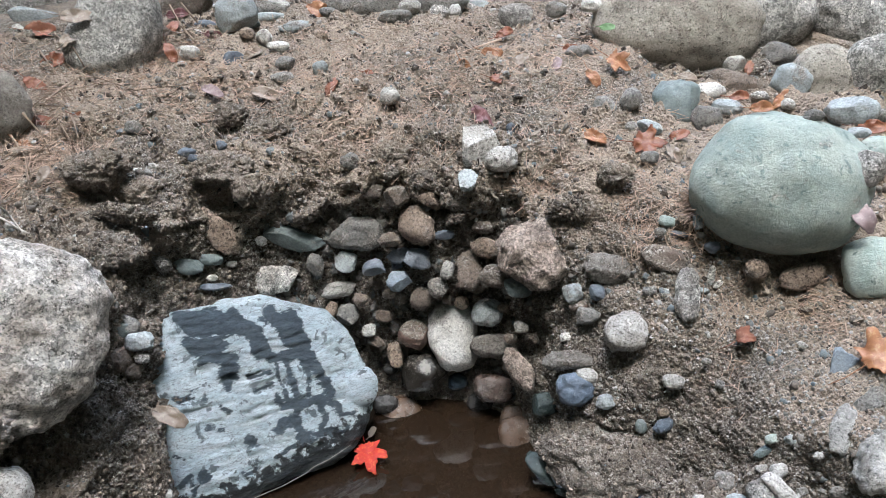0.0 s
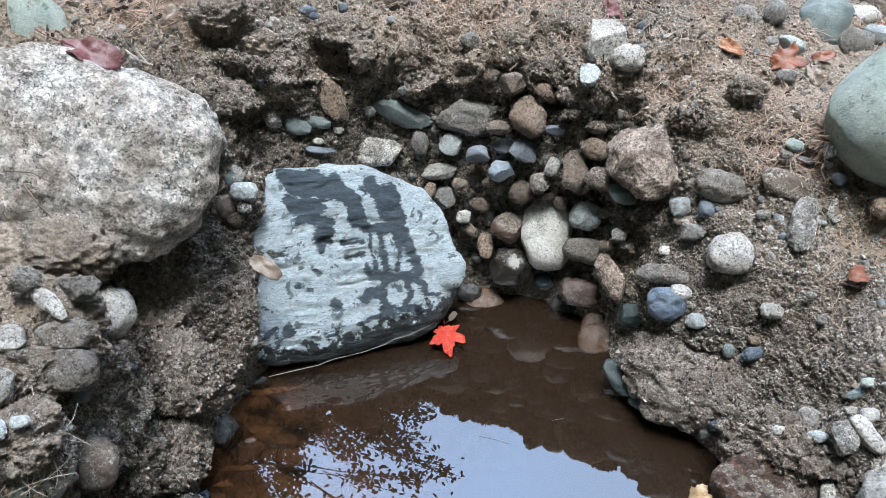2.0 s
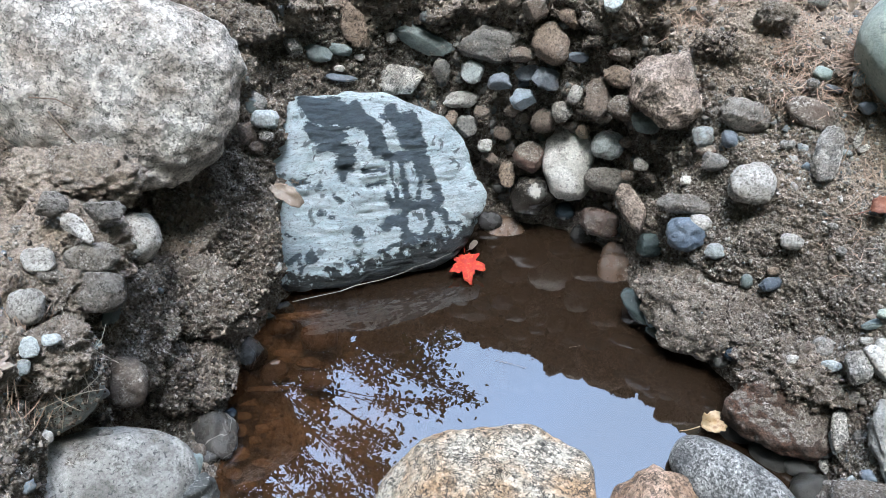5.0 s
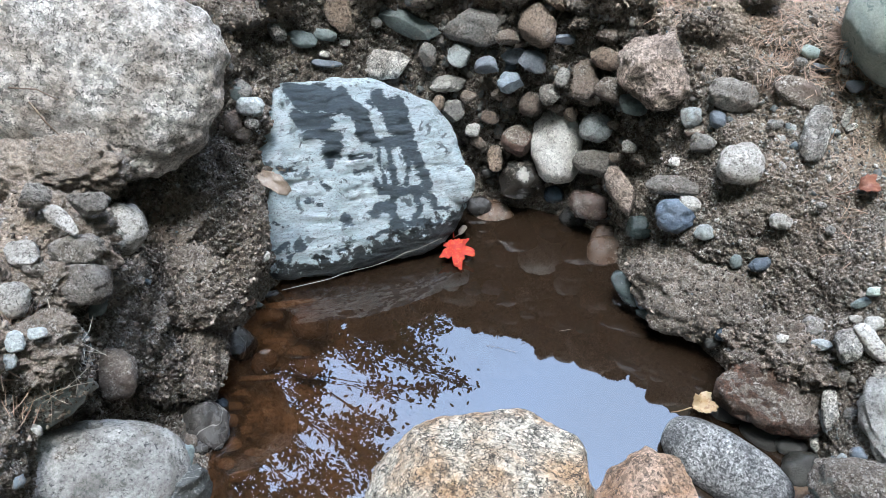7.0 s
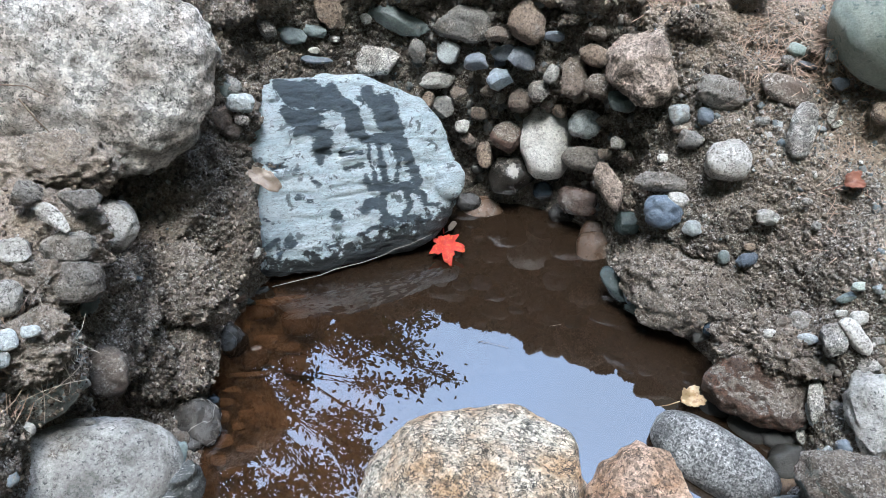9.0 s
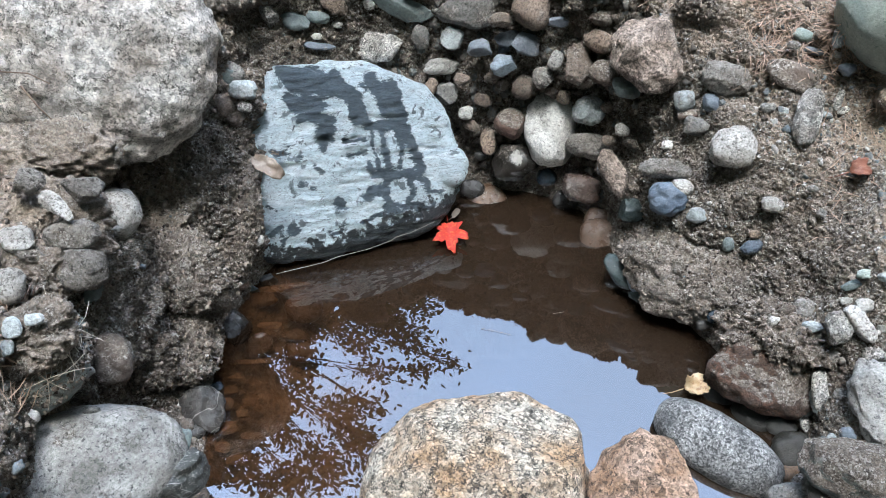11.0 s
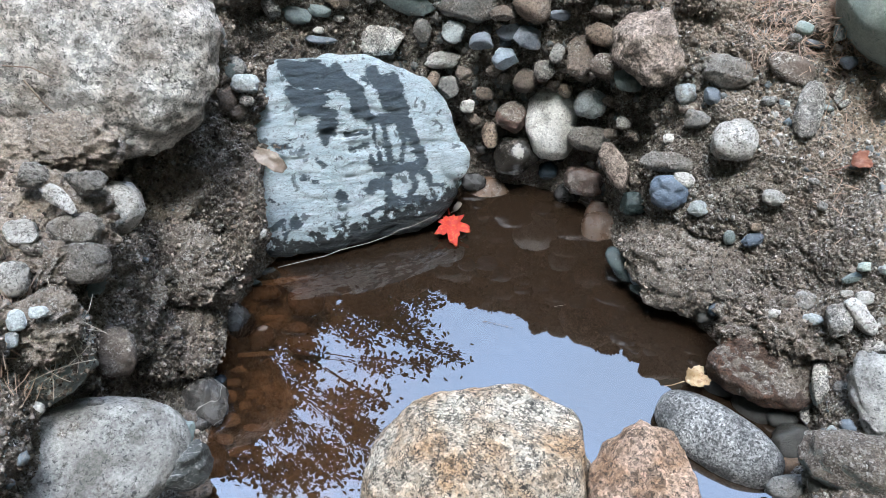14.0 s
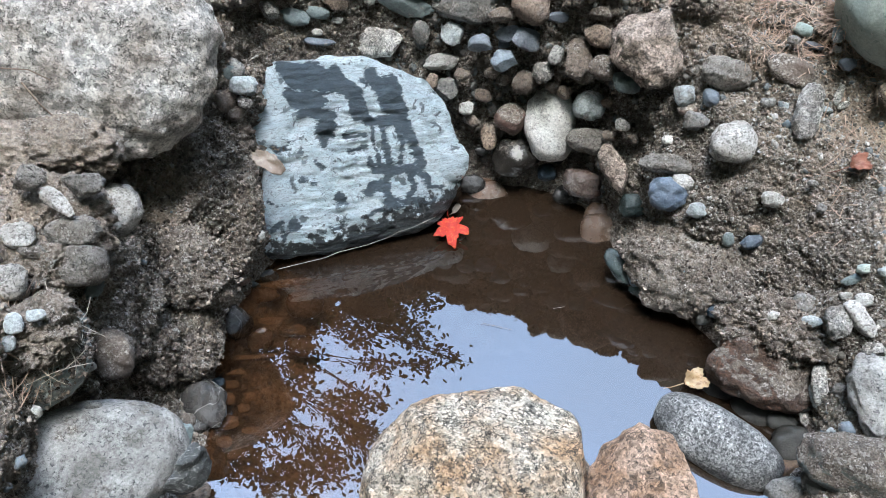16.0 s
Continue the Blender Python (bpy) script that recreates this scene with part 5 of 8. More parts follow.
stone("cobble", "grey rounded cobble set in the bank", (0.611, 0.993, 0.241), (0.021, 0.016, 0.012), (44, -15, -17), "grey", 350, level=3, lump=0.22, fine=0.05, group="cobbles set in the bank")
stone("cobble", "grey rounded cobble set in the bank", (0.649, 0.962, 0.273), (0.023, 0.019, 0.015), (45, -17, -18), "grey", 351, level=3, lump=0.22, fine=0.05, group="cobbles set in the bank")
stone("cobble", "tan granite cobble stuck in soil", (0.672, 0.956, 0.305), (0.019, 0.013, 0.010), (46, -17, -19), "tan", 352, level=3, lump=0.22, fine=0.05, group="cobbles set in the bank")
stone("soil_lump", "blocky mass of crumbly soil overhanging the pool", (-0.655, 0.957, 0.189), (0.215, 0.157, 0.115), (45, -4, 11), "clod", 353, level=6, square=4.5, lump=0.12, fine=0.09, facets=1, group="soil lumps under the boulder", category="soil lump")
stone("soil_lump", "crumbly lump of sandy soil in the bank", (-0.678, 1.107, 0.227), (0.110, 0.166, 0.088), (44, 7, 0), "clod", 354, level=6, square=2.6, lump=0.18, fine=0.09, facets=1, group="soil lumps under the boulder", category="soil lump")
stone("soil_lump", "crumbly soil shoulder beside the big boulder", (-0.770, 0.919, 0.475), (0.201, 0.116, 0.080), (45, 4, 3), "paleclod", 355, level=6, square=2.8, lump=0.18, fine=0.1, facets=1, group="soil lumps under the boulder", category="soil lump")
stone("soil_lump", "crumbly soil shoulder beside the big boulder", (-0.720, 0.807, 0.457), (0.190, 0.118, 0.068), (44, 7, 0), "paleclod", 356, level=6, square=2.8, lump=0.18, fine=0.1, facets=1, group="soil lumps under the boulder", category="soil lump")
stone("soil_lump", "crumbly lump of sandy soil in the bank", (-0.613, 0.864, 0.092), (0.115, 0.136, 0.094), (45, -1, 8), "clod", 357, level=6, square=3.4, lump=0.15, fine=0.1, facets=1, group="soil lumps under the boulder", category="soil lump")
stone("soil_lump", "crumbly lump of sandy soil in the bank", (-0.668, 0.811, 0.131), (0.131, 0.131, 0.080), (44, -8, 16), "clod", 358, level=6, square=3.0, lump=0.15, fine=0.1, facets=1, group="soil lumps under the boulder", category="soil lump")
stone("soil_lump", "crumbly lump of sandy soil in the bank", (-0.584, 1.134, 0.157), (0.080, 0.218, 0.069), (45, 2, 5), "clod", 359, level=6, square=2.6, lump=0.15, fine=0.09, facets=1, group="soil lumps under the boulder", category="soil lump")
stone("soil_lump", "crumbly lump of sandy soil in the bank", (-0.692, 0.699, 0.447), (0.119, 0.088, 0.048), (45, 2, 5), "paleclod", 360, level=6, square=2.8, lump=0.15, fine=0.1, facets=1, group="soil lumps under the boulder", category="soil lump")
stone("soil_lump", "crumbly lump of sandy soil in the bank", (-0.718, 0.940, 0.236), (0.112, 0.082, 0.071), (45, -5, 12), "clod", 361, level=6, square=3.0, lump=0.15, fine=0.1, facets=1, group="soil lumps under the boulder", category="soil lump")
stone("soil_lump", "crumbly soil heaped on the green ledge", (-0.647, 0.586, 0.443), (0.155, 0.081, 0.052), (41, -19, 27), "paleclod", 362, level=6, square=2.6, lump=0.15, fine=0.08, facets=1, group="soil lumps under the boulder", category="soil lump")
stone("cobble", "dark green rounded stone", (-0.626, 1.320, 0.393), (0.049, 0.038, 0.031), (54, 27, 6), "greendk", 363, lump=0.22, fine=0.05, group="cobbles in the left bank")
stone("cobble", "pale blue-grey pebble on the bank", (-0.602, 1.313, 0.358), (0.052, 0.034, 0.027), (56, 10, 17), "paleblue", 364, lump=0.22, fine=0.05, group="cobbles in the left bank")
stone("cobble", "brown soil-stained cobble set in the bank", (-0.627, 1.275, 0.350), (0.038, 0.054, 0.031), (56, -1, 26), "brown", 365, lump=0.22, fine=0.05, group="cobbles in the left bank")
stone("cobble", "brown soil-stained cobble set in the bank", (-0.595, 1.299, 0.333), (0.027, 0.018, 0.015), (56, 6, 19), "brown", 366, level=3, lump=0.22, fine=0.05, group="cobbles in the left bank")
stone("cobble", "brown soil-stained cobble set in the bank", (-0.611, 1.265, 0.325), (0.041, 0.029, 0.023), (55, 7, 20), "brown", 367, lump=0.22, fine=0.05, group="cobbles in the left bank")
stone("cobble", "grey rounded cobble set in the bank", (-0.660, 1.375, 0.482), (0.022, 0.015, 0.012), (62, 6, 22), "grey", 368, level=3, lump=0.22, fine=0.05, group="cobbles in the left bank")
stone("cobble", "grey rounded cobble set in the bank", (-0.651, 1.394, 0.488), (0.027, 0.018, 0.014), (62, 5, 21), "grey", 369, level=3, lump=0.22, fine=0.05, group="cobbles in the left bank")
stone("cobble", "white quartz pebble on the bank", (-0.629, 1.410, 0.419), (0.023, 0.014, 0.011), (55, 31, 3), "white", 370, level=3, lump=0.22, fine=0.05, group="cobbles in the left bank")
stone("cobble", "soil-caked stone in the eroded bank", (-0.650, 1.361, 0.457), (0.044, 0.033, 0.027), (61, 6, 21), "mud", 371, lump=0.22, fine=0.05, group="cobbles in the left bank")
stone("cobble", "pale rough granite cobble jutting from the soil", (-0.677, 0.906, 0.381), (0.078, 0.085, 0.065), (40, 23, -18), "quartz", 372, level=5, square=2.6, lump=0.12, fine=0.03, facets=1, group="cobbles set in the bank")
stone("cobble", "pale angular stone lying in the soil", (-0.665, 0.764, 0.521), (0.057, 0.027, 0.021), (37, 27, -24), "quartz", 373, square=2.8, lump=0.15, fine=0.04, facets=3, group="cobbles set in the bank")
stone("cobble", "pale rounded granite cobble on the soil", (-0.707, 0.719, 0.496), (0.045, 0.036, 0.028), (45, -5, 12), "quartz", 374, level=5, square=2.8, lump=0.12, fine=0.03, facets=1, group="cobbles set in the bank")
stone("cobble", "pale rounded granite cobble on the soil", (-0.686, 0.646, 0.485), (0.045, 0.047, 0.033), (45, -1, 8), "quartz", 375, level=5, square=2.5, lump=0.1, fine=0.02, facets=0, group="cobbles set in the bank")
stone("cobble", "flat grey cobble crusted with soil", (-0.653, 0.753, 0.481), (0.077, 0.040, 0.035), (44, -7, 14), "mudp", 376, level=5, square=2.6, lump=0.15, fine=0.05, facets=1, group="cobbles set in the bank")
stone("cobble", "rounded grey cobble crusted with soil", (-0.636, 0.730, 0.442), (0.068, 0.068, 0.057), (45, -1, 8), "mudp", 377, level=5, square=2.6, lump=0.12, fine=0.04, facets=1, group="cobbles set in the bank")
stone("cobble", "grey rounded cobble set in the bank", (-0.660, 0.762, 0.351), (0.026, 0.044, 0.021), (38, 29, 8), "greendk", 378, lump=0.22, fine=0.05, group="cobbles in the left bank")
stone("cobble", "pale blue-grey flat pebble on the soil heap", (-0.613, 0.589, 0.497), (0.026, 0.016, 0.010), (44, -8, 16), "paleblue", 379, square=2.6, lump=0.15, fine=0.02, facets=2, group="cobbles set in the bank")
stone("cobble", "pale blue-grey flat pebble on the soil heap", (-0.639, 0.577, 0.489), (0.024, 0.028, 0.010), (44, -8, 16), "paleblue", 380, square=2.6, lump=0.15, fine=0.02, facets=2, group="cobbles set in the bank")
stone("cobble", "pale blue-grey flat pebble on the soil heap", (-0.647, 0.557, 0.470), (0.028, 0.021, 0.010), (44, -8, 16), "paleblue", 381, square=2.6, lump=0.15, fine=0.02, facets=2, group="cobbles set in the bank")
stone("cobble", "pale rough granite cobble in the bank", (-0.732, 0.948, 0.448), (0.033, 0.029, 0.024), (53, 13, 27), "quartz", 382, lump=0.22, fine=0.05, group="cobbles in the left bank")
stone("cobble", "dark green flat stone in the soil", (-0.834, 0.923, 0.487), (0.057, 0.023, 0.021), (42, -18, 26), "greendk", 383, square=2.8, lump=0.15, fine=0.03, facets=3, group="cobbles set in the bank")
stone("cobble", "pale blue-grey pebble on the bank", (-0.809, 0.901, 0.490), (0.035, 0.012, 0.011), (44, -12, 19), "paleblue", 384, lump=0.16, group="cobbles set in the bank")
stone("cobble", "tan cobble caked with soil", (-0.636, 0.707, 0.252), (0.070, 0.086, 0.056), (41, 6, 34), "tanmud", 385, level=5, lump=0.22, fine=0.05, group="cobbles in the left bank")
stone("cobble", "soil-caked cobble in the bank", (-0.751, 0.768, 0.501), (0.048, 0.019, 0.015), (51, 17, 30), "mudp", 386, lump=0.22, fine=0.05, group="cobbles in the left bank")
stone("cobble", "grey rounded cobble set in the bank", (-0.847, 0.962, 0.507), (0.027, 0.022, 0.017), (57, 14, 31), "grey", 387, level=3, lump=0.22, fine=0.05, group="cobbles in the left bank")
stone("cobble", "soil-caked cobble in the bank", (-0.806, 0.964, 0.517), (0.036, 0.023, 0.019), (57, 14, 30), "mudp", 388, lump=0.22, fine=0.05, group="cobbles in the left bank")
stone("cobble", "soil-caked cobble in the bank", (-0.751, 0.968, 0.488), (0.045, 0.027, 0.022), (55, 13, 28), "mudp", 389, lump=0.22, fine=0.05, facets=3, group="cobbles in the left bank")
stone("cobble", "soil-caked cobble in the bank", (-0.710, 0.785, 0.544), (0.055, 0.036, 0.029), (53, 16, 30), "mudp", 390, lump=0.22, fine=0.05, facets=3, group="cobbles in the left bank")
stone("cobble", "soil-caked cobble in the bank", (-0.644, 0.807, 0.526), (0.056, 0.040, 0.032), (52, 14, 27), "mudp", 391, lump=0.22, fine=0.05, facets=3, group="cobbles in the left bank")
stone("cobble", "soil-caked cobble in the bank", (-0.684, 0.709, 0.479), (0.047, 0.019, 0.015), (48, 17, 28), "mudp", 392, lump=0.22, fine=0.05, group="cobbles in the left bank")
stone("cobble", "soil-caked cobble in the bank", (-0.675, 0.677, 0.422), (0.035, 0.024, 0.019), (44, 18, 27), "mudp", 393, lump=0.22, fine=0.05, group="cobbles in the left bank")
stone("cobble", "wet dark stone with a pale vein at the waterline", (-0.573, 1.004, -0.010), (0.068, 0.072, 0.054), (32, 27, -8), "ringwet", 394, lump=0.22, fine=0.05, group="cobbles in the left bank")
stone("cobble", "wet grey stone at the waterline", (-0.552, 1.145, -0.009), (0.047, 0.032, 0.026), (44, 1, 24), "greywet", 395, lump=0.22, fine=0.05, group="cobbles in the left bank")
stone("cobble", "pinkish granite cobble caked with soil", (-0.571, 1.076, 0.049), (0.028, 0.019, 0.015), (44, -5, 32), "pink", 396, level=3, lump=0.22, fine=0.05, group="cobbles in the left bank")
stone("cobble", "dark green rounded stone", (-0.566, 1.111, -0.004), (0.029, 0.019, 0.016), (35, 27, -7), "greendk", 397, level=3, lump=0.22, fine=0.05, group="cobbles in the left bank")
stone("cobble", "brown soil-stained cobble set in the bank", (-0.587, 1.059, 0.020), (0.028, 0.014, 0.011), (42, 9, 18), "brown", 398, level=3, lump=0.22, fine=0.05, group="cobbles in the left bank")
stone("cobble", "white quartz pebble on the bank", (-0.539, 1.121, 0.139), (0.021, 0.021, 0.016), (46, 7, 18), "white", 399, level=3, lump=0.22, fine=0.05, group="cobbles in the left bank")
stone("cobble", "wet dark stone with a pale vein at the waterline", (-0.558, 0.788, 0.018), (0.084, 0.088, 0.067), (30, 23, -0), "ringwet", 400, lump=0.22, fine=0.05, group="cobbles in the left bank")
stone("cobble", "wet blue-black pebble at the waterline", (-0.559, 0.853, -0.007), (0.033, 0.033, 0.026), (36, 11, 17), "bluewet", 401, level=3, lump=0.22, fine=0.05, group="cobbles in the left bank")
stone("cobble", "dark speckled stone with a pale vein", (-0.479, 0.564, 0.202), (0.081, 0.067, 0.054), (33, 3, 34), "ringwet2", 402, level=5, lump=0.22, fine=0.05, group="cobbles in the left bank")
stone("cobble", "tan granite cobble stuck in soil", (-0.518, 0.620, 0.011), (0.058, 0.038, 0.031), (29, 13, 16), "tan", 403, lump=0.22, fine=0.05, group="cobbles in the left bank")
stone("cobble", "white quartz pebble on the bank", (-0.592, 0.784, 0.031), (0.019, 0.014, 0.012), (35, 13, 18), "white", 404, level=3, lump=0.22, fine=0.05, group="cobbles in the left bank")
stone("cobble", "wet dark stone with a pale vein at the waterline", (-0.553, 0.745, 0.015), (0.041, 0.027, 0.021), (35, 1, 34), "ringwet", 405, lump=0.22, fine=0.05, group="cobbles in the left bank")
stone("cobble", "dark green rounded stone", (-0.482, 0.604, 0.222), (0.025, 0.042, 0.020), (30, 18, 9), "greendk", 406, lump=0.22, fine=0.05, group="cobbles in the left bank")
stone("cobble", "soil-caked stone in the eroded bank", (-0.568, 0.886, 0.068), (0.043, 0.064, 0.034), (37, 17, 10), "mud", 407, lump=0.22, fine=0.05, group="cobbles in the left bank")
stone("cobble", "brown soil-stained cobble set in the bank", (-0.573, 0.748, 0.028), (0.031, 0.026, 0.021), (34, 13, 18), "brown", 408, level=3, lump=0.22, fine=0.05, group="cobbles in the left bank")
stone("cobble", "grey rounded cobble set in the bank", (-0.595, 0.589, 0.298), (0.024, 0.015, 0.012), (36, 17, 22), "grey", 409, level=3, lump=0.22, fine=0.05, group="cobbles in the left bank")
stone("cobble", "soil-caked stone in the eroded bank", (-0.591, 0.841, 0.034), (0.053, 0.043, 0.034), (37, 12, 19), "mud", 410, lump=0.22, fine=0.05, group="cobbles in the left bank")
stone("cobble", "wet dark olive stone at the waterline", (0.522, 0.878, 0.010), (0.076, 0.089, 0.061), (34, -21, -4), "olivewet", 411, lump=0.22, fine=0.05, group="cobbles by the pool's right side")
stone("cobble", "wet grey stone at the waterline", (0.518, 0.757, 0.102), (0.052, 0.055, 0.041), (38, 4, -41), "greywet", 412, lump=0.22, fine=0.05, group="cobbles by the pool's right side")
stone("cobble", "grey rounded cobble set in the bank", (0.486, 0.768, 0.044), (0.077, 0.044, 0.035), (31, -21, -3), "grey", 413, lump=0.22, fine=0.05, group="cobbles by the pool's right side")
stone("cobble", "pale stone caked with sandy soil", (0.561, 0.756, 0.156), (0.161, 0.099, 0.079), (39, -10, -27), "caked", 414, level=5, lump=0.22, fine=0.05, group="cobbles by the pool's right side")
stone("cobble", "smooth light grey stone", (0.606, 0.870, 0.172), (0.085, 0.141, 0.068), (33, -30, 1), "lgrey", 415, level=5, lump=0.22, fine=0.05, group="cobbles by the pool's right side")
stone("cobble", "pale rough granite cobble in the bank", (0.538, 0.944, 0.118), (0.030, 0.070, 0.024), (38, -21, -7), "granitec", 416, lump=0.22, fine=0.05, group="cobbles by the pool's right side")
stone("cobble", "white quartz pebble on the bank", (0.586, 0.950, 0.161), (0.024, 0.010, 0.008), (40, -23, -8), "white", 418, level=3, lump=0.22, fine=0.05, group="cobbles by the pool's right side")
stone("cobble", "dark blue slate pebble", (0.564, 0.848, 0.127), (0.023, 0.023, 0.018), (36, -23, -6), "blue", 419, level=3, lump=0.22, fine=0.05, group="cobbles by the pool's right side")
stone("cobble", "pale blue-grey pebble on the bank", (0.551, 0.857, 0.091), (0.023, 0.021, 0.017), (35, -22, -6), "paleblue", 420, level=3, lump=0.22, fine=0.05, group="cobbles by the pool's right side")
stone("cobble", "grey rounded cobble set in the bank", (0.507, 0.764, 0.091), (0.037, 0.037, 0.030), (31, -22, -4), "grey", 421, lump=0.22, fine=0.05, group="cobbles by the pool's right side")
stone("cobble", "grey rounded cobble set in the bank", (0.569, 0.928, 0.130), (0.030, 0.020, 0.016), (38, -22, -7), "grey", 422, level=3, lump=0.22, fine=0.05, group="cobbles by the pool's right side")
stone("cobble", "wet grey stone at the waterline", (0.370, 1.123, 0.055), (0.034, 0.025, 0.020), (36, -28, 13), "greywet", 423, level=3, lump=0.22, fine=0.05, group="cobbles by the pool's right side")
stone("cobble", "wet blue-black pebble at the waterline", (0.379, 1.119, 0.080), (0.025, 0.025, 0.020), (42, -15, -4), "bluewet", 424, level=3, lump=0.22, fine=0.05, group="cobbles by the pool's right side")
stone("cobble", "pale blue-grey pebble on the bank", (0.511, 1.018, 0.196), (0.034, 0.024, 0.019), (45, -13, -15), "paleblue", 425, lump=0.22, fine=0.05, group="cobbles by the pool's right side")
stone("cobble", "white quartz pebble on the bank", (0.451, 1.031, 0.184), (0.024, 0.016, 0.013), (43, -18, -6), "white", 426, level=3, lump=0.22, fine=0.05, group="cobbles by the pool's right side")
stone("cobble", "brown soil-stained cobble set in the bank", (0.474, 1.051, 0.197), (0.031, 0.016, 0.013), (36, -32, 10), "brown", 427, level=3, lump=0.22, fine=0.05, group="cobbles by the pool's right side")
stone("cobble", "tan rust-stained stone in the soil", (0.499, 0.826, 0.017), (0.050, 0.030, 0.024), (32, -21, -3), "tanwet", 428, lump=0.22, fine=0.05, group="cobbles by the pool's right side")
stone("cobble", "pale blue-grey pebble on the bank", (0.538, 0.934, 0.100), (0.022, 0.048, 0.018), (36, -24, -2), "paleblue", 429, lump=0.22, fine=0.05, group="cobbles by the pool's right side")
stone("cobble", "wet grey stone at the waterline", (0.532, 0.941, 0.068), (0.023, 0.035, 0.018), (37, -21, -6), "greywet", 430, lump=0.22, fine=0.05, group="cobbles by the pool's right side")
stone("cobble", "pale rough granite cobble in the bank", (0.534, 0.927, 0.044), (0.017, 0.041, 0.013), (36, -21, -5), "granitec", 431, lump=0.22, fine=0.05, group="cobbles by the pool's right side")
stone("cobble", "white quartz pebble on the bank", (0.555, 1.037, 0.251), (0.020, 0.016, 0.013), (45, -21, -10), "white", 432, level=3, lump=0.22, fine=0.05, group="cobbles by the pool's right side")
stone("cobble", "pale rough granite cobble in the bank", (0.603, 0.961, 0.207), (0.039, 0.029, 0.023), (42, -23, -10), "granitec", 433, lump=0.22, fine=0.05, group="cobbles by the pool's right side")
stone("cobble", "grey rounded cobble set in the bank", (0.553, 0.979, 0.173), (0.024, 0.030, 0.019), (41, -22, -8), "grey", 434, level=3, lump=0.22, fine=0.05, group="cobbles by the pool's right side")
stone("cobble", "wet dark green stone at the waterline", (0.201, 1.238, 0.055), (0.041, 0.089, 0.033), (32, -35, 32), "wetgreen", 435, lump=0.12, fine=0.02, group="cobbles by the pool's right side")
stone("cobble", "pale blue angular slate piece on the bank", (0.234, 1.215, 0.050), (0.031, 0.040, 0.025), (39, -25, 15), "slatepale", 436, lump=0.12, fine=0.02, group="cobbles by the pool's right side")
stone("cobble", "wet dark green stone at the waterline", (0.257, 1.195, 0.030), (0.066, 0.028, 0.023), (44, 2, -16), "wetgreen", 437, lump=0.12, fine=0.02, group="cobbles by the pool's right side")
stone("cobble", "wet blue-black pebble at the waterline", (0.271, 1.189, 0.020), (0.028, 0.017, 0.013), (44, -5, -9), "bluewet", 438, level=3, lump=0.12, fine=0.02, group="cobbles by the pool's right side")
stone("cobble", "wet black stone in shallow water", (0.399, 0.995, -0.004), (0.061, 0.057, 0.046), (40, -4, -18), "blackwet", 439, lump=0.12, fine=0.02, group="cobbles by the pool's right side")
stone("cobble", "wet dark green stone at the waterline", (0.468, 0.998, 0.004), (0.091, 0.033, 0.026), (39, -13, -11), "wetgreen", 440, lump=0.12, fine=0.02, group="cobbles by the pool's right side")
stone("cobble", "wet dark olive stone at the waterline", (0.459, 0.956, -0.006), (0.086, 0.062, 0.050), (38, -10, -15), "olivewet", 441, lump=0.12, fine=0.02, group="cobbles by the pool's right side")
stone("cobble", "wet pinkish stone at the waterline", (0.517, 0.954, 0.030), (0.057, 0.036, 0.029), (38, -17, -9), "pinkwet", 442, lump=0.12, fine=0.02, group="cobbles by the pool's right side")
stone("cobble", "wet grey stone at the waterline", (0.504, 0.927, 0.015), (0.054, 0.034, 0.027), (37, -17, -8), "greywet", 443, lump=0.12, fine=0.02, group="cobbles by the pool's right side")
stone("cobble", "wet dark olive stone at the waterline", (0.504, 0.814, 0.010), (0.036, 0.026, 0.021), (31, -21, -3), "olivewet", 444, lump=0.12, fine=0.02, group="cobbles by the pool's right side")
stone("cobble", "wet black stone in shallow water", (0.519, 0.808, 0.015), (0.030, 0.030, 0.024), (31, -21, -3), "blackwet", 445, level=3, lump=0.12, fine=0.02, group="cobbles by the pool's right side")
stone("stone", "brown silted stone lying under the water", (-0.122, 1.486, -0.035), (0.124, 0.097, 0.058), (45, 19, -14), "wetbrown", 446, lump=0.12, fine=0.02, facets=0, group="stones under the water")
stone("stone", "brown silted stone lying under the water", (0.012, 1.581, -0.050), (0.143, 0.086, 0.051), (49, -6, 3), "wetbrown", 447, level=5, lump=0.12, fine=0.02, facets=0, group="stones under the water")
stone("stone", "brown silted stone lying under the water", (0.169, 1.418, 0.000), (0.079, 0.118, 0.047), (46, -16, 7), "wetbrown", 449, lump=0.12, fine=0.02, facets=0, group="stones under the water")
stone("stone", "brown silted stone lying under the water", (0.203, 1.213, -0.050), (0.148, 0.111, 0.067), (43, 3, -14), "wetbrown", 450, level=5, lump=0.12, fine=0.02, facets=0, group="stones under the water")
stone("stone", "brown silted stone lying under the water", (-0.459, 1.108, -0.040), (0.085, 0.061, 0.037), (42, -1, 22), "wetbrown", 451, lump=0.12, fine=0.02, facets=0, group="stones under the water")
stone("stone", "brown silted stone lying under the water", (-0.548, 1.099, -0.020), (0.073, 0.036, 0.022), (42, 8, 17), "wetbrown", 452, lump=0.12, fine=0.02, facets=0, group="stones under the water")
stone("stone", "brown silted stone lying under the water", (-0.431, 1.003, -0.050), (0.082, 0.047, 0.028), (38, 6, 14), "wetbrown", 453, lump=0.12, fine=0.02, facets=0, group="stones under the water")
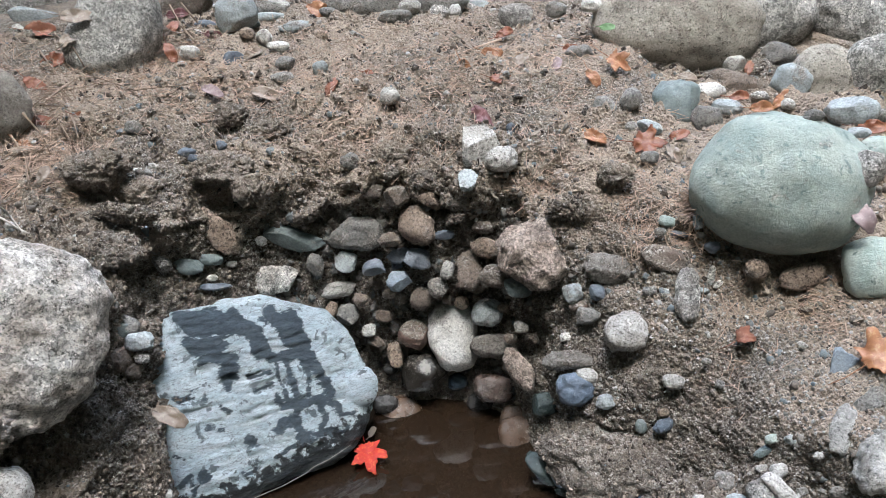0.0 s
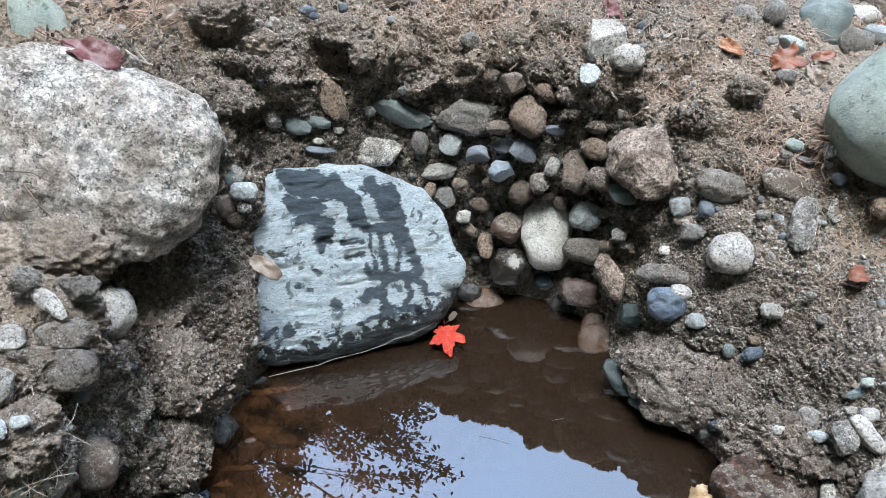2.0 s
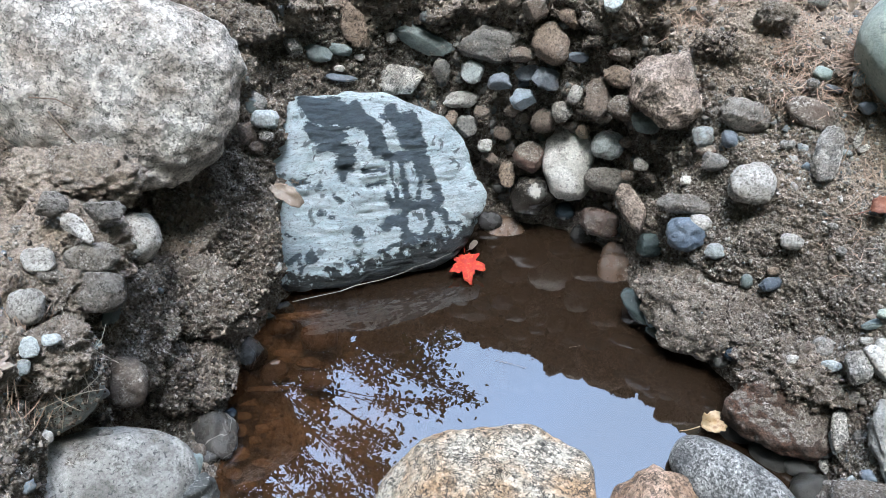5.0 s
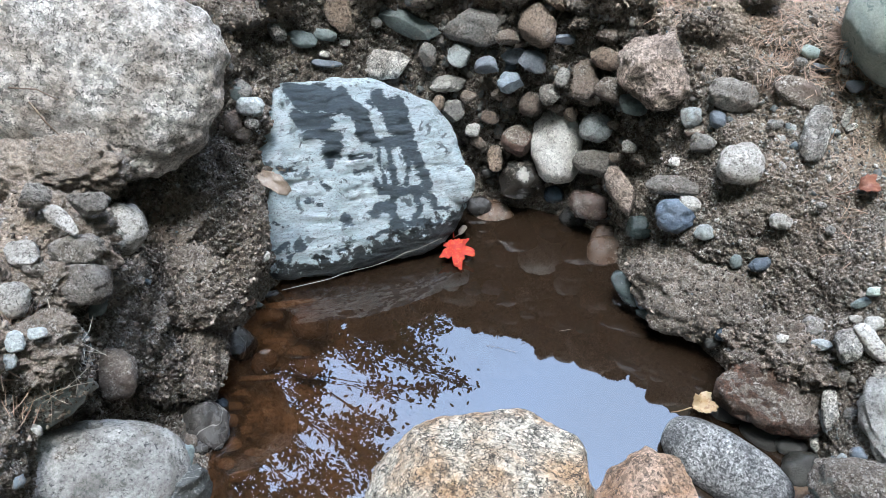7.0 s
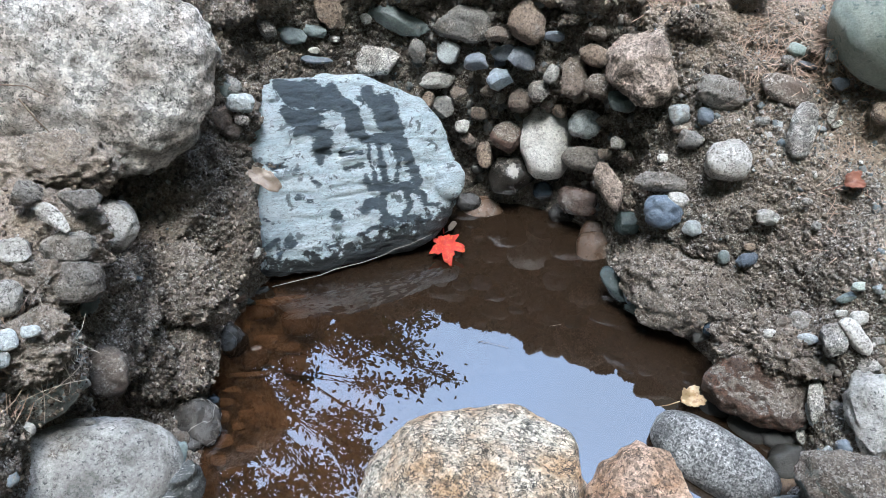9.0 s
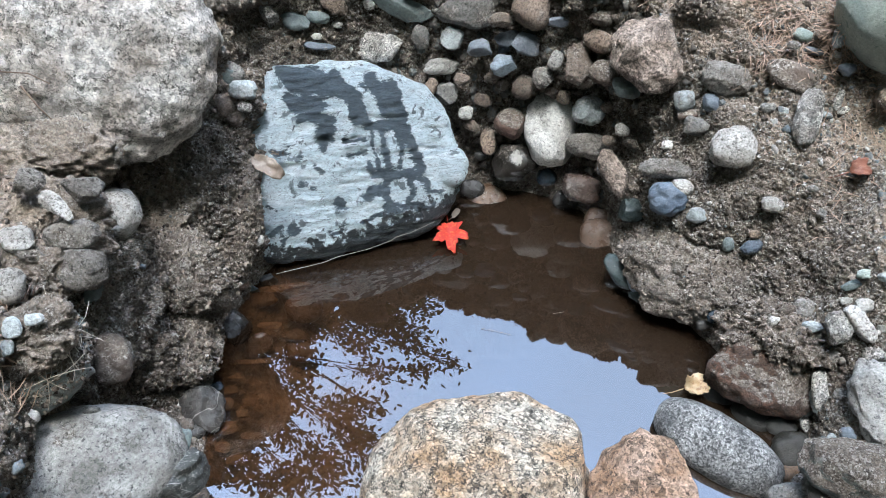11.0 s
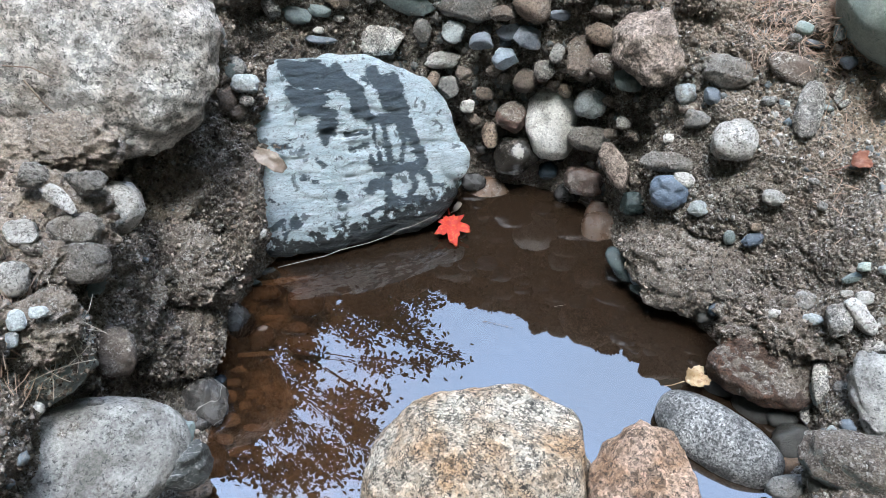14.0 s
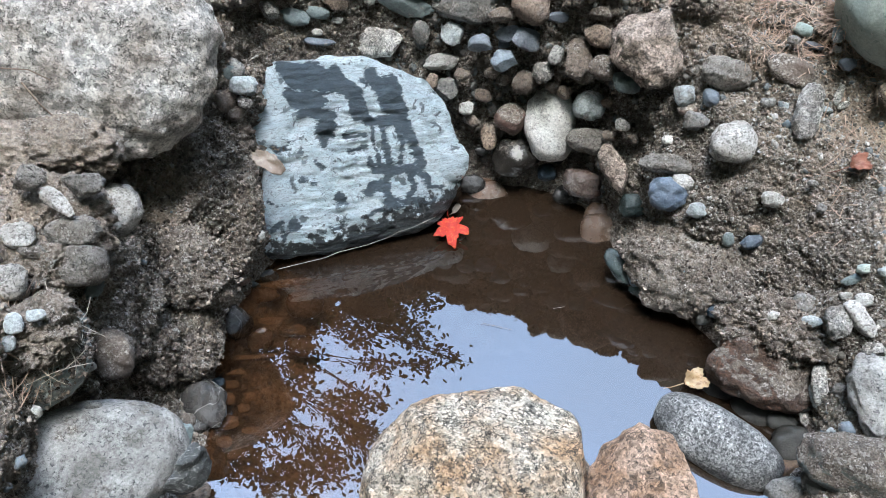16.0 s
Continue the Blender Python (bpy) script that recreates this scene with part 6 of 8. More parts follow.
stone("stone", "brown silted stone lying under the water", (-0.516, 0.979, -0.020), (0.058, 0.046, 0.028), (39, -11, 40), "wetbrown", 454, lump=0.12, fine=0.02, facets=0, group="stones under the water")
stone("stone", "flat brown silted stone under shallow water", (-0.510, 0.933, -0.012), (0.083, 0.020, 0.007), (14, 3, 17), "silt", 455, square=3, lump=0.12, fine=0.02, facets=3, group="stones under the water")
stone("stone", "flat brown silted stone under shallow water", (-0.513, 1.131, -0.012), (0.134, 0.020, 0.007), (18, 1, 21), "silt", 456, level=5, square=3, lump=0.12, fine=0.02, facets=3, group="stones under the water")
stone("stone", "flat brown silted stone under shallow water", (-0.533, 0.892, -0.012), (0.044, 0.013, 0.005), (13, 4, 14), "silt", 457, square=3, lump=0.12, fine=0.02, facets=3, group="stones under the water")
stone("stone", "flat brown silted stone under shallow water", (-0.538, 0.824, -0.012), (0.043, 0.028, 0.010), (11, 4, 14), "silt", 458, square=3, lump=0.12, fine=0.02, facets=3, group="stones under the water")
stone("stone", "flat brown silted stone under shallow water", (-0.516, 0.777, -0.012), (0.048, 0.027, 0.010), (10, 3, 14), "silt", 459, square=3, lump=0.12, fine=0.02, facets=3, group="stones under the water")
stone("stone", "flat brown silted stone under shallow water", (-0.533, 0.858, -0.012), (0.033, 0.022, 0.008), (12, 4, 14), "silt", 460, level=3, square=3, lump=0.12, fine=0.02, facets=3, group="stones under the water")
stone("stone", "flat brown silted stone under shallow water", (-0.493, 0.838, -0.012), (0.032, 0.017, 0.006), (11, 1, 23), "silt", 461, level=3, square=3, lump=0.12, fine=0.02, facets=3, group="stones under the water")
stone("stone", "flat brown silted stone under shallow water", (-0.454, 1.013, -0.012), (0.046, 0.023, 0.008), (15, 3, 13), "silt", 462, square=3, lump=0.12, fine=0.02, facets=3, group="stones under the water")
stone("stone", "flat brown silted stone under shallow water", (-0.506, 1.027, -0.012), (0.047, 0.016, 0.006), (16, 3, 14), "silt", 463, square=3, lump=0.12, fine=0.02, facets=3, group="stones under the water")
stone("stone", "flat brown silted stone under shallow water", (-0.452, 0.926, -0.012), (0.045, 0.018, 0.006), (13, 3, 13), "silt", 464, square=3, lump=0.12, fine=0.02, facets=3, group="stones under the water")
stone("stone", "flat brown silted stone under shallow water", (-0.495, 0.812, -0.012), (0.028, 0.017, 0.006), (10, 3, 13), "silt", 465, level=3, square=3, lump=0.12, fine=0.02, facets=3, group="stones under the water")
stone("stone", "flat brown silted stone under shallow water", (-0.459, 0.768, -0.012), (0.042, 0.019, 0.007), (9, 3, 13), "silt", 466, square=3, lump=0.12, fine=0.02, facets=3, group="stones under the water")
stone("stone", "flat brown silted stone under shallow water", (-0.507, 0.736, -0.012), (0.031, 0.023, 0.008), (8, 3, 13), "silt", 467, level=3, square=3, lump=0.12, fine=0.02, facets=3, group="stones under the water")
stone("stone", "flat brown silted stone under shallow water", (-0.465, 0.856, -0.012), (0.028, 0.015, 0.005), (11, 3, 13), "silt", 468, level=3, square=3, lump=0.12, fine=0.02, facets=3, group="stones under the water")
stone("stone", "flat brown silted stone under shallow water", (-0.475, 0.718, -0.012), (0.041, 0.022, 0.008), (7, 3, 13), "silt", 469, square=3, lump=0.12, fine=0.02, facets=3, group="stones under the water")
stone("stone", "flat brown silted stone under shallow water", (-0.415, 0.728, -0.012), (0.041, 0.018, 0.006), (7, 2, 12), "silt", 470, square=3, lump=0.12, fine=0.02, facets=3, group="stones under the water")
stone("stone", "flat brown silted stone under shallow water", (-0.439, 0.689, -0.012), (0.030, 0.018, 0.006), (6, 2, 12), "silt", 471, level=3, square=3, lump=0.12, fine=0.02, facets=3, group="stones under the water")
stone("stone", "flat brown silted stone under shallow water", (-0.419, 0.850, -0.012), (0.039, 0.017, 0.006), (10, 2, 12), "silt", 472, square=3, lump=0.12, fine=0.02, facets=3, group="stones under the water")

stone("cobble", "white speckled quartz cobble in the bank", (0.363, 1.306, 0.355), (0.088, 0.082, 0.069), (45, -1, 8), "quartz", 701, level=5, square=2.4, lump=0.16, fine=0.04, facets=0, group="cobbles set in the bank")
stone("cobble", "long pale grey stone set in the slope", (0.477, 1.318, 0.431), (0.048, 0.102, 0.041), (44, 8, -2), "granitec", 702, level=5, square=2.6, lump=0.16, fine=0.04, facets=1, group="cobbles set in the bank")
stone("cobble", "grey stone crusted with soil in the slope", (0.341, 1.419, 0.435), (0.096, 0.061, 0.052), (44, 7, 0), "mudp", 703, level=5, square=2.8, lump=0.16, fine=0.04, facets=1, group="cobbles set in the bank")
stone("cobble", "small dark blue slate pebble", (0.318, 1.387, 0.398), (0.031, 0.033, 0.026), (45, -1, 8), "blue", 704, level=4, square=2.4, lump=0.16, fine=0.04, facets=2, group="cobbles set in the bank")
stone("cobble", "greenish grey pebble crusted with soil", (0.271, 1.406, 0.383), (0.040, 0.042, 0.034), (44, -8, 16), "paleblue", 705, level=4, square=2.6, lump=0.16, fine=0.04, facets=1, group="cobbles set in the bank")
stone("cobble", "small pinkish grey stone in the soil", (0.282, 1.395, 0.360), (0.040, 0.022, 0.019), (45, -1, 8), "pink", 706, level=4, square=2.8, lump=0.16, fine=0.04, facets=1, group="cobbles set in the bank")
stone("cobble", "orange-brown stone caked with soil", (0.444, 1.388, 0.472), (0.088, 0.050, 0.043), (41, 21, -15), "tanmud", 707, level=5, square=2.4, lump=0.16, fine=0.04, facets=1, group="cobbles set in the bank")
stone("cobble", "flat dark slate pebble on the slope", (0.483, 1.422, 0.508), (0.040, 0.016, 0.013), (45, 1, 6), "slate", 708, level=4, square=2.6, lump=0.16, fine=0.04, facets=3, group="cobbles set in the bank")
stone("cobble", "pale green pebble among needles", (0.455, 1.433, 0.532), (0.031, 0.021, 0.018), (43, 13, -6), "green", 709, level=4, square=2.8, lump=0.16, fine=0.04, facets=0, group="cobbles set in the bank")
stone("cobble", "pale upright pebble by the green boulder", (0.511, 1.412, 0.550), (0.022, 0.047, 0.019), (44, 11, -5), "paleblue", 710, level=5, square=2.4, lump=0.16, fine=0.04, facets=1, group="cobbles set in the bank")
stone("cobble", "pinkish tan pebble on needles", (0.486, 1.425, 0.540), (0.027, 0.021, 0.018), (45, -1, 8), "tan", 711, level=4, square=2.6, lump=0.16, fine=0.04, facets=2, group="cobbles set in the bank")
stone("cobble", "thin pale sliver of stone", (0.533, 1.355, 0.453), (0.014, 0.040, 0.011), (43, 15, -9), "palegrey", 712, level=4, square=2.8, lump=0.16, fine=0.04, facets=1, group="cobbles set in the bank")
stone("cobble", "small pale flat pebble", (0.543, 1.342, 0.439), (0.025, 0.012, 0.011), (41, -19, 27), "palegrey", 713, level=3, square=2.4, lump=0.16, fine=0.04, facets=1, group="cobbles set in the bank")
stone("cobble", "small blue-grey flat pebble", (0.509, 1.332, 0.433), (0.029, 0.011, 0.010), (45, 6, 1), "paleblue", 714, level=4, square=2.6, lump=0.16, fine=0.04, facets=1, group="cobbles set in the bank")
stone("cobble", "flat grey stone half buried in soil", (0.262, 1.334, 0.269), (0.118, 0.039, 0.033), (45, 1, 6), "mudp", 715, level=5, square=2.8, lump=0.16, fine=0.04, facets=1, group="cobbles set in the bank")
stone("cobble", "pale stone against the blue cobble", (0.292, 1.297, 0.255), (0.049, 0.029, 0.025), (43, 13, -6), "white", 716, level=5, square=2.4, lump=0.16, fine=0.04, facets=2, group="cobbles set in the bank")
stone("cobble", "small white pebble in the soil", (0.256, 1.374, 0.296), (0.023, 0.019, 0.017), (45, -1, 8), "quartz", 717, level=3, square=2.6, lump=0.16, fine=0.04, facets=1, group="cobbles set in the bank")
stone("cobble", "small pale pebble in the soil", (0.173, 1.467, 0.256), (0.032, 0.027, 0.023), (45, -1, 8), "quartz", 718, level=4, square=2.8, lump=0.16, fine=0.04, facets=2, group="cobbles set in the bank")
stone("cobble", "pale blue split slate in the bank", (-0.092, 1.563, 0.325), (0.065, 0.045, 0.038), (44, 7, 0), "slatepale", 719, level=5, square=2.4, lump=0.16, fine=0.04, facets=5, group="cobbles set in the bank")
stone("cobble", "blue-grey split slate in the bank", (-0.153, 1.576, 0.350), (0.050, 0.045, 0.038), (45, -1, 8), "slate", 720, level=4, square=2.6, lump=0.16, fine=0.04, facets=6, group="cobbles set in the bank")
stone("cobble", "blue-grey split slate in the bank", (-0.056, 1.577, 0.374), (0.071, 0.051, 0.044), (44, 9, -2), "slate", 721, level=5, square=2.8, lump=0.16, fine=0.04, facets=6, group="cobbles set in the bank")
stone("cobble", "small grey rounded pebble in the bank", (0.013, 1.548, 0.360), (0.027, 0.041, 0.023), (42, 16, -10), "grey", 722, level=4, square=2.4, lump=0.16, fine=0.04, facets=0, group="cobbles set in the bank")
stone("cobble", "rounded pale grey cobble in the bank", (-0.009, 1.542, 0.316), (0.044, 0.049, 0.038), (44, -8, 16), "granitec", 723, level=4, square=2.6, lump=0.16, fine=0.04, facets=1, group="cobbles set in the bank")
stone("cobble", "dark brown cobble in the bank", (0.060, 1.549, 0.362), (0.056, 0.085, 0.047), (45, 4, 3), "brown", 724, level=5, square=2.8, lump=0.16, fine=0.04, facets=1, group="cobbles set in the bank")
stone("cobble", "tan granite cobble in the bank", (0.097, 1.552, 0.410), (0.064, 0.043, 0.036), (43, 13, -6), "tan", 725, level=5, square=2.4, lump=0.16, fine=0.04, facets=1, group="cobbles set in the bank")
stone("cobble", "mottled blue-white cobble in the bank", (0.105, 1.535, 0.253), (0.068, 0.063, 0.053), (45, 6, 1), "paleblue", 726, level=5, square=2.6, lump=0.16, fine=0.04, facets=2, group="cobbles set in the bank")
stone("cobble", "grey-green cobble under the tan stone", (0.166, 1.485, 0.349), (0.061, 0.042, 0.036), (45, 4, 3), "greendk", 727, level=5, square=2.8, lump=0.16, fine=0.04, facets=1, group="cobbles set in the bank")
stone("cobble", "grey cobble half covered with soil", (0.112, 1.508, 0.175), (0.089, 0.059, 0.050), (45, 1, 6), "mudp", 728, level=5, square=2.4, lump=0.16, fine=0.04, facets=1, group="cobbles set in the bank")
stone("cobble", "pinkish brown cobble in the bank", (-0.069, 1.547, 0.188), (0.068, 0.065, 0.055), (41, 19, -14), "pink", 729, level=5, square=2.6, lump=0.16, fine=0.04, facets=1, group="cobbles set in the bank")
stone("cobble", "small tan pebble in the bank", (-0.116, 1.545, 0.126), (0.035, 0.059, 0.029), (45, -5, 12), "tan", 730, level=5, square=2.8, lump=0.16, fine=0.04, facets=0, group="cobbles set in the bank")
stone("cobble", "reddish brown cobble in the bank", (-0.047, 1.560, 0.275), (0.053, 0.051, 0.043), (42, 16, -10), "brown", 731, level=5, square=2.4, lump=0.16, fine=0.04, facets=1, group="cobbles set in the bank")
stone("cobble", "small white pebble in the bank", (-0.173, 1.541, 0.205), (0.034, 0.029, 0.024), (45, -1, 8), "white", 732, level=4, square=2.6, lump=0.16, fine=0.04, facets=1, group="cobbles set in the bank")
stone("cobble", "small pale tan pebble in the bank", (0.044, 1.565, 0.258), (0.033, 0.028, 0.024), (43, 13, -6), "tan", 733, level=4, square=2.8, lump=0.16, fine=0.04, facets=1, group="cobbles set in the bank")
stone("cobble", "wet blue-black pebble at the waterline", (0.030, 1.519, 0.061), (0.046, 0.040, 0.034), (45, -1, 8), "bluewet", 734, level=4, square=2.4, lump=0.16, fine=0.04, facets=0, group="cobbles set in the bank")
stone("cobble", "rosy granite stone standing in the bank", (0.171, 1.417, 0.174), (0.052, 0.103, 0.044), (39, -24, 34), "rosegrey", 735, level=5, square=2.6, lump=0.16, fine=0.04, facets=2, group="cobbles set in the bank")
stone("cobble", "wet reddish brown stone at the waterline", (0.113, 1.477, 0.073), (0.097, 0.068, 0.058), (44, 7, 0), "pinkwet", 736, level=5, square=2.8, lump=0.16, fine=0.04, facets=1, group="cobbles set in the bank")
stone("cobble", "wet blue-black stone with a pale patch", (0.219, 1.379, 0.109), (0.065, 0.055, 0.046), (45, -1, 8), "wetgreen", 737, level=5, square=2.4, lump=0.16, fine=0.04, facets=2, group="cobbles set in the bank")
stone("cobble", "smooth slate-blue cobble in the soil", (0.268, 1.287, 0.229), (0.070, 0.061, 0.052), (44, 9, -2), "bluedry", 738, level=5, square=2.6, lump=0.16, fine=0.04, facets=0, group="cobbles set in the bank")
stone("cobble", "small flat slate-blue pebble", (0.267, 1.292, 0.130), (0.047, 0.031, 0.026), (43, -14, 21), "bluedry", 739, level=4, square=2.8, lump=0.16, fine=0.04, facets=2, group="cobbles set in the bank")
stone("cobble", "pale blue-grey pebble in the soil", (0.322, 1.249, 0.227), (0.036, 0.031, 0.026), (45, 6, 1), "paleblue", 740, level=4, square=2.4, lump=0.16, fine=0.04, facets=0, group="cobbles set in the bank")
stone("cobble", "small grey-green pebble in the soil", (0.386, 1.211, 0.194), (0.024, 0.027, 0.021), (45, -1, 8), "greendk", 741, level=3, square=2.6, lump=0.16, fine=0.04, facets=0, group="cobbles set in the bank")
stone("cobble", "dark blue-violet flat pebble", (0.431, 1.198, 0.207), (0.048, 0.026, 0.022), (44, -8, 16), "bluedry", 742, level=5, square=2.8, lump=0.16, fine=0.04, facets=2, group="cobbles set in the bank")
stone("cobble", "small tan pebble in the soil", (0.427, 1.209, 0.229), (0.022, 0.016, 0.014), (45, -1, 8), "tan", 743, level=3, square=2.4, lump=0.16, fine=0.04, facets=0, group="cobbles set in the bank")
stone("cobble", "small white crumbly stone", (0.443, 1.226, 0.295), (0.038, 0.030, 0.025), (45, 6, 1), "white", 744, level=4, square=2.6, lump=0.16, fine=0.04, facets=2, group="cobbles set in the bank")
stone("cobble", "small blue-green pebble in the grit", (0.571, 1.057, 0.303), (0.025, 0.016, 0.014), (45, -1, 8), "green", 745, level=4, square=2.8, lump=0.16, fine=0.04, facets=0, group="cobbles set in the bank")
stone("cobble", "flat dark green pebble on the slope", (0.561, 1.056, 0.275), (0.043, 0.017, 0.014), (43, -14, 21), "greendk", 746, level=5, square=2.4, lump=0.16, fine=0.04, facets=1, group="cobbles set in the bank")
stone("cobble", "smooth pale long pebble on the slope", (0.570, 0.991, 0.249), (0.033, 0.069, 0.028), (39, -24, 34), "quartz", 747, level=5, square=2.6, lump=0.16, fine=0.04, facets=0, group="cobbles set in the bank")
stone("cobble", "white pebble on the slope", (0.575, 1.016, 0.268), (0.027, 0.023, 0.020), (45, -1, 8), "white", 748, level=4, square=2.8, lump=0.16, fine=0.04, facets=0, group="cobbles set in the bank")
stone("cobble", "pale granite cobble crusted with grit", (0.541, 0.992, 0.232), (0.045, 0.060, 0.038), (44, -8, 16), "granitec", 749, level=5, square=2.4, lump=0.16, fine=0.04, facets=1, group="cobbles set in the bank")
stone("cobble", "grey cobble half buried in grit", (0.508, 1.062, 0.194), (0.037, 0.035, 0.030), (45, -1, 8), "grey", 750, level=4, square=2.6, lump=0.16, fine=0.04, facets=0, group="cobbles set in the bank")
stone("stone", "rusty brown stone under the clear shallow water", (-0.109, 1.488, -0.030), (0.127, 0.116, 0.070), (45, -1, 8), "wetbrown", 761, level=4, square=2.6, lump=0.12, fine=0.03, facets=1, group="stones under the water")
stone("stone", "rusty brown stone under the clear shallow water", (-0.009, 1.536, -0.025), (0.117, 0.067, 0.040), (45, 4, 3), "tanwet", 762, level=4, square=2.6, lump=0.12, fine=0.03, facets=1, group="stones under the water")
stone("stone", "wet brown stone half in the pool", (0.169, 1.394, -0.010), (0.100, 0.110, 0.060), (44, -8, 16), "wetbrown", 763, level=4, square=2.6, lump=0.12, fine=0.03, facets=1, group="stones under the water")
stone("stone", "wide tan stone lying under the water", (0.219, 1.214, -0.050), (0.159, 0.107, 0.064), (44, 7, 0), "tanwet", 764, level=4, square=2.6, lump=0.12, fine=0.03, facets=1, group="stones under the water")
stone("stone", "dark wet stone at the waterline", (-0.143, 1.495, 0.020), (0.063, 0.046, 0.028), (45, -1, 8), "wetdark", 765, level=4, square=2.6, lump=0.12, fine=0.03, facets=1, group="stones under the water")
stone("stone", "dark wet stone at the waterline", (0.083, 1.499, 0.015), (0.060, 0.049, 0.029), (45, -1, 8), "wetdark", 766, level=4, square=2.6, lump=0.12, fine=0.03, facets=1, group="stones under the water")
stone("cobble", "grey flat pebble wedged behind the slab", (-0.622, 1.323, 0.395), (0.054, 0.036, 0.029), (58, 14, -9), "grey", 771, level=5, square=2.4, lump=0.12, fine=0.03, facets=0, group="cobbles set in the bank")
stone("cobble", "pale green-white pebble wedged beside the slab", (-0.591, 1.291, 0.381), (0.057, 0.035, 0.029), (59, -5, 3), "paleblue", 772, level=5, square=2.4, lump=0.12, fine=0.03, facets=0, group="cobbles set in the bank")
stone("cobble", "tan block of stone beside the boulder", (-0.631, 1.286, 0.353), (0.047, 0.051, 0.038), (57, 19, -11), "tan", 773, level=5, square=3.0, lump=0.16, fine=0.04, facets=4, group="cobbles set in the bank")
stone("cobble", "small pale pebble beside the slab", (-0.586, 1.273, 0.351), (0.031, 0.019, 0.015), (59, 2, -1), "granitec", 774, level=5, square=2.4, lump=0.12, fine=0.03, facets=0, group="cobbles set in the bank")
stone("cobble", "tan rounded pebble on the slope", (0.605, 1.321, 0.486), (0.043, 0.039, 0.028), (59, 2, -1), "tan", 775, level=5, square=2.4, lump=0.12, fine=0.03, facets=0, group="cobbles set in the bank")
stone("cobble", "orange-tan stone half buried in the slope", (0.691, 1.312, 0.470), (0.082, 0.050, 0.037), (58, -16, 10), "tan", 776, level=5, square=2.4, lump=0.12, fine=0.03, facets=0, group="cobbles set in the bank")
stone("soil_lump", "crumbly clod of soil under the bank rim", (-0.469, 1.595, 0.601), (0.132, 0.072, 0.072), (59, 7, -4), "paleclod", 778, level=6, square=2.4, lump=0.25, fine=0.12, facets=0, group="soil lumps under the boulder", category="soil lump")
stone("soil_lump", "crumbly clod of soil under the bank rim", (-0.703, 1.532, 0.639), (0.127, 0.069, 0.069), (59, -4, 2), "paleclod", 779, level=6, square=2.4, lump=0.25, fine=0.12, facets=0, group="soil lumps under the boulder", category="soil lump")


# ---- the banded slab at the pool ----
def stroke(p, width, *points):
    """How far inside a brushed band of that half-width each point (u, v) lies."""
    best = np.full(len(p), 9.0)
    for a, b in zip(points[:-1], points[1:]):
        a, b = np.array(a), np.array(b)
        k = np.clip(((p - a) @ (b - a)) / ((b - a) @ (b - a)), 0, 1)
        best = np.minimum(best, np.linalg.norm(p - a - k[:, None] * (b - a), axis=1))
    return width - best


def slab_material():
    m, nt, b = nodes_of("banded_stone")
    tc = nt.nodes.new("ShaderNodeTexCoord")
    stretch = nt.nodes.new("ShaderNodeMapping")
    stretch.inputs["Scale"].default_value = (1.0, 3.6, 2.0)
    stretch.inputs["Rotation"].default_value = (0, 0, radians(6))
    nt.links.new(tc.outputs["Object"], stretch.inputs[0])
    vec, raw = stretch.outputs[0], tc.outputs["Object"]
    att = nt.nodes.new("ShaderNodeAttribute")
    att.attribute_name = "band"
    edge = calc(nt, "ADD", att.outputs["Fac"], calc(nt, "MULTIPLY", calc(nt, "SUBTRACT", noise_tex(nt, vec, 42.0, 8, 0.75), 0.5), 1.9))
    pale = mix(nt, ramp(nt, noise_tex(nt, vec, 16.0, 6, 0.7), (0.35, 0.0), (0.65, 1.0)), (0.58, 0.69, 0.73), (0.78, 0.85, 0.88))
    pale = mix(nt, 1.0, pale, ramp(nt, noise_tex(nt, vec, 60.0, 6, 0.75, 0.6), (0.3, 0.6), (0.44, 1.0), (0.7, 1.15)), "MULTIPLY")
    dark = mix(nt, noise_tex(nt, vec, 30.0, 6, 0.7), (0.042, 0.06, 0.078), (0.12, 0.155, 0.185))
    crack = ramp(nt, noise_tex(nt, vec, 26.0, 5, 0.65, 1.2), (0.485, 0.0), (0.5, 0.85), (0.512, 0.0))
    hair = ramp(nt, noise_tex(nt, vec, 62.0, 4, 0.6, 0.8), (0.48, 0.0), (0.5, 0.5), (0.52, 0.0))
    body = mix(nt, ramp(nt, edge, (0.4, 0.0), (0.58, 1.0)), pale, dark)
    blot = ramp(nt, noise_tex(nt, raw, 34.0, 4, 0.6, 0.4), (0.6, 0.0), (0.64, 0.8))
    body = mix(nt, blot, body, (0.1, 0.125, 0.14))
    body = mix(nt, hair, body, (0.17, 0.2, 0.215))
    body = mix(nt, crack, body, (0.05, 0.06, 0.065))
    att2 = nt.nodes.new("ShaderNodeAttribute")
    att2.attribute_name = "wet"
    wet = calc(nt, "ADD", att2.outputs["Fac"], calc(nt, "MULTIPLY", calc(nt, "SUBTRACT", noise_tex(nt, raw, 38.0, 5, 0.7), 0.5), 2.2))
    body = mix(nt, ramp(nt, wet, (0.45, 0.0), (0.6, 0.95)), body, (0.008, 0.009, 0.009))
    nt.links.new(body, b.inputs["Base Color"])
    nt.links.new(ramp(nt, wet, (0.4, 0.65), (0.6, 0.38)), b.inputs["Roughness"])
    h = calc(nt, "ADD", noise_tex(nt, vec, 48.0, 8, 0.75, 0.5), calc(nt, "MULTIPLY", calc(nt, "ADD", crack, hair), -0.5))
    bump(nt, b, h, 1.0, 0.014)
    return m


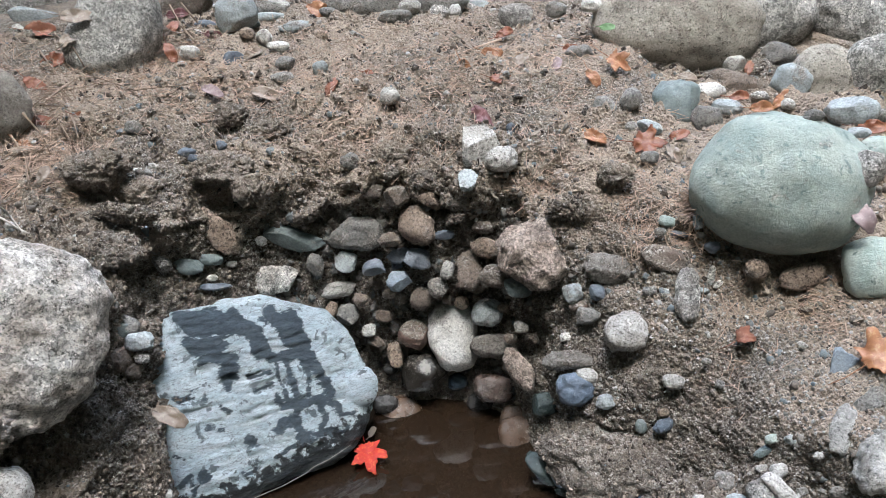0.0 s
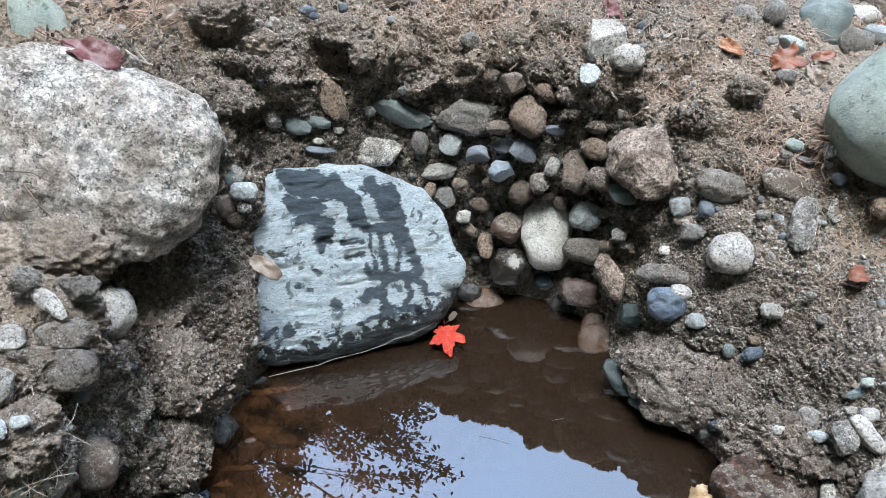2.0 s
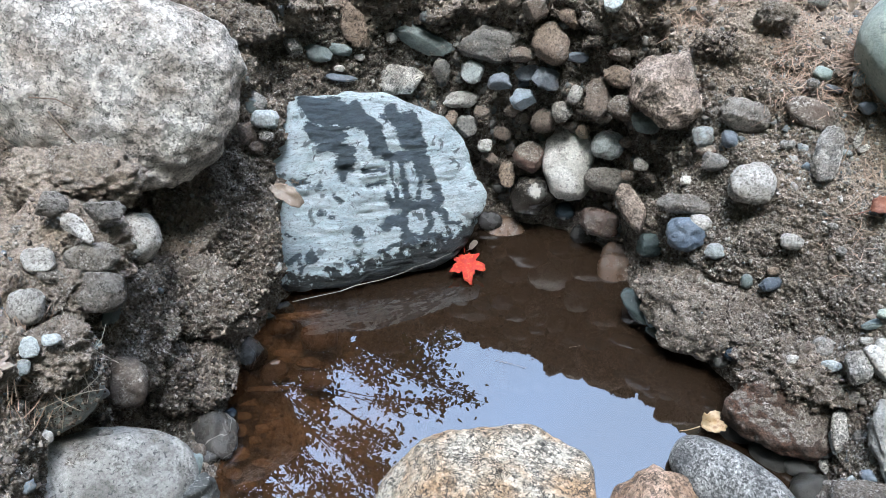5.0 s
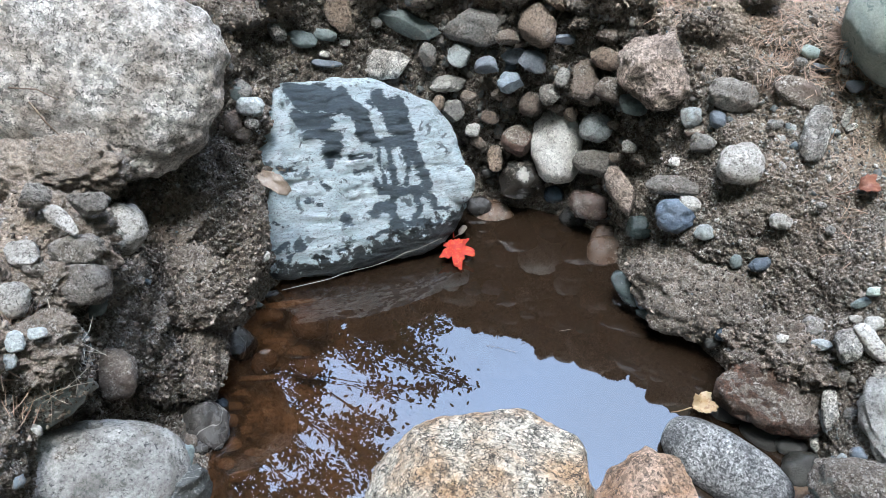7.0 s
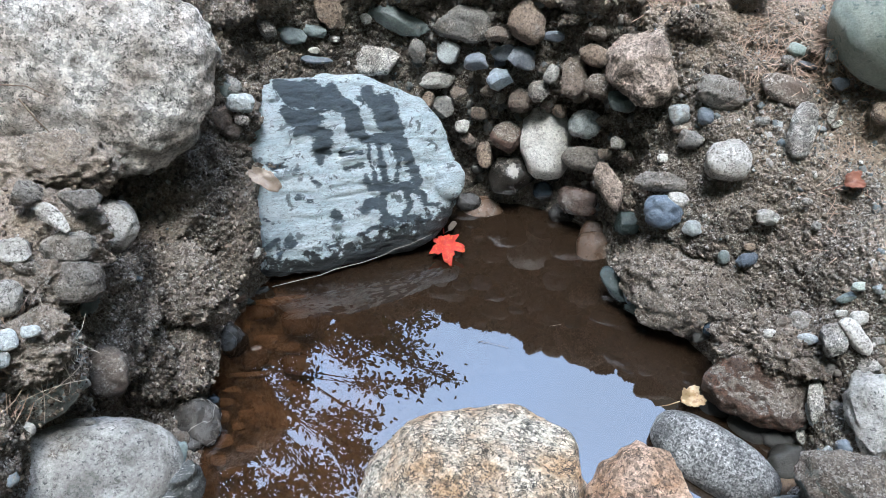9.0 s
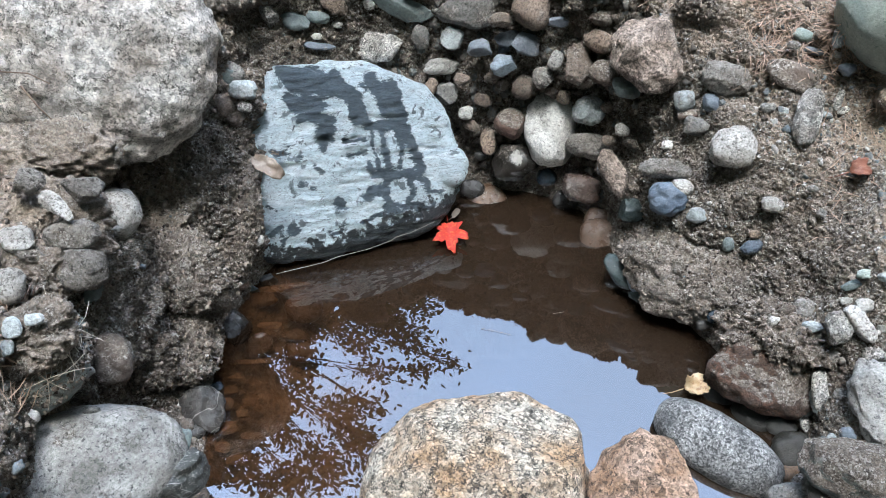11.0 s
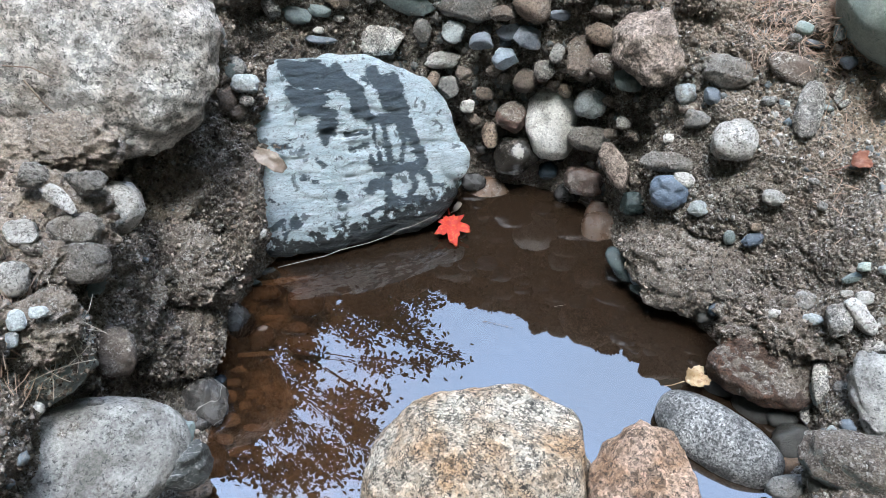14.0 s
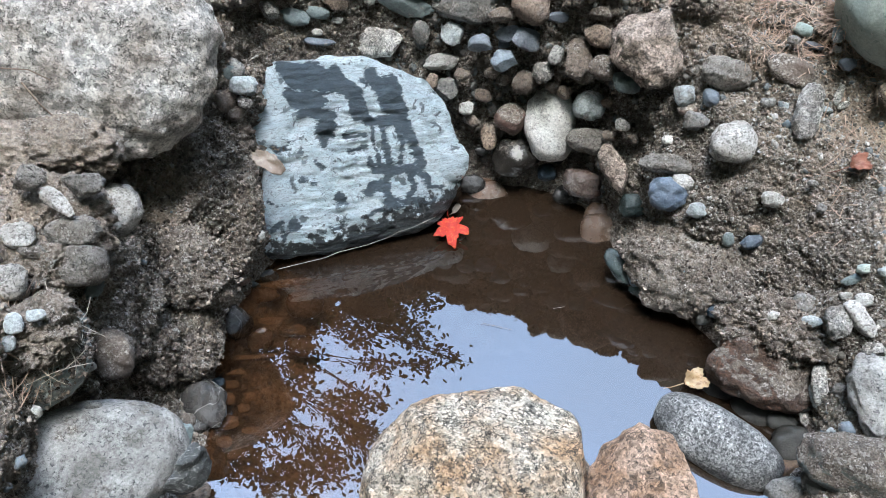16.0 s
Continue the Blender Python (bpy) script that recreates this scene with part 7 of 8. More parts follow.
MAT["banded"] = slab_material()
SLAB_AXES = Matrix(((0.904, -0.231, 0.360, 0), (0.428, 0.488, -0.760, 0), (0.0, 0.841, 0.540, 0), (0, 0, 0, 1)))
SLAB_POSE = Matrix.Translation((-0.425, 1.398, 0.162)) @ SLAB_AXES


def slab_boulder():
    """A thick plate with an uneven outline and a split-grained front, banded and wet at its foot."""
    d, faces = ball(7)
    u = np.degrees(np.arctan2(d[:, 1], d[:, 0]))
    reach = (0.186, 0.222, 0.29, 0.246, 0.212, 0.212, 0.236, 0.258, 0.262, 0.238, 0.236, 0.214, 0.199, 0.193, 0.203, 0.232, 0.25, 0.23, 0.186)
    r = np.interp(u, np.arange(-180, 181, 20), reach) * 1.02
    flat = np.hypot(d[:, 0], d[:, 1])
    k = 1 / np.power(flat ** 5 + np.abs(d[:, 2]) ** 5, 0.2)
    p = np.stack([d[:, 0] * k * r, d[:, 1] * k * r, d[:, 2] * k * 0.085], 1)
    q = p * np.array([1.0, 4.0, 1.0])
    p[:, 2] += 0.006 * vnoise(p, 9.0, 4) + 0.004 * fbm(q, 22.0, 5, 0.65, 5) - 0.006 * np.clip(1 - np.abs(vnoise(q, 11.0, 15)) * 9, 0, 1)
    p[:, :2] *= (1 + 0.035 * vnoise(p, 15.0, 8) + 0.012 * vnoise(p, 60.0, 9))[:, None]
    return p, faces


p, faces = slab_boulder()
banded = mesh_object("banded_boulder", p, faces, MAT["banded"])
banded.matrix_world = SLAB_POSE
tagged(banded, "pale blue slab boulder with dark bands at the pool", "boulder")
w = p[:, :2] + 0.008 * np.stack([fbm(p, 25.0, 3, 0.6, 41), fbm(p, 25.0, 3, 0.6, 47)], 1)
band = np.maximum.reduce([
    stroke(w, 0.027, (-0.098, 0.182), (-0.047, 0.169), (-0.003, 0.145)),
    stroke(w, 0.024, (-0.101, 0.130), (-0.060, 0.124)),
    stroke(w, 0.017, (-0.084, 0.092), (-0.031, 0.088), (-0.049, 0.051)),
    stroke(w, 0.009, (-0.048, 0.051), (-0.058, 0.022)),
    stroke(w, 0.022, (-0.012, 0.164), (0.020, 0.124), (0.026, 0.087)),
    stroke(w, 0.017, (0.027, 0.093), (0.050, 0.056), (0.105, 0.051)),
    stroke(w, 0.020, (0.072, 0.156), (0.098, 0.101), (0.118, 0.049)),
    stroke(w, 0.017, (0.105, 0.130), (0.116, 0.080), (0.133, 0.022)),
    stroke(w, 0.012, (0.133, 0.022), (0.147, -0.023), (0.153, -0.052)),
    stroke(w, 0.009, (0.049, 0.152), (0.057, 0.136)),
    stroke(w, 0.007, (0.045, 0.052), (0.049, 0.011), (0.063, -0.028)),
    stroke(w, 0.009, (0.077, 0.047), (0.078, 0.006), (0.082, -0.031)),
    stroke(w, 0.009, (0.113, 0.038), (0.117, -0.006), (0.107, -0.035)),
    stroke(w, 0.015, (0.053, -0.039), (0.090, -0.049), (0.133, -0.059)),
    stroke(w, 0.010, (0.037, -0.024), (0.059, -0.044)),
    stroke(w, 0.008, (-0.013, 0.039), (0.029, 0.030)),
    stroke(w, 0.007, (-0.003, 0.011), (0.023, 0.004)),
    stroke(w, 0.016, (0.027, -0.086), (0.065, -0.087)),
    stroke(w, 0.011, (0.075, -0.061), (0.058, -0.090), (0.073, -0.118)),
    stroke(w, 0.010, (0.123, -0.067), (0.125, -0.102), (0.105, -0.132)),
    stroke(w, 0.009, (0.146, -0.061), (0.162, -0.099), (0.197, -0.114)),
    stroke(w, 0.010, (0.065, -0.125), (0.122, -0.133), (0.167, -0.138)),
    stroke(w, 0.007, (-0.155, 0.026), (-0.135, 0.023)),
    stroke(w, 0.005, (-0.133, 0.039), (-0.123, 0.041)),
    stroke(w, 0.007, (-0.109, 0.016), (-0.100, 0.015)),
    stroke(w, 0.004, (-0.119, -0.032), (-0.116, -0.032)),
    stroke(w, 0.009, (-0.104, -0.045), (-0.095, -0.047)),
    stroke(w, 0.010, (-0.044, -0.099), (-0.030, -0.102)),
    stroke(w, 0.005, (-0.072, -0.020), (-0.068, -0.021)),
    stroke(w, 0.010, (-0.149, -0.136), (-0.137, -0.136)),
    stroke(w, 0.009, (-0.191, -0.133), (-0.175, -0.134)),
    stroke(w, 0.006, (-0.169, -0.145), (-0.172, -0.177)),
    stroke(w, 0.006, (-0.002, -0.146), (0.018, -0.142)),
    stroke(w, 0.007, (-0.066, -0.152), (-0.040, -0.149)),
    stroke(w, 0.009, (0.024, -0.143), (0.076, -0.137)),
    stroke(w, 0.006, (-0.187, -0.080), (-0.170, -0.080)),
])
layer = banded.data.attributes.new("band", "FLOAT", "POINT")
layer.data.foreach_set("value", np.clip(0.41 + band / 0.02, 0, 1).astype(np.float32))
high = (np.asarray(SLAB_POSE)[:3, :3] @ p.T).T[:, 2] + 0.162
foot = np.clip((0.078 - high + 0.12 * np.clip(p[:, 0], -0.1, 0.2)) / 0.085 + 0.45, 0, 1)
rim = np.clip((np.hypot(p[:, 0], p[:, 1]) - 0.235) / 0.02, 0, 1) * (p[:, 0] > 0.1) * (p[:, 1] < 0.02)
layer = banded.data.attributes.new("wet", "FLOAT", "POINT")
layer.data.foreach_set("value", np.maximum(foot, 0.7 * rim).astype(np.float32))
p, faces = stone_shape((0.075, 0.085, 0.06), 77, 5, 2.6, 0.1, 0.02, 2)
chunk = mesh_object("chunk", p, faces, MAT["banded"], True, banded)
chunk.location = (0.222, -0.062, 0.062)


# ---- gravel, soil crumbs and needles ----
def gravel_material(name, stops, rough=0.8):
    m, nt, b = nodes_of(name)
    geo = nt.nodes.new("ShaderNodeNewGeometry")
    tc = nt.nodes.new("ShaderNodeTexCoord")
    body = ramp(nt, geo.outputs["Random Per Island"], *stops)
    fine = ramp(nt, noise_tex(nt, tc.outputs["Object"], 300.0, 4, 0.7), (0.3, 0.6), (0.7, 1.3))
    body = mix(nt, 1.0, body, fine, "MULTIPLY")
    nt.links.new(mix(nt, ramp(nt, noise_tex(nt, tc.outputs["Object"], 70.0, 5, 0.7), (0.5, 0.0), (0.62, 0.8)), body, soil_colour(nt, tc.outputs["Object"])), b.inputs["Base Color"])
    b.inputs["Roughness"].default_value = rough
    bump(nt, b, noise_tex(nt, tc.outputs["Object"], 350.0, 4, 0.7), 0.5, 0.003)
    return m


MAT["gravel"] = gravel_material("mixed_gravel", [(0.0, (0.066, 0.056, 0.046)), (0.25, (0.132, 0.109, 0.089)), (0.5, (0.178, 0.165, 0.149)), (0.68, (0.106, 0.132, 0.149)), (0.8, (0.251, 0.238, 0.218)), (0.93, (0.409, 0.396, 0.370))])
MAT["brownmix"] = gravel_material("brown_cobbles", [(0.0, (0.059, 0.046, 0.036)), (0.4, (0.112, 0.089, 0.069)), (0.7, (0.165, 0.142, 0.119)), (0.95, (0.132, 0.139, 0.139))])
MAT["sand"] = gravel_material("dry_sand", [(0.0, (0.165, 0.132, 0.102)), (0.5, (0.264, 0.224, 0.182)), (1.0, (0.370, 0.330, 0.277))], 0.95)
MAT["greygrit"] = gravel_material("grey_grit", [(0.0, (0.06, 0.052, 0.045)), (0.3, (0.15, 0.135, 0.118)), (0.6, (0.27, 0.25, 0.225)), (0.85, (0.46, 0.44, 0.41))], 0.9)
MAT["crumbs"] = gravel_material("soil_crumbs", [(0.0, (0.028, 0.021, 0.016)), (0.35, (0.085, 0.065, 0.05)), (0.65, (0.19, 0.15, 0.116)), (0.92, (0.34, 0.285, 0.232))], 0.95)

flatg = GROUND[:, :ROWS_NEAR]
span_u = np.linalg.norm(np.roll(flatg, -1, 0) - flatg, axis=2)
span_v = np.linalg.norm(np.gradient(flatg, axis=1), axis=2)
cell_area = span_u * span_v
seen_zone = (flatg[:, :, 0] > -1.25) & (flatg[:, :, 0] < 1.35) & (flatg[:, :, 1] > 0.4) & (flatg[:, :, 1] < 2.75)
PTS, NRM = flatg.reshape(-1, 3), GROUND_NORMAL[:, :ROWS_NEAR].reshape(-1, 3)


def scatter(name, label, count, small, large, power, mat, seed, weight, level=2, sink=0.25, flatness=(0.5, 0.9), smooth=True, on=None):
    """Many loose bits of stone or soil lying on the bank, as one mesh."""
    rng = np.random.RandomState(seed)
    places, normals = on or (PTS, NRM)
    if on:
        pick = rng.choice(len(places), count)
    else:
        w = (cell_area * weight).reshape(-1)
        pick = rng.choice(len(places), count, p=w / w.sum())
    base, faces = ball(level)
    size = small + (large - small) * rng.rand(count) ** power
    axes = np.stack([np.ones(count), rng.uniform(0.6, 1.0, count), rng.uniform(*flatness, count)], 1) * size[:, None] / 2
    q = rng.normal(size=(count, 4))
    q /= np.linalg.norm(q, axis=1, keepdims=True)
    a, b, c, d = q.T
    rot = np.stack([1 - 2 * (c * c + d * d), 2 * (b * c - d * a), 2 * (b * d + c * a), 2 * (b * c + d * a), 1 - 2 * (b * b + d * d), 2 * (c * d - b * a), 2 * (b * d - c * a), 2 * (c * d + b * a), 1 - 2 * (b * b + c * c)], 1).reshape(-1, 3, 3)
    verts = base[None] * axes[:, None, :] * (1 + (0.2 if smooth else 0.32) * rng.normal(size=(count, len(base), 1)).clip(-1.5, 1.5))
    verts = np.einsum("nij,nkj->nki", rot, verts)
    verts += (places[pick] + normals[pick] * (size * (0.5 - sink))[:, None] * 0.6)[:, None, :]
    tris = (faces[None] + (np.arange(count) * len(base))[:, None, None]).reshape(-1, 3)
    return tagged(mesh_object(name, verts.reshape(-1, 3), tris, MAT[mat], smooth), label, name, kind="stuff")


dry = seen_zone & (flatg[:, :, 2] > 0.005)
patchy = np.clip(0.55 + 1.1 * fbm(PTS, 6.0, 3, 0.6, 91), 0.05, 2.0).reshape(flatg.shape[:2])
rightside = np.where(flatg[:, :, 0] > 0.25, 1.8, 1.0)
steep = np.clip(1.35 - np.abs(GROUND_NORMAL[:, :ROWS_NEAR, 2]), 0.25, 1.2)
bedzone = seen_zone & (flatg[:, :, 2] <= 0.005) & (flatg[:, :, 0] < -0.2)
wallzone = hollow[:, :ROWS_NEAR] > 0.5
scatter("packed_cobbles", "small brown cobbles packed in the bank face", 420, 0.014, 0.036, 1.6, "brownmix", 4, wallzone * 1.0, 3, 0.1, (0.6, 0.95))
scatter("gravel", "mixed grey and tan gravel strewn over the soil", 4200, 0.006, 0.022, 2.6, "gravel", 5, dry * patchy * rightside)
scatter("grit", "fine pale grit over the sandy soil", 16000, 0.0025, 0.006, 1.5, "gravel", 6, dry * patchy * rightside, 1, 0.25, (0.5, 0.9), False)
scatter("soil_crumbs", "crumbs of dark sandy soil on the bank", 17000, 0.004, 0.013, 2.0, "crumbs", 7, dry * steep * np.where(flatg[:, :, 0] > 0.25, 0.4, 1.0), 1, 0.35, (0.5, 0.9), False)
plateau = dry & (np.abs(GROUND_NORMAL[:, :ROWS_NEAR, 2]) > 0.8) & (flatg[:, :, 2] > 0.45)
scatter("dry_sand", "dry pale sand crumbs on the bank top", 9000, 0.003, 0.009, 1.6, "sand", 9, plateau * patchy, 1, 0.3, (0.5, 0.9), False)
crusty = dry & (flatg[:, :, 2] > 0.42) & (flatg[:, :, 1] > 1.1)
scatter("crust_chips", "thin chips of dry soil crust on the bank", 2600, 0.007, 0.026, 2.0, "crumbs", 11, crusty * patchy, 2, 0.3, (0.25, 0.5), False)
lowright = dry & (flatg[:, :, 0] > 0.22) & (flatg[:, :, 1] < 1.5) & (flatg[:, :, 2] > 0.08)
scatter("pale_grit", "pale angular grit on the lower slope", 17000, 0.002, 0.009, 1.8, "greygrit", 10, lowright * patchy, 1, 0.3, (0.5, 0.9), False)
scatter("pool_gravel", "brown silted gravel on the pool bed", 1500, 0.006, 0.024, 2.2, "silt", 8, bedzone * 1.0, 1, 0.4, (0.3, 0.6))


def crumble(owners):
    """Crumbs and grit stuck all over the soil lumps and soil-caked rocks."""
    pts, nrm = [], []
    for ob in owners:
        me, m = ob.data, np.array(ob.matrix_world)
        co, no = np.empty(len(me.vertices) * 3), np.empty(len(me.vertices) * 3)
        me.vertices.foreach_get("co", co)
        me.vertices.foreach_get("normal", no)
        pts.append(co.reshape(-1, 3) @ m[:3, :3].T + m[:3, 3])
        nrm.append(no.reshape(-1, 3) @ m[:3, :3].T)
    pts, nrm = np.concatenate(pts), np.concatenate(nrm)
    ok = (nrm[:, 2] > -0.3) & (nrm[:, 1] < 0.6)
    return pts[ok], nrm[ok]


def needles(name, label, spots, mat, seed, length=(0.05, 0.1), thick=0.001, on=None):
    """Thin bent needles lying in drifts: spots of x, y, z, reach and number."""
    rng = np.random.RandomState(seed)
    verts, faces = [], []
    places, normals = on or (PTS, NRM)
    for x, y, z, reach, number in spots:
        near = np.where(np.linalg.norm(places - np.array((x, y, z)), axis=1) < reach)[0]
        if len(near) == 0:
            continue
        for k in rng.choice(near, number):
            n = normals[k] + 0.25 * rng.normal(size=3)
            n /= np.linalg.norm(n)
            t = np.cross(n, rng.normal(size=3))
            t /= np.linalg.norm(t)
            s = np.cross(n, t)
            ln, bend = rng.uniform(*length), rng.normal() * 0.45
            lift = rng.uniform(0.003, 0.016)
            start = len(verts)
            for i in range(5):
                f = i / 4 - 0.5
                c = places[k] + t * f * ln + s * bend * ln * (f * f) + n * (lift + 0.25 * ln * f * rng.uniform(-0.1, 0.1))
                r = thick * (1.0 - 0.5 * abs(f))
                for a in (0.0, 2.094, 4.189):
                    verts.append(c + s * r * math.cos(a) + n * r * math.sin(a))
            for i in range(4):
                for j in range(3):
                    p0, p1 = start + i * 3 + j, start + i * 3 + (j + 1) % 3
                    faces.append((p0, p1, p1 + 3, p0 + 3))
    return tagged(mesh_object(name, verts, faces, MAT[mat]), label, "needles", kind="stuff")


caked = [o for o in scene.objects if o.type == "MESH" and o.data.materials and o.data.materials[0] in (MAT["clod"], MAT["mud"], MAT["greenledge"])]
lumps = crumble(caked)
scatter("lump_crumbs", "crumbs of soil sticking to the lumps", 13000, 0.002, 0.011, 2.0, "crumbs", 31, None, 1, 0.3, (0.5, 0.9), False, lumps)
scatter("lump_grit", "pale grit sticking to the soil lumps", 1500, 0.0015, 0.005, 2.0, "gravel", 32, None, 1, 0.3, (0.5, 0.9), False, lumps)

needles("pine_needles", "dry russet pine needles strewn over the bank top", [(-0.42, 2.06, 0.71, 0.2, 420), (0.25, 2.2, 0.72, 0.2, 380), (-0.05, 1.78, 0.66, 0.2, 300), (0.62, 1.72, 0.64, 0.14, 260), (0.3, 1.72, 0.65, 0.16, 260), (-0.67, 2.01, 0.68, 0.16, 735), (-0.57, 1.90, 0.68, 0.13, 525), (-0.87, 1.57, 0.66, 0.14, 1155), (-0.88, 1.54, 0.64, 0.08, 630), (-0.20, 1.90, 0.69, 0.25, 525), (0.11, 2.04, 0.68, 0.22, 630), (-0.10, 1.99, 0.70, 0.26, 525), (0.46, 1.46, 0.57, 0.11, 472), (0.50, 1.41, 0.62, 0.07, 262), (0.74, 1.26, 0.46, 0.09, 472), (0.40, 1.93, 0.70, 0.13, 262), (0.22, 1.57, 0.55, 0.05, 147), (-0.80, 1.75, 0.68, 0.17, 420)], "needle", 21)
needles("pine_needles", "dry tan pine needles among stones and soil", [(-0.29, 1.88, 0.66, 0.19, 280), (0.28, 1.90, 0.68, 0.15, 210), (-0.65, 0.59, 0.41, 0.08, 315), (-0.63, 0.64, 0.42, 0.05, 98), (-0.78, 0.97, 0.49, 0.09, 126), (0.45, 1.44, 0.56, 0.11, 280), (-0.44, 1.87, 0.64, 0.17, 210), (0.60, 1.31, 0.43, 0.11, 126), (0.55, 1.20, 0.35, 0.08, 70), (0.34, 2.10, 0.71, 0.14, 210), (-0.72, 2.00, 0.78, 0.11, 140), (-0.94, 1.96, 0.72, 0.14, 280), (-0.83, 1.00, 0.63, 0.08, 98)], "needle", 22)
needles("pale_needles", "pale dry needles fallen on the soil heap", [(-0.63, 0.58, 0.46, 0.07, 46), (-0.73, 0.91, 0.50, 0.08, 40)], "straw", 24, (0.04, 0.09), 0.0007, lumps)
needles("dead_twigs", "dark dead twigs and rootlets between boulders", [(-0.93, 1.91, 0.72, 0.13, 260), (-0.91, 1.76, 0.69, 0.10, 220), (-0.89, 1.97, 0.75, 0.09, 160), (-0.84, 1.75, 0.67, 0.10, 160), (-0.88, 1.56, 0.65, 0.07, 160), (-0.72, 2.22, 0.75, 0.12, 160), (-0.65, 2.18, 0.73, 0.07, 80), (-0.81, 1.64, 0.66, 0.09, 90), (-0.71, 1.97, 0.69, 0.08, 50), (-0.78, 1.44, 0.65, 0.10, 70), (0.02, 2.26, 0.71, 0.16, 60), (0.36, 2.15, 0.71, 0.11, 60), (0.72, 1.90, 0.64, 0.12, 40), (-0.32, 2.24, 0.73, 0.14, 60)], "twig", 23, (0.03, 0.12), 0.0014)


# ---- fallen leaves ----
def leaf_outline(kind, n=72):
    a = np.linspace(-np.pi, np.pi, n, endpoint=False)
    if kind == "maple":
        r = 0.42 + 0 * a
        for at, reach, wide in ((0, 1.0, 0.42), (0.98, 0.9, 0.4), (-0.98, 0.9, 0.4), (2.0, 0.6, 0.4), (-2.0, 0.6, 0.4)):
            r = np.maximum(r, reach * np.clip(1 - np.abs(a - at) / (wide * 1.9), 0, 1) ** 0.6)
        r = r * (1 + 0.07 * np.sin(a * 17))
    elif kind == "torn":
        r = 0.3 + 0 * a
        for at, reach, wide in ((0.4, 1.0, 0.5), (-0.55, 1.05, 0.55), (1.35, 0.6, 0.4), (-1.6, 0.5, 0.45), (-0.05, 0.8, 0.5)):
            r = np.maximum(r, reach * np.clip(1 - np.abs(a - at) / (wide * 2), 0, 1) ** 0.5)
        r = r * (1 + 0.05 * np.sin(a * 23))
    else:
        r = 1 / np.sqrt((np.cos(a) / 1.0) ** 2 + (np.sin(a) / 0.46) ** 2)
        r = r * (1 + 0.16 * np.cos(a) * np.abs(np.cos(a)) + 0.03 * np.sin(a * 19))
    return a, r


def leaf(label, at, size, turn, mat, kind="oval", curl=0.3, seed=0, name="fallen_leaf", category="leaf"):
    """A curled leaf blade, with its stalk as a part."""
    a, r = leaf_outline(kind)
    rings, n = 6, len(a)
    rng = np.random.RandomState(seed)
    r = r * (1 + 0.10 * vnoise(np.stack([np.cos(a), np.sin(a), 0 * a + seed], 1), 2.5, seed) - 0.12 * np.clip(vnoise(np.stack([np.cos(a), np.sin(a), 0 * a + seed], 1), 5.0, seed + 2), 0, 1))
    verts = [(0.0, 0.0, 0.0)]
    for k in range(1, rings + 1):
        f = k / rings
        for t, q in zip(a, r):
            verts.append((math.cos(t) * q * f, math.sin(t) * q * f, 0.0))
    v = np.array(verts) * size / 2
    u = v / (size / 2)
    fold = rng.uniform(0.5, 1.2) * curl
    v[:, 2] += size * (0.35 * fold * np.abs(u[:, 1]) ** 1.3 - 0.18 * fold * u[:, 0] ** 2 + 0.16 * curl * vnoise(u + seed * 3.1, 1.6, seed) + 0.07 * curl * vnoise(u + seed, 4.1, seed + 5))
    faces = [(0, 1 + j, 1 + (j + 1) % n) for j in range(n)]
    for k in range(rings - 1):
        for j in range(n):
            b0, b1 = 1 + k * n + j, 1 + k * n + (j + 1) % n
            faces.append((b0, b0 + n, b1 + n, b1))
    m = len(v)
    v = np.concatenate([v, v - np.array((0, 0, 0.0006))])
    faces = faces + [tuple(m + i for i in reversed(f)) for f in faces]
    edge = 1 + (rings - 1) * n
    faces += [(edge + j, m + edge + j, m + edge + (j + 1) % n, edge + (j + 1) % n) for j in range(n)]
    ob = mesh_object(name, v, faces, MAT[mat])
    ob.matrix_world = pose(*at, *turn)
    stalk = [(-0.2 * size, 0, 0.001), (-0.55 * size, 0.02 * size, 0.003), (-0.8 * size, 0.07 * size, 0.006)]
    tube("stalk", stalk, (0.0011, 0.0009, 0.0007), MAT[mat], ob)
    return tagged(ob, label, category)


def tube(name, points, radii, material, parent=None, sides=6):
    """A bent, tapered round stick through the points."""
    pts = [Vector(p) for p in points]
    verts, faces = [], []
    for i, c in enumerate(pts):
        d = (pts[min(i + 1, len(pts) - 1)] - pts[max(i - 1, 0)]).normalized()
        s = d.orthogonal().normalized()
        t = d.cross(s)
        for j in range(sides):
            a = j * 2 * math.pi / sides
            verts.append(c + (s * math.cos(a) + t * math.sin(a)) * radii[i])
    for i in range(len(pts) - 1):
        for j in range(sides):
            p0, p1 = i * sides + j, i * sides + (j + 1) % sides
            faces.append((p0, p1, p1 + sides, p0 + sides))
    faces.append(tuple(range(sides - 1, -1, -1)))
    faces.append(tuple((len(pts) - 1) * sides + j for j in range(sides)))
    return mesh_object(name, [tuple(v) for v in verts], faces, material, True, parent)


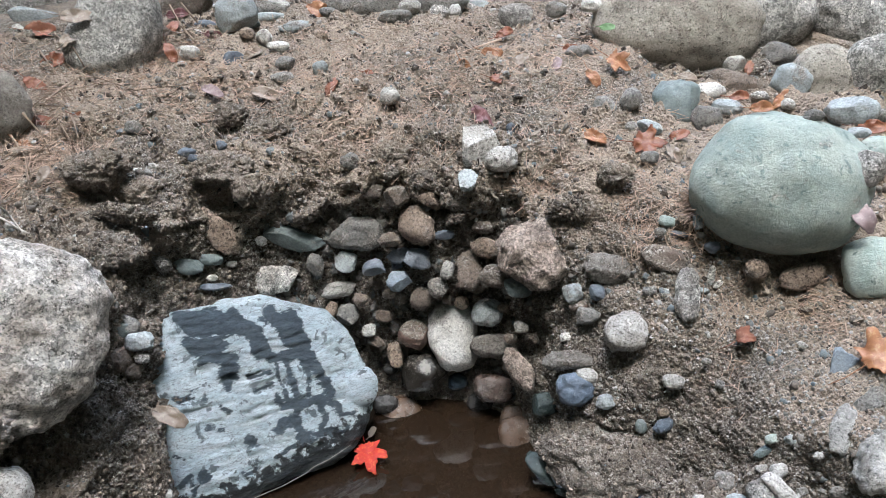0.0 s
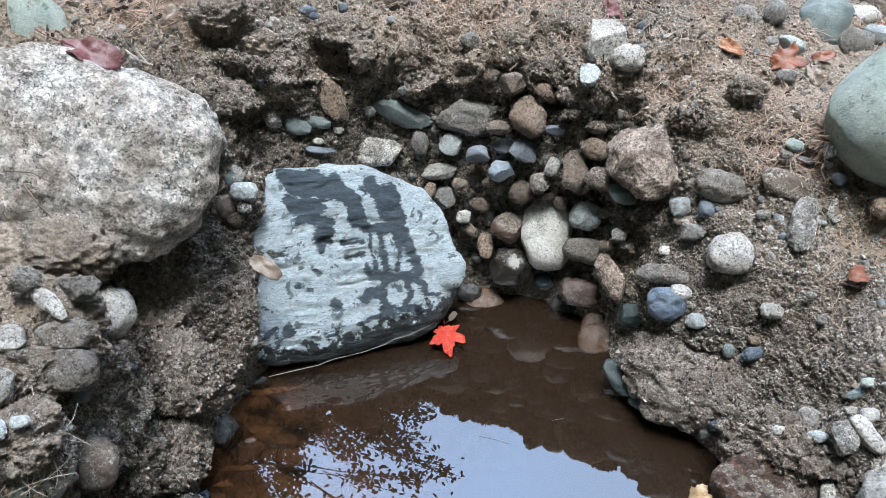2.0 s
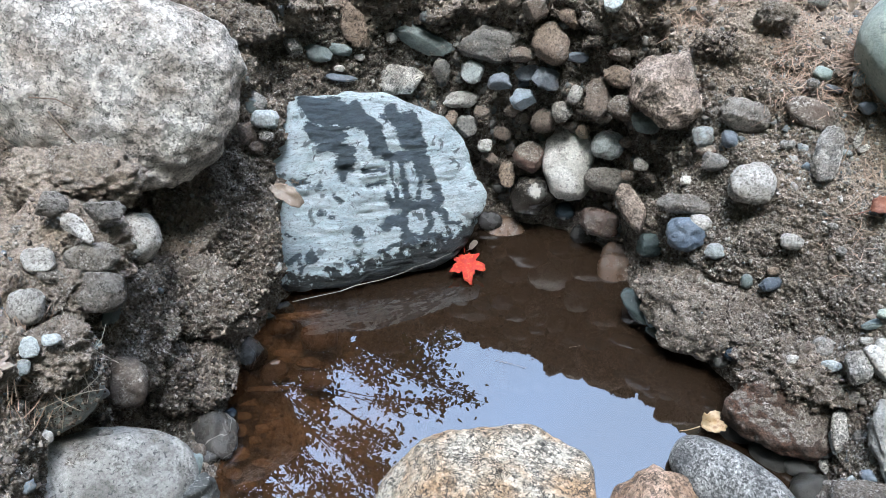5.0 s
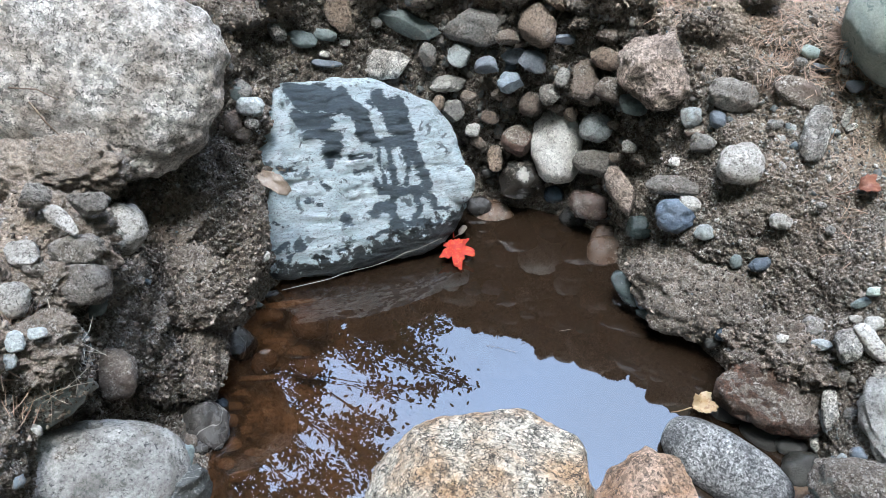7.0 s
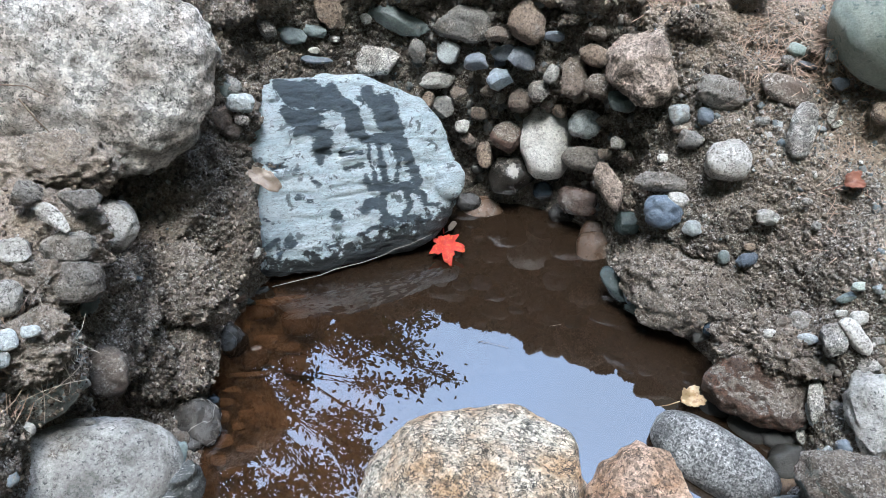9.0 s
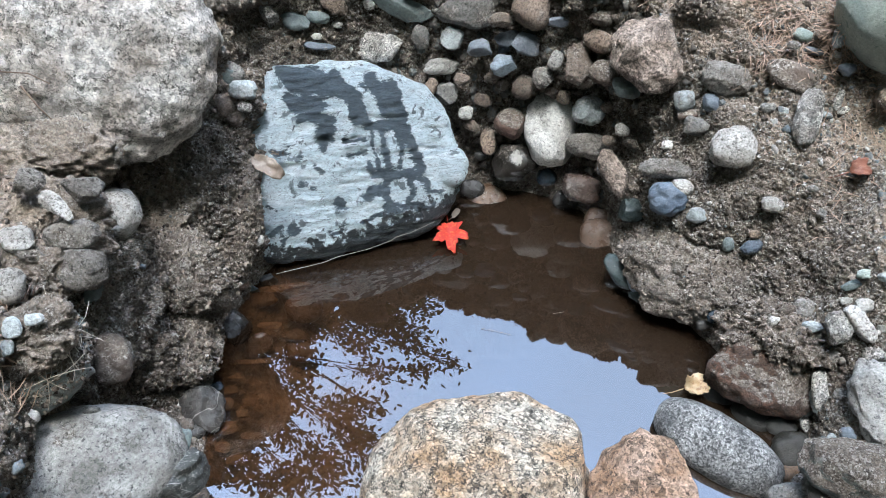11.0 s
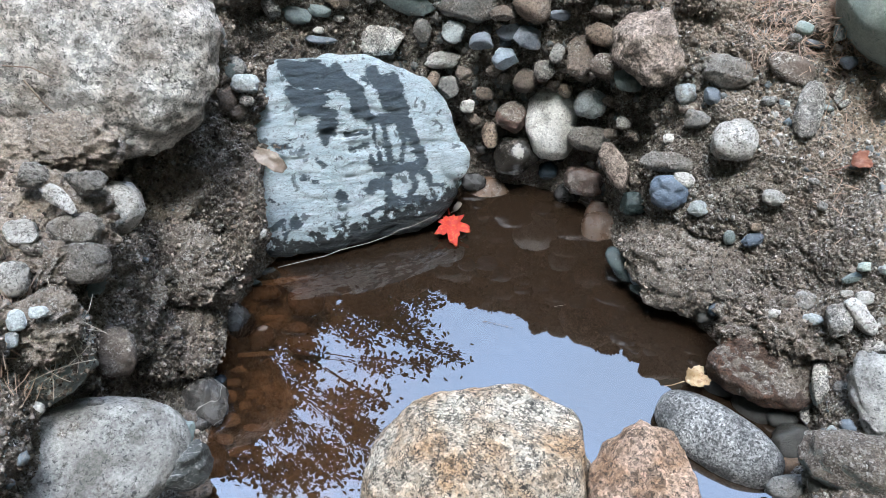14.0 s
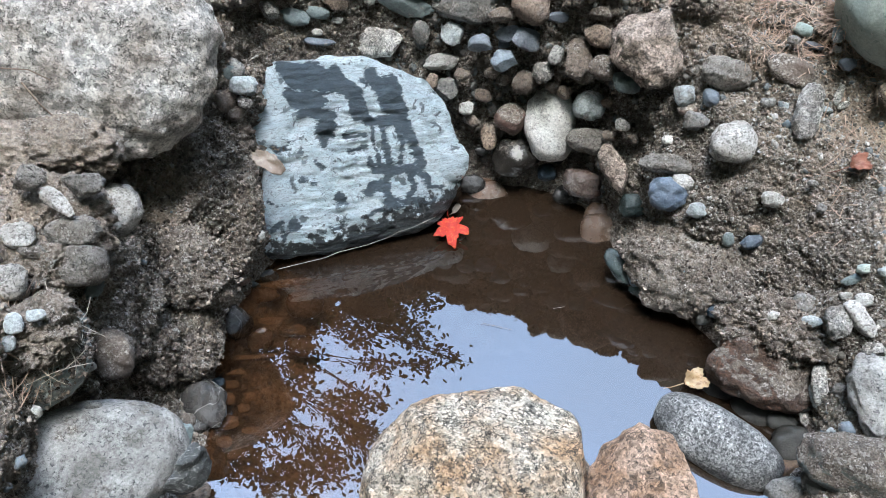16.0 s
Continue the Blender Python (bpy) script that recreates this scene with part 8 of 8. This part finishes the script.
leaf("bright red maple leaf resting against the slab", (-0.176, 1.333, 0.028), 0.113, (4, 17, -71), "red_leaf", "maple", 0.3, 1, "maple_leaf")
leaf("pale yellow-brown torn leaf at the water's edge", (0.336, 0.981, 0.030), 0.066, (18, -19, 23), "yellow_leaf", "torn", 0.7, 2, "maple_leaf")
leaf("small pale leaf tip beside the red leaf", (-0.171, 1.399, 0.020), 0.032, (6, -12, 68), "tan_leaf", "oval", 0.2, 3)
leaf("curled tan leaf lying on the slab boulder", (-0.518, 1.162, 0.305), 0.073, (36, 24, -7), "tan_leaf", "oval", 0.5, 4)
leaf("curled rust-orange leaf on the soil", (0.559, 1.230, 0.392), 0.062, (24, -26, 19), "rust_leaf", "torn", 0.8, 5)
leaf("orange dry leaf on pine needles", (0.432, 1.923, 0.707), 0.088, (37, 17, -34), "orange_leaf", "maple", 0.6, 6)
leaf("small orange dry leaf", (0.373, 1.882, 0.682), 0.056, (26, 31, -57), "orange_leaf", "oval", 0.6, 7)
leaf("orange dry leaf on soil", (0.336, 1.666, 0.623), 0.069, (37, 8, -21), "orange_leaf", "oval", 0.6, 8)
leaf("russet curled leaf by dark stone", (0.443, 1.629, 0.619), 0.106, (37, -2, -13), "brown_leaf", "maple", 0.6, 9)
leaf("tan dry leaf by russet leaves", (0.497, 1.590, 0.614), 0.055, (22, 31, -69), "tan_leaf", "oval", 0.6, 10)
leaf("russet dry leaf under stone", (0.516, 1.627, 0.634), 0.051, (33, -19, 9), "brown_leaf", "oval", 0.6, 11)
leaf("orange leaf between stones", (0.803, 1.804, 0.637), 0.064, (24, -32, 26), "orange_leaf", "oval", 0.6, 12)
leaf("orange leaf under pebbles", (0.613, 1.463, 0.757), 0.046, (38, -10, -10), "orange_leaf", "oval", 0.6, 13)
leaf("russet leaf between pebbles", (0.706, 1.824, 0.643), 0.049, (38, -9, -9), "brown_leaf", "oval", 0.6, 14)
leaf("tan leaf by the boulder", (0.612, 1.925, 0.658), 0.050, (40, -1, -16), "tan_leaf", "oval", 0.6, 15)
leaf("russet leaf between stones", (0.771, 1.949, 0.665), 0.046, (4, -40, 62), "brown_leaf", "oval", 0.6, 16)
leaf("big orange leaf beside blue slate", (0.746, 1.109, 0.436), 0.122, (17, -26, 21), "orange_leaf", "maple", 0.6, 17)
leaf("small tan leaf on needles", (0.089, 2.115, 0.698), 0.037, (40, -7, 5), "tan_leaf", "oval", 0.6, 18)
leaf("orange leaf among needles", (0.140, 2.031, 0.702), 0.059, (40, 6, -10), "orange_leaf", "oval", 0.6, 19)
leaf("reddish dry leaf on needles", (0.154, 1.896, 0.677), 0.061, (39, 5, -11), "brown_leaf", "oval", 0.6, 20)
leaf("dark red leaf folded over a clod", (0.098, 1.725, 0.653), 0.079, (22, 32, -56), "purple_leaf", "oval", 0.6, 21)
leaf("russet curled leaf on needles", (-0.249, 1.860, 0.682), 0.055, (21, -34, 64), "brown_leaf", "oval", 0.6, 22)
leaf("orange leaf between boulders", (-0.321, 2.308, 0.746), 0.100, (36, 24, -22), "orange_leaf", "oval", 0.6, 23)
leaf("red-brown leaf under pale stone", (-1.024, 2.129, 0.763), 0.094, (42, 8, 18), "brown_leaf", "oval", 0.6, 24)
leaf("pale purple leaf beside the green boulder", (0.757, 1.299, 0.620), 0.080, (24, 27, -76), "lilac_leaf", "oval", 0.6, 25)
leaf("pale tan leaf on needles", (-0.417, 1.891, 0.662), 0.071, (36, 17, -8), "tan_leaf", "oval", 0.6, 26)
leaf("grey-purple leaf on needles", (-0.535, 1.869, 0.681), 0.057, (35, 21, -11), "lilac_leaf", "oval", 0.6, 27)
leaf("dark red leaf between pebbles", (-0.580, 2.126, 0.740), 0.047, (41, 9, 6), "purple_leaf", "oval", 0.6, 28)
leaf("tan dry leaf between boulders", (-0.861, 1.980, 0.837), 0.083, (43, 7, 17), "tan_leaf", "oval", 0.6, 29)
leaf("faded purple leaf on needles", (0.298, 1.960, 0.686), 0.049, (12, -38, 62), "lilac_leaf", "oval", 0.6, 30)
leaf("tan dry leaf on needles", (0.202, 1.971, 0.696), 0.057, (35, -20, 20), "tan_leaf", "oval", 0.6, 31)
leaf("pale tan leaf by pebbles", (-0.464, 2.037, 0.714), 0.054, (40, -12, 27), "tan_leaf", "oval", 0.6, 32)
leaf("red-brown leaf by pebbles", (0.934, 1.642, 0.633), 0.069, (38, -8, -20), "brown_leaf", "oval", 0.6, 33)
leaf("brown leaf among needles", (-0.697, 2.154, 0.746), 0.065, (33, -28, 54), "brown_leaf", "oval", 0.6, 34)
leaf("dark red leaf on the pale boulder", (-0.770, 1.161, 0.713), 0.104, (34, 17, 10), "purple_leaf", "oval", 0.6, 35)
leaf("tan dry leaf on soil ledge", (-0.653, 0.530, 0.499), 0.055, (21, -14, 81), "tan_leaf", "maple", 0.6, 36)
leaf("small tan leaf in the soil", (0.248, 1.556, 0.589), 0.026, (27, -25, 31), "tan_leaf", "oval", 0.6, 37)
leaf("small orange-tan leaf on soil", (0.599, 1.343, 0.465), 0.047, (-13, -32, 88), "tan_leaf", "oval", 0.6, 38)
leaf("pinkish tan leaf by needles", (-0.765, 1.450, 0.668), 0.042, (29, -26, 67), "tan_leaf", "oval", 0.6, 39)
leaf("curled orange leaf among needles", (0.069, 1.981, 0.687), 0.058, (23, 34, -55), "orange_leaf", "oval", 0.6, 40)
leaf("dark brown curled leaf", (-0.165, 1.922, 0.695), 0.028, (40, 4, 1), "brown_leaf", "oval", 0.6, 41)
leaf("dark russet leaf among dead twigs", (-0.941, 1.972, 0.729), 0.079, (40, -12, 40), "brown_leaf", "oval", 0.6, 42)
leaf("dark russet leaf among dead twigs", (-0.932, 1.843, 0.716), 0.069, (28, 32, -18), "brown_leaf", "oval", 0.6, 43)
leaf("dull tan leaf among dead twigs", (-0.881, 1.963, 0.785), 0.068, (35, -25, 56), "tan_leaf", "oval", 0.6, 44)
leaf("dark russet leaf among dead twigs", (-0.878, 1.716, 0.675), 0.056, (39, 9, 17), "brown_leaf", "oval", 0.6, 45)
leaf("small russet leaf on the soil", (-0.797, 1.736, 0.678), 0.036, (38, 14, 8), "brown_leaf", "oval", 0.6, 46)
leaf("russet leaf beside the pale boulder", (-0.674, 2.054, 0.723), 0.062, (12, 40, -53), "brown_leaf", "oval", 0.6, 47)
leaf("dark red leaf between boulders", (-0.705, 2.252, 0.764), 0.061, (43, -3, 22), "purple_leaf", "oval", 0.6, 48)
leaf("orange-brown leaf among needles", (-0.862, 1.609, 0.661), 0.059, (30, 26, -9), "orange_leaf", "oval", 0.6, 49)
leaf("russet leaf among needles", (0.178, 2.124, 0.720), 0.055, (37, -20, 20), "brown_leaf", "oval", 0.6, 50)
leaf("russet leaf among needles", (0.345, 2.048, 0.700), 0.051, (41, 3, -13), "brown_leaf", "oval", 0.6, 51)
leaf("small fresh green leaf on the boulder", (0.419, 1.990, 0.768), 0.038, (62, -3, -10), "green_leaf", "oval", 0.2, 52)
tagged(tube("twig", [(0.042, 2.009, 0.700), (0.102, 2.073, 0.699), (0.173, 2.097, 0.713)], (0.0055, 0.0046, 0.0037), MAT["needle"]), "brown broken stick lying on needles", "twig")
tagged(tube("root", [(-0.521, 1.134, 0.029), (-0.489, 1.151, 0.030), (-0.428, 1.181, 0.033), (-0.401, 1.198, 0.038), (-0.344, 1.227, 0.041), (-0.299, 1.253, 0.048), (-0.283, 1.265, 0.054), (-0.254, 1.281, 0.057), (-0.206, 1.312, 0.069)], (0.0007, 0.0007, 0.0006, 0.0006, 0.0005, 0.0005, 0.0005, 0.0004, 0.0004), MAT["pale_twig"]), "thin pale root along the slab's waterline", "twig")
tagged(tube("floating_needle", [(-0.075, 1.081, 0.002), (-0.042, 1.078, 0.002), (-0.011, 1.073, 0.002)], (0.0004, 0.0003, 0.0003), MAT["twig"]), "pale needle floating on the water", "twig")
tagged(tube("floating_needle", [(0.094, 1.154, 0.002), (0.071, 1.145, 0.002)], (0.0004, 0.0003), MAT["pale_twig"]), "thin pale needle floating on the water", "twig")
tagged(tube("twig", [(-0.799, 0.955, 0.581), (-0.779, 0.950, 0.548), (-0.762, 0.951, 0.521)], (0.0014, 0.0012, 0.0009), MAT["twig"]), "thin tan twig against the soil", "twig")
tagged(tube("twig", [(-0.828, 0.959, 0.600), (-0.786, 0.964, 0.599), (-0.756, 0.965, 0.583)], (0.0012, 0.0010, 0.0008), MAT["twig"]), "thin tan twig beside the boulder", "twig")
tagged(tube("twig", [(-0.867, 1.765, 0.675), (-0.827, 1.705, 0.665), (-0.780, 1.630, 0.662)], (0.0020, 0.0017, 0.0013), MAT["twig"]), "dead twig on the bank", "twig")
tagged(tube("twig", [(-0.841, 1.915, 0.716), (-0.689, 1.812, 0.706), (-0.586, 1.862, 0.699), (-0.482, 1.970, 0.693)], (0.0016, 0.0014, 0.0012, 0.0010), MAT["twig"]), "long thin twig on needles", "twig")
tagged(tube("twig", [(-0.713, 2.244, 0.790), (-0.680, 2.203, 0.746), (-0.614, 2.082, 0.735)], (0.0035, 0.0029, 0.0023), MAT["twig"]), "dead stick between boulders", "twig")
tagged(tube("twig", [(-0.971, 1.991, 0.752), (-0.913, 1.925, 0.715), (-0.852, 1.801, 0.702)], (0.0024, 0.0020, 0.0016), MAT["twig"]), "dark dead twig beside the pale boulder", "twig")
tagged(tube("twig", [(-0.859, 1.852, 0.711), (-0.885, 1.794, 0.699), (-0.888, 1.710, 0.678)], (0.0024, 0.0020, 0.0016), MAT["twig"]), "dark dead twig beside the pale boulder", "twig")
tagged(tube("twig", [(-0.991, 2.130, 0.754), (-0.866, 1.947, 0.769), (-0.848, 1.940, 0.722)], (0.0024, 0.0020, 0.0016), MAT["twig"]), "dark dead twig beside the pale boulder", "twig")
tagged(tube("twig", [(-0.866, 1.635, 0.726), (-0.846, 1.648, 0.669), (-0.819, 1.607, 0.641)], (0.0024, 0.0020, 0.0016), MAT["twig"]), "dark dead twig beside the pale boulder", "twig")
tagged(tube("twig", [(-0.851, 1.787, 0.694), (-0.801, 1.710, 0.675), (-0.747, 1.597, 0.681)], (0.0024, 0.0020, 0.0016), MAT["twig"]), "dark dead twig beside the pale boulder", "twig")
tagged(tube("twig", [(-0.886, 1.602, 0.690), (-0.849, 1.562, 0.656), (-0.784, 1.429, 0.667)], (0.0024, 0.0020, 0.0016), MAT["twig"]), "dark dead twig beside the pale boulder", "twig")
tagged(tube("twig", [(-0.682, 2.246, 0.796), (-0.640, 2.223, 0.747)], (0.0030, 0.0023), MAT["twig"]), "dead stick between boulders", "twig")
tagged(tube("twig", [(-0.824, 1.369, 0.621), (-0.806, 1.373, 0.600), (-0.673, 1.181, 0.690)], (0.0020, 0.0017, 0.0013), MAT["pale_twig"]), "pale stick by the boulder", "twig")
tagged(tube("twig", [(-0.888, 1.453, 0.633), (-0.827, 1.402, 0.612), (-0.688, 1.195, 0.684)], (0.0020, 0.0017, 0.0013), MAT["pale_twig"]), "pale stick by the boulder", "twig")
tagged(tube("root", [(0.396, 1.025, 0.010), (0.415, 1.001, 0.010)], (0.0010, 0.0008), MAT["pale_twig"]), "thin pale root at the waterline", "twig")
tagged(tube("root", [(0.085, 1.503, 0.010), (0.126, 1.479, 0.010), (0.157, 1.465, 0.010)], (0.0010, 0.0008, 0.0007), MAT["pale_twig"]), "thin pale root at the waterline", "twig")
tagged(tube("root", [(0.331, 1.403, 0.448), (0.348, 1.378, 0.435), (0.384, 1.380, 0.473)], (0.0010, 0.0008, 0.0007), MAT["twig"]), "thin root in the soil", "twig")

# ---- the tree over the pool, seen in the water ----
tree = tagged(new("tree"), "leafy broad-leaved tree leaning over the stream bank", "tree")
tree.location = (-2.7, 3.6, 0.7)
tube("trunk", [(0, 0, -0.1), (0.1, -0.05, 1.0), (0.25, -0.1, 2.2), (0.3, -0.2, 3.4), (0.35, -0.2, 4.6)], (0.2, 0.17, 0.14, 0.1, 0.05), MAT["bark"], tree, 12)
LIMB_ROOTS = {"low": (0.2, -0.08, 1.6), "mid": (0.27, -0.12, 2.4)}


def bough(start, end, leaves, spread, seed):
    """A limb from the trunk to a clump, its twigs, and the clump's leaves as one crown part."""
    rng = np.random.RandomState(seed)
    s, e = np.array(start), np.array(end)
    mid = (s + e) / 2 + np.array((0, 0, 0.18))
    limb = tube("limb", [s, (s + mid) / 2 + (0, 0, 0.04), mid, (mid + e) / 2 + (0, 0, 0.03), e], (0.012, 0.008, 0.005, 0.003, 0.002), MAT["bark"], tree)
    verts, faces, twigs = [], [], 12
    per = int(1.7 * leaves) // twigs
    for k in range(twigs):
        root = e + (mid - e) * rng.uniform(0, 0.45)
        tip = e + rng.normal(size=3) * np.array(spread) * 0.8
        tube("twig", [root, (root + tip) / 2 + (0, 0, 0.02), tip], (0.0028, 0.002, 0.001), MAT["bark"], limb, 5)
        for i in range(per):
            f = rng.uniform(0.25, 1.0)
            c = root + (tip - root) * f + rng.normal(size=3) * 0.035
            d = (tip - root) + rng.normal(size=3) * 0.3
            d /= np.linalg.norm(d)
            n = rng.normal(size=3) * 0.5 + (0.1, 0.75, 0.65)
            side = np.cross(n, d)
            side /= np.linalg.norm(side)
            n = np.cross(d, side)
            ln = rng.uniform(0.03, 0.048)
            wd = ln * 0.5
            b = len(verts)
            for x, y, z in ((0, 0, 0), (0.3, 0.42, 0.05), (0.65, 0.36, 0.04), (1, 0, -0.05), (0.65, -0.36, 0.04), (0.3, -0.42, 0.05), (0.5, 0, -0.02)):
                verts.append(c + d * ln * x + side * wd * y + n * ln * z)
            faces += [(b, b + 1, b + 6), (b + 1, b + 2, b + 6), (b + 2, b + 3, b + 6), (b + 3, b + 4, b + 6), (b + 4, b + 5, b + 6), (b + 5, b, b + 6)]
    return mesh_object("crown", verts, faces, MAT["tree_leaf"], False, tree)


bough(LIMB_ROOTS["low"], (2.04, -0.34, 1.75), 170, (0.12, 0.09, 0.06), 51)
bough(LIMB_ROOTS["mid"], (2.19, -0.16, 1.90), 80, (0.08, 0.06, 0.06), 52)
bough(LIMB_ROOTS["low"], (1.82, -0.45, 2.05), 130, (0.09, 0.11, 0.06), 53)
bough(LIMB_ROOTS["mid"], (1.97, -0.45, 1.83), 150, (0.10, 0.10, 0.06), 54)
bough(LIMB_ROOTS["low"], (2.15, -0.45, 1.98), 150, (0.09, 0.10, 0.06), 55)
bough(LIMB_ROOTS["mid"], (2.28, -0.83, 1.75), 60, (0.05, 0.04, 0.06), 56)
bough(LIMB_ROOTS["low"], (2.44, -0.65, 1.90), 45, (0.04, 0.04, 0.06), 57)
bough(LIMB_ROOTS["mid"], (2.01, -0.66, 2.05), 60, (0.07, 0.04, 0.06), 58)
bough(LIMB_ROOTS["low"], (1.66, -0.48, 1.83), 110, (0.09, 0.09, 0.06), 59)
bough(LIMB_ROOTS["mid"], (1.91, -1.02, 1.98), 110, (0.09, 0.05, 0.06), 60)
bough(LIMB_ROOTS["low"], (2.03, -1.12, 1.75), 50, (0.05, 0.03, 0.06), 61)
bough(LIMB_ROOTS["mid"], (1.74, -1.11, 1.90), 50, (0.07, 0.03, 0.06), 62)
bough(LIMB_ROOTS["low"], (1.94, -1.16, 2.05), 120, (0.09, 0.07, 0.06), 63)
bough(LIMB_ROOTS["mid"], (2.14, -1.31, 1.83), 45, (0.03, 0.03, 0.06), 64)
bough(LIMB_ROOTS["low"], (1.83, -1.35, 1.98), 120, (0.09, 0.06, 0.06), 65)
bough(LIMB_ROOTS["mid"], (1.57, -1.20, 1.75), 110, (0.05, 0.09, 0.06), 66)
bough(LIMB_ROOTS["low"], (1.55, -0.81, 1.90), 110, (0.06, 0.09, 0.06), 67)
bough(LIMB_ROOTS["mid"], (1.35, -1.08, 2.05), 170, (0.08, 0.13, 0.06), 68)
bough(LIMB_ROOTS["low"], (1.33, -0.93, 1.83), 180, (0.08, 0.13, 0.06), 69)
bough(LIMB_ROOTS["mid"], (1.30, -0.53, 1.98), 170, (0.09, 0.12, 0.06), 70)
bough(LIMB_ROOTS["low"], (1.44, -1.55, 1.75), 120, (0.08, 0.06, 0.06), 71)
bough(LIMB_ROOTS["mid"], (1.66, -1.53, 1.90), 110, (0.09, 0.06, 0.06), 72)
bough(LIMB_ROOTS["low"], (1.88, -1.48, 2.05), 110, (0.09, 0.05, 0.06), 73)
bough(LIMB_ROOTS["mid"], (1.27, -1.14, 1.83), 130, (0.07, 0.10, 0.06), 74)
bough(LIMB_ROOTS["low"], (2.12, -1.38, 1.98), 60, (0.06, 0.05, 0.06), 75)
bough(LIMB_ROOTS["mid"], (1.51, -0.43, 1.75), 80, (0.08, 0.06, 0.06), 76)
bough(LIMB_ROOTS["low"], (1.17, -0.54, 1.90), 130, (0.08, 0.10, 0.06), 77)
bough(LIMB_ROOTS["low"], (1.45, -1.66, 1.75), 110, (0.07, 0.05, 0.06), 91)
bough(LIMB_ROOTS["mid"], (1.61, -1.65, 1.90), 110, (0.07, 0.05, 0.06), 92)
bough(LIMB_ROOTS["low"], (1.76, -1.60, 2.05), 100, (0.08, 0.04, 0.06), 93)
bough(LIMB_ROOTS["mid"], (1.29, -1.53, 1.83), 90, (0.06, 0.06, 0.06), 94)
bough(LIMB_ROOTS["low"], (1.98, -0.34, 1.98), 110, (0.12, 0.12, 0.06), 95)
bough(LIMB_ROOTS["mid"], (2.09, -0.33, 1.75), 90, (0.10, 0.08, 0.06), 96)
bough(LIMB_ROOTS["low"], (1.21, -1.28, 1.90), 110, (0.06, 0.10, 0.06), 97)
bough(LIMB_ROOTS["low"], (1.54, -0.78, 1.75), 120, (0.06, 0.09, 0.06), 101)
bough(LIMB_ROOTS["mid"], (1.60, -0.89, 1.90), 110, (0.06, 0.07, 0.06), 102)
bough(LIMB_ROOTS["low"], (1.35, -0.36, 2.05), 110, (0.08, 0.09, 0.06), 103)
bough(LIMB_ROOTS["mid"], (1.61, -0.51, 1.83), 90, (0.07, 0.07, 0.06), 104)
bough(LIMB_ROOTS["low"], (1.55, -1.27, 1.98), 110, (0.07, 0.07, 0.06), 105)
bough(LIMB_ROOTS["mid"], (1.37, -1.43, 1.75), 110, (0.06, 0.08, 0.06), 106)
bough(LIMB_ROOTS["low"], (1.19, -0.72, 1.90), 110, (0.08, 0.11, 0.06), 107)
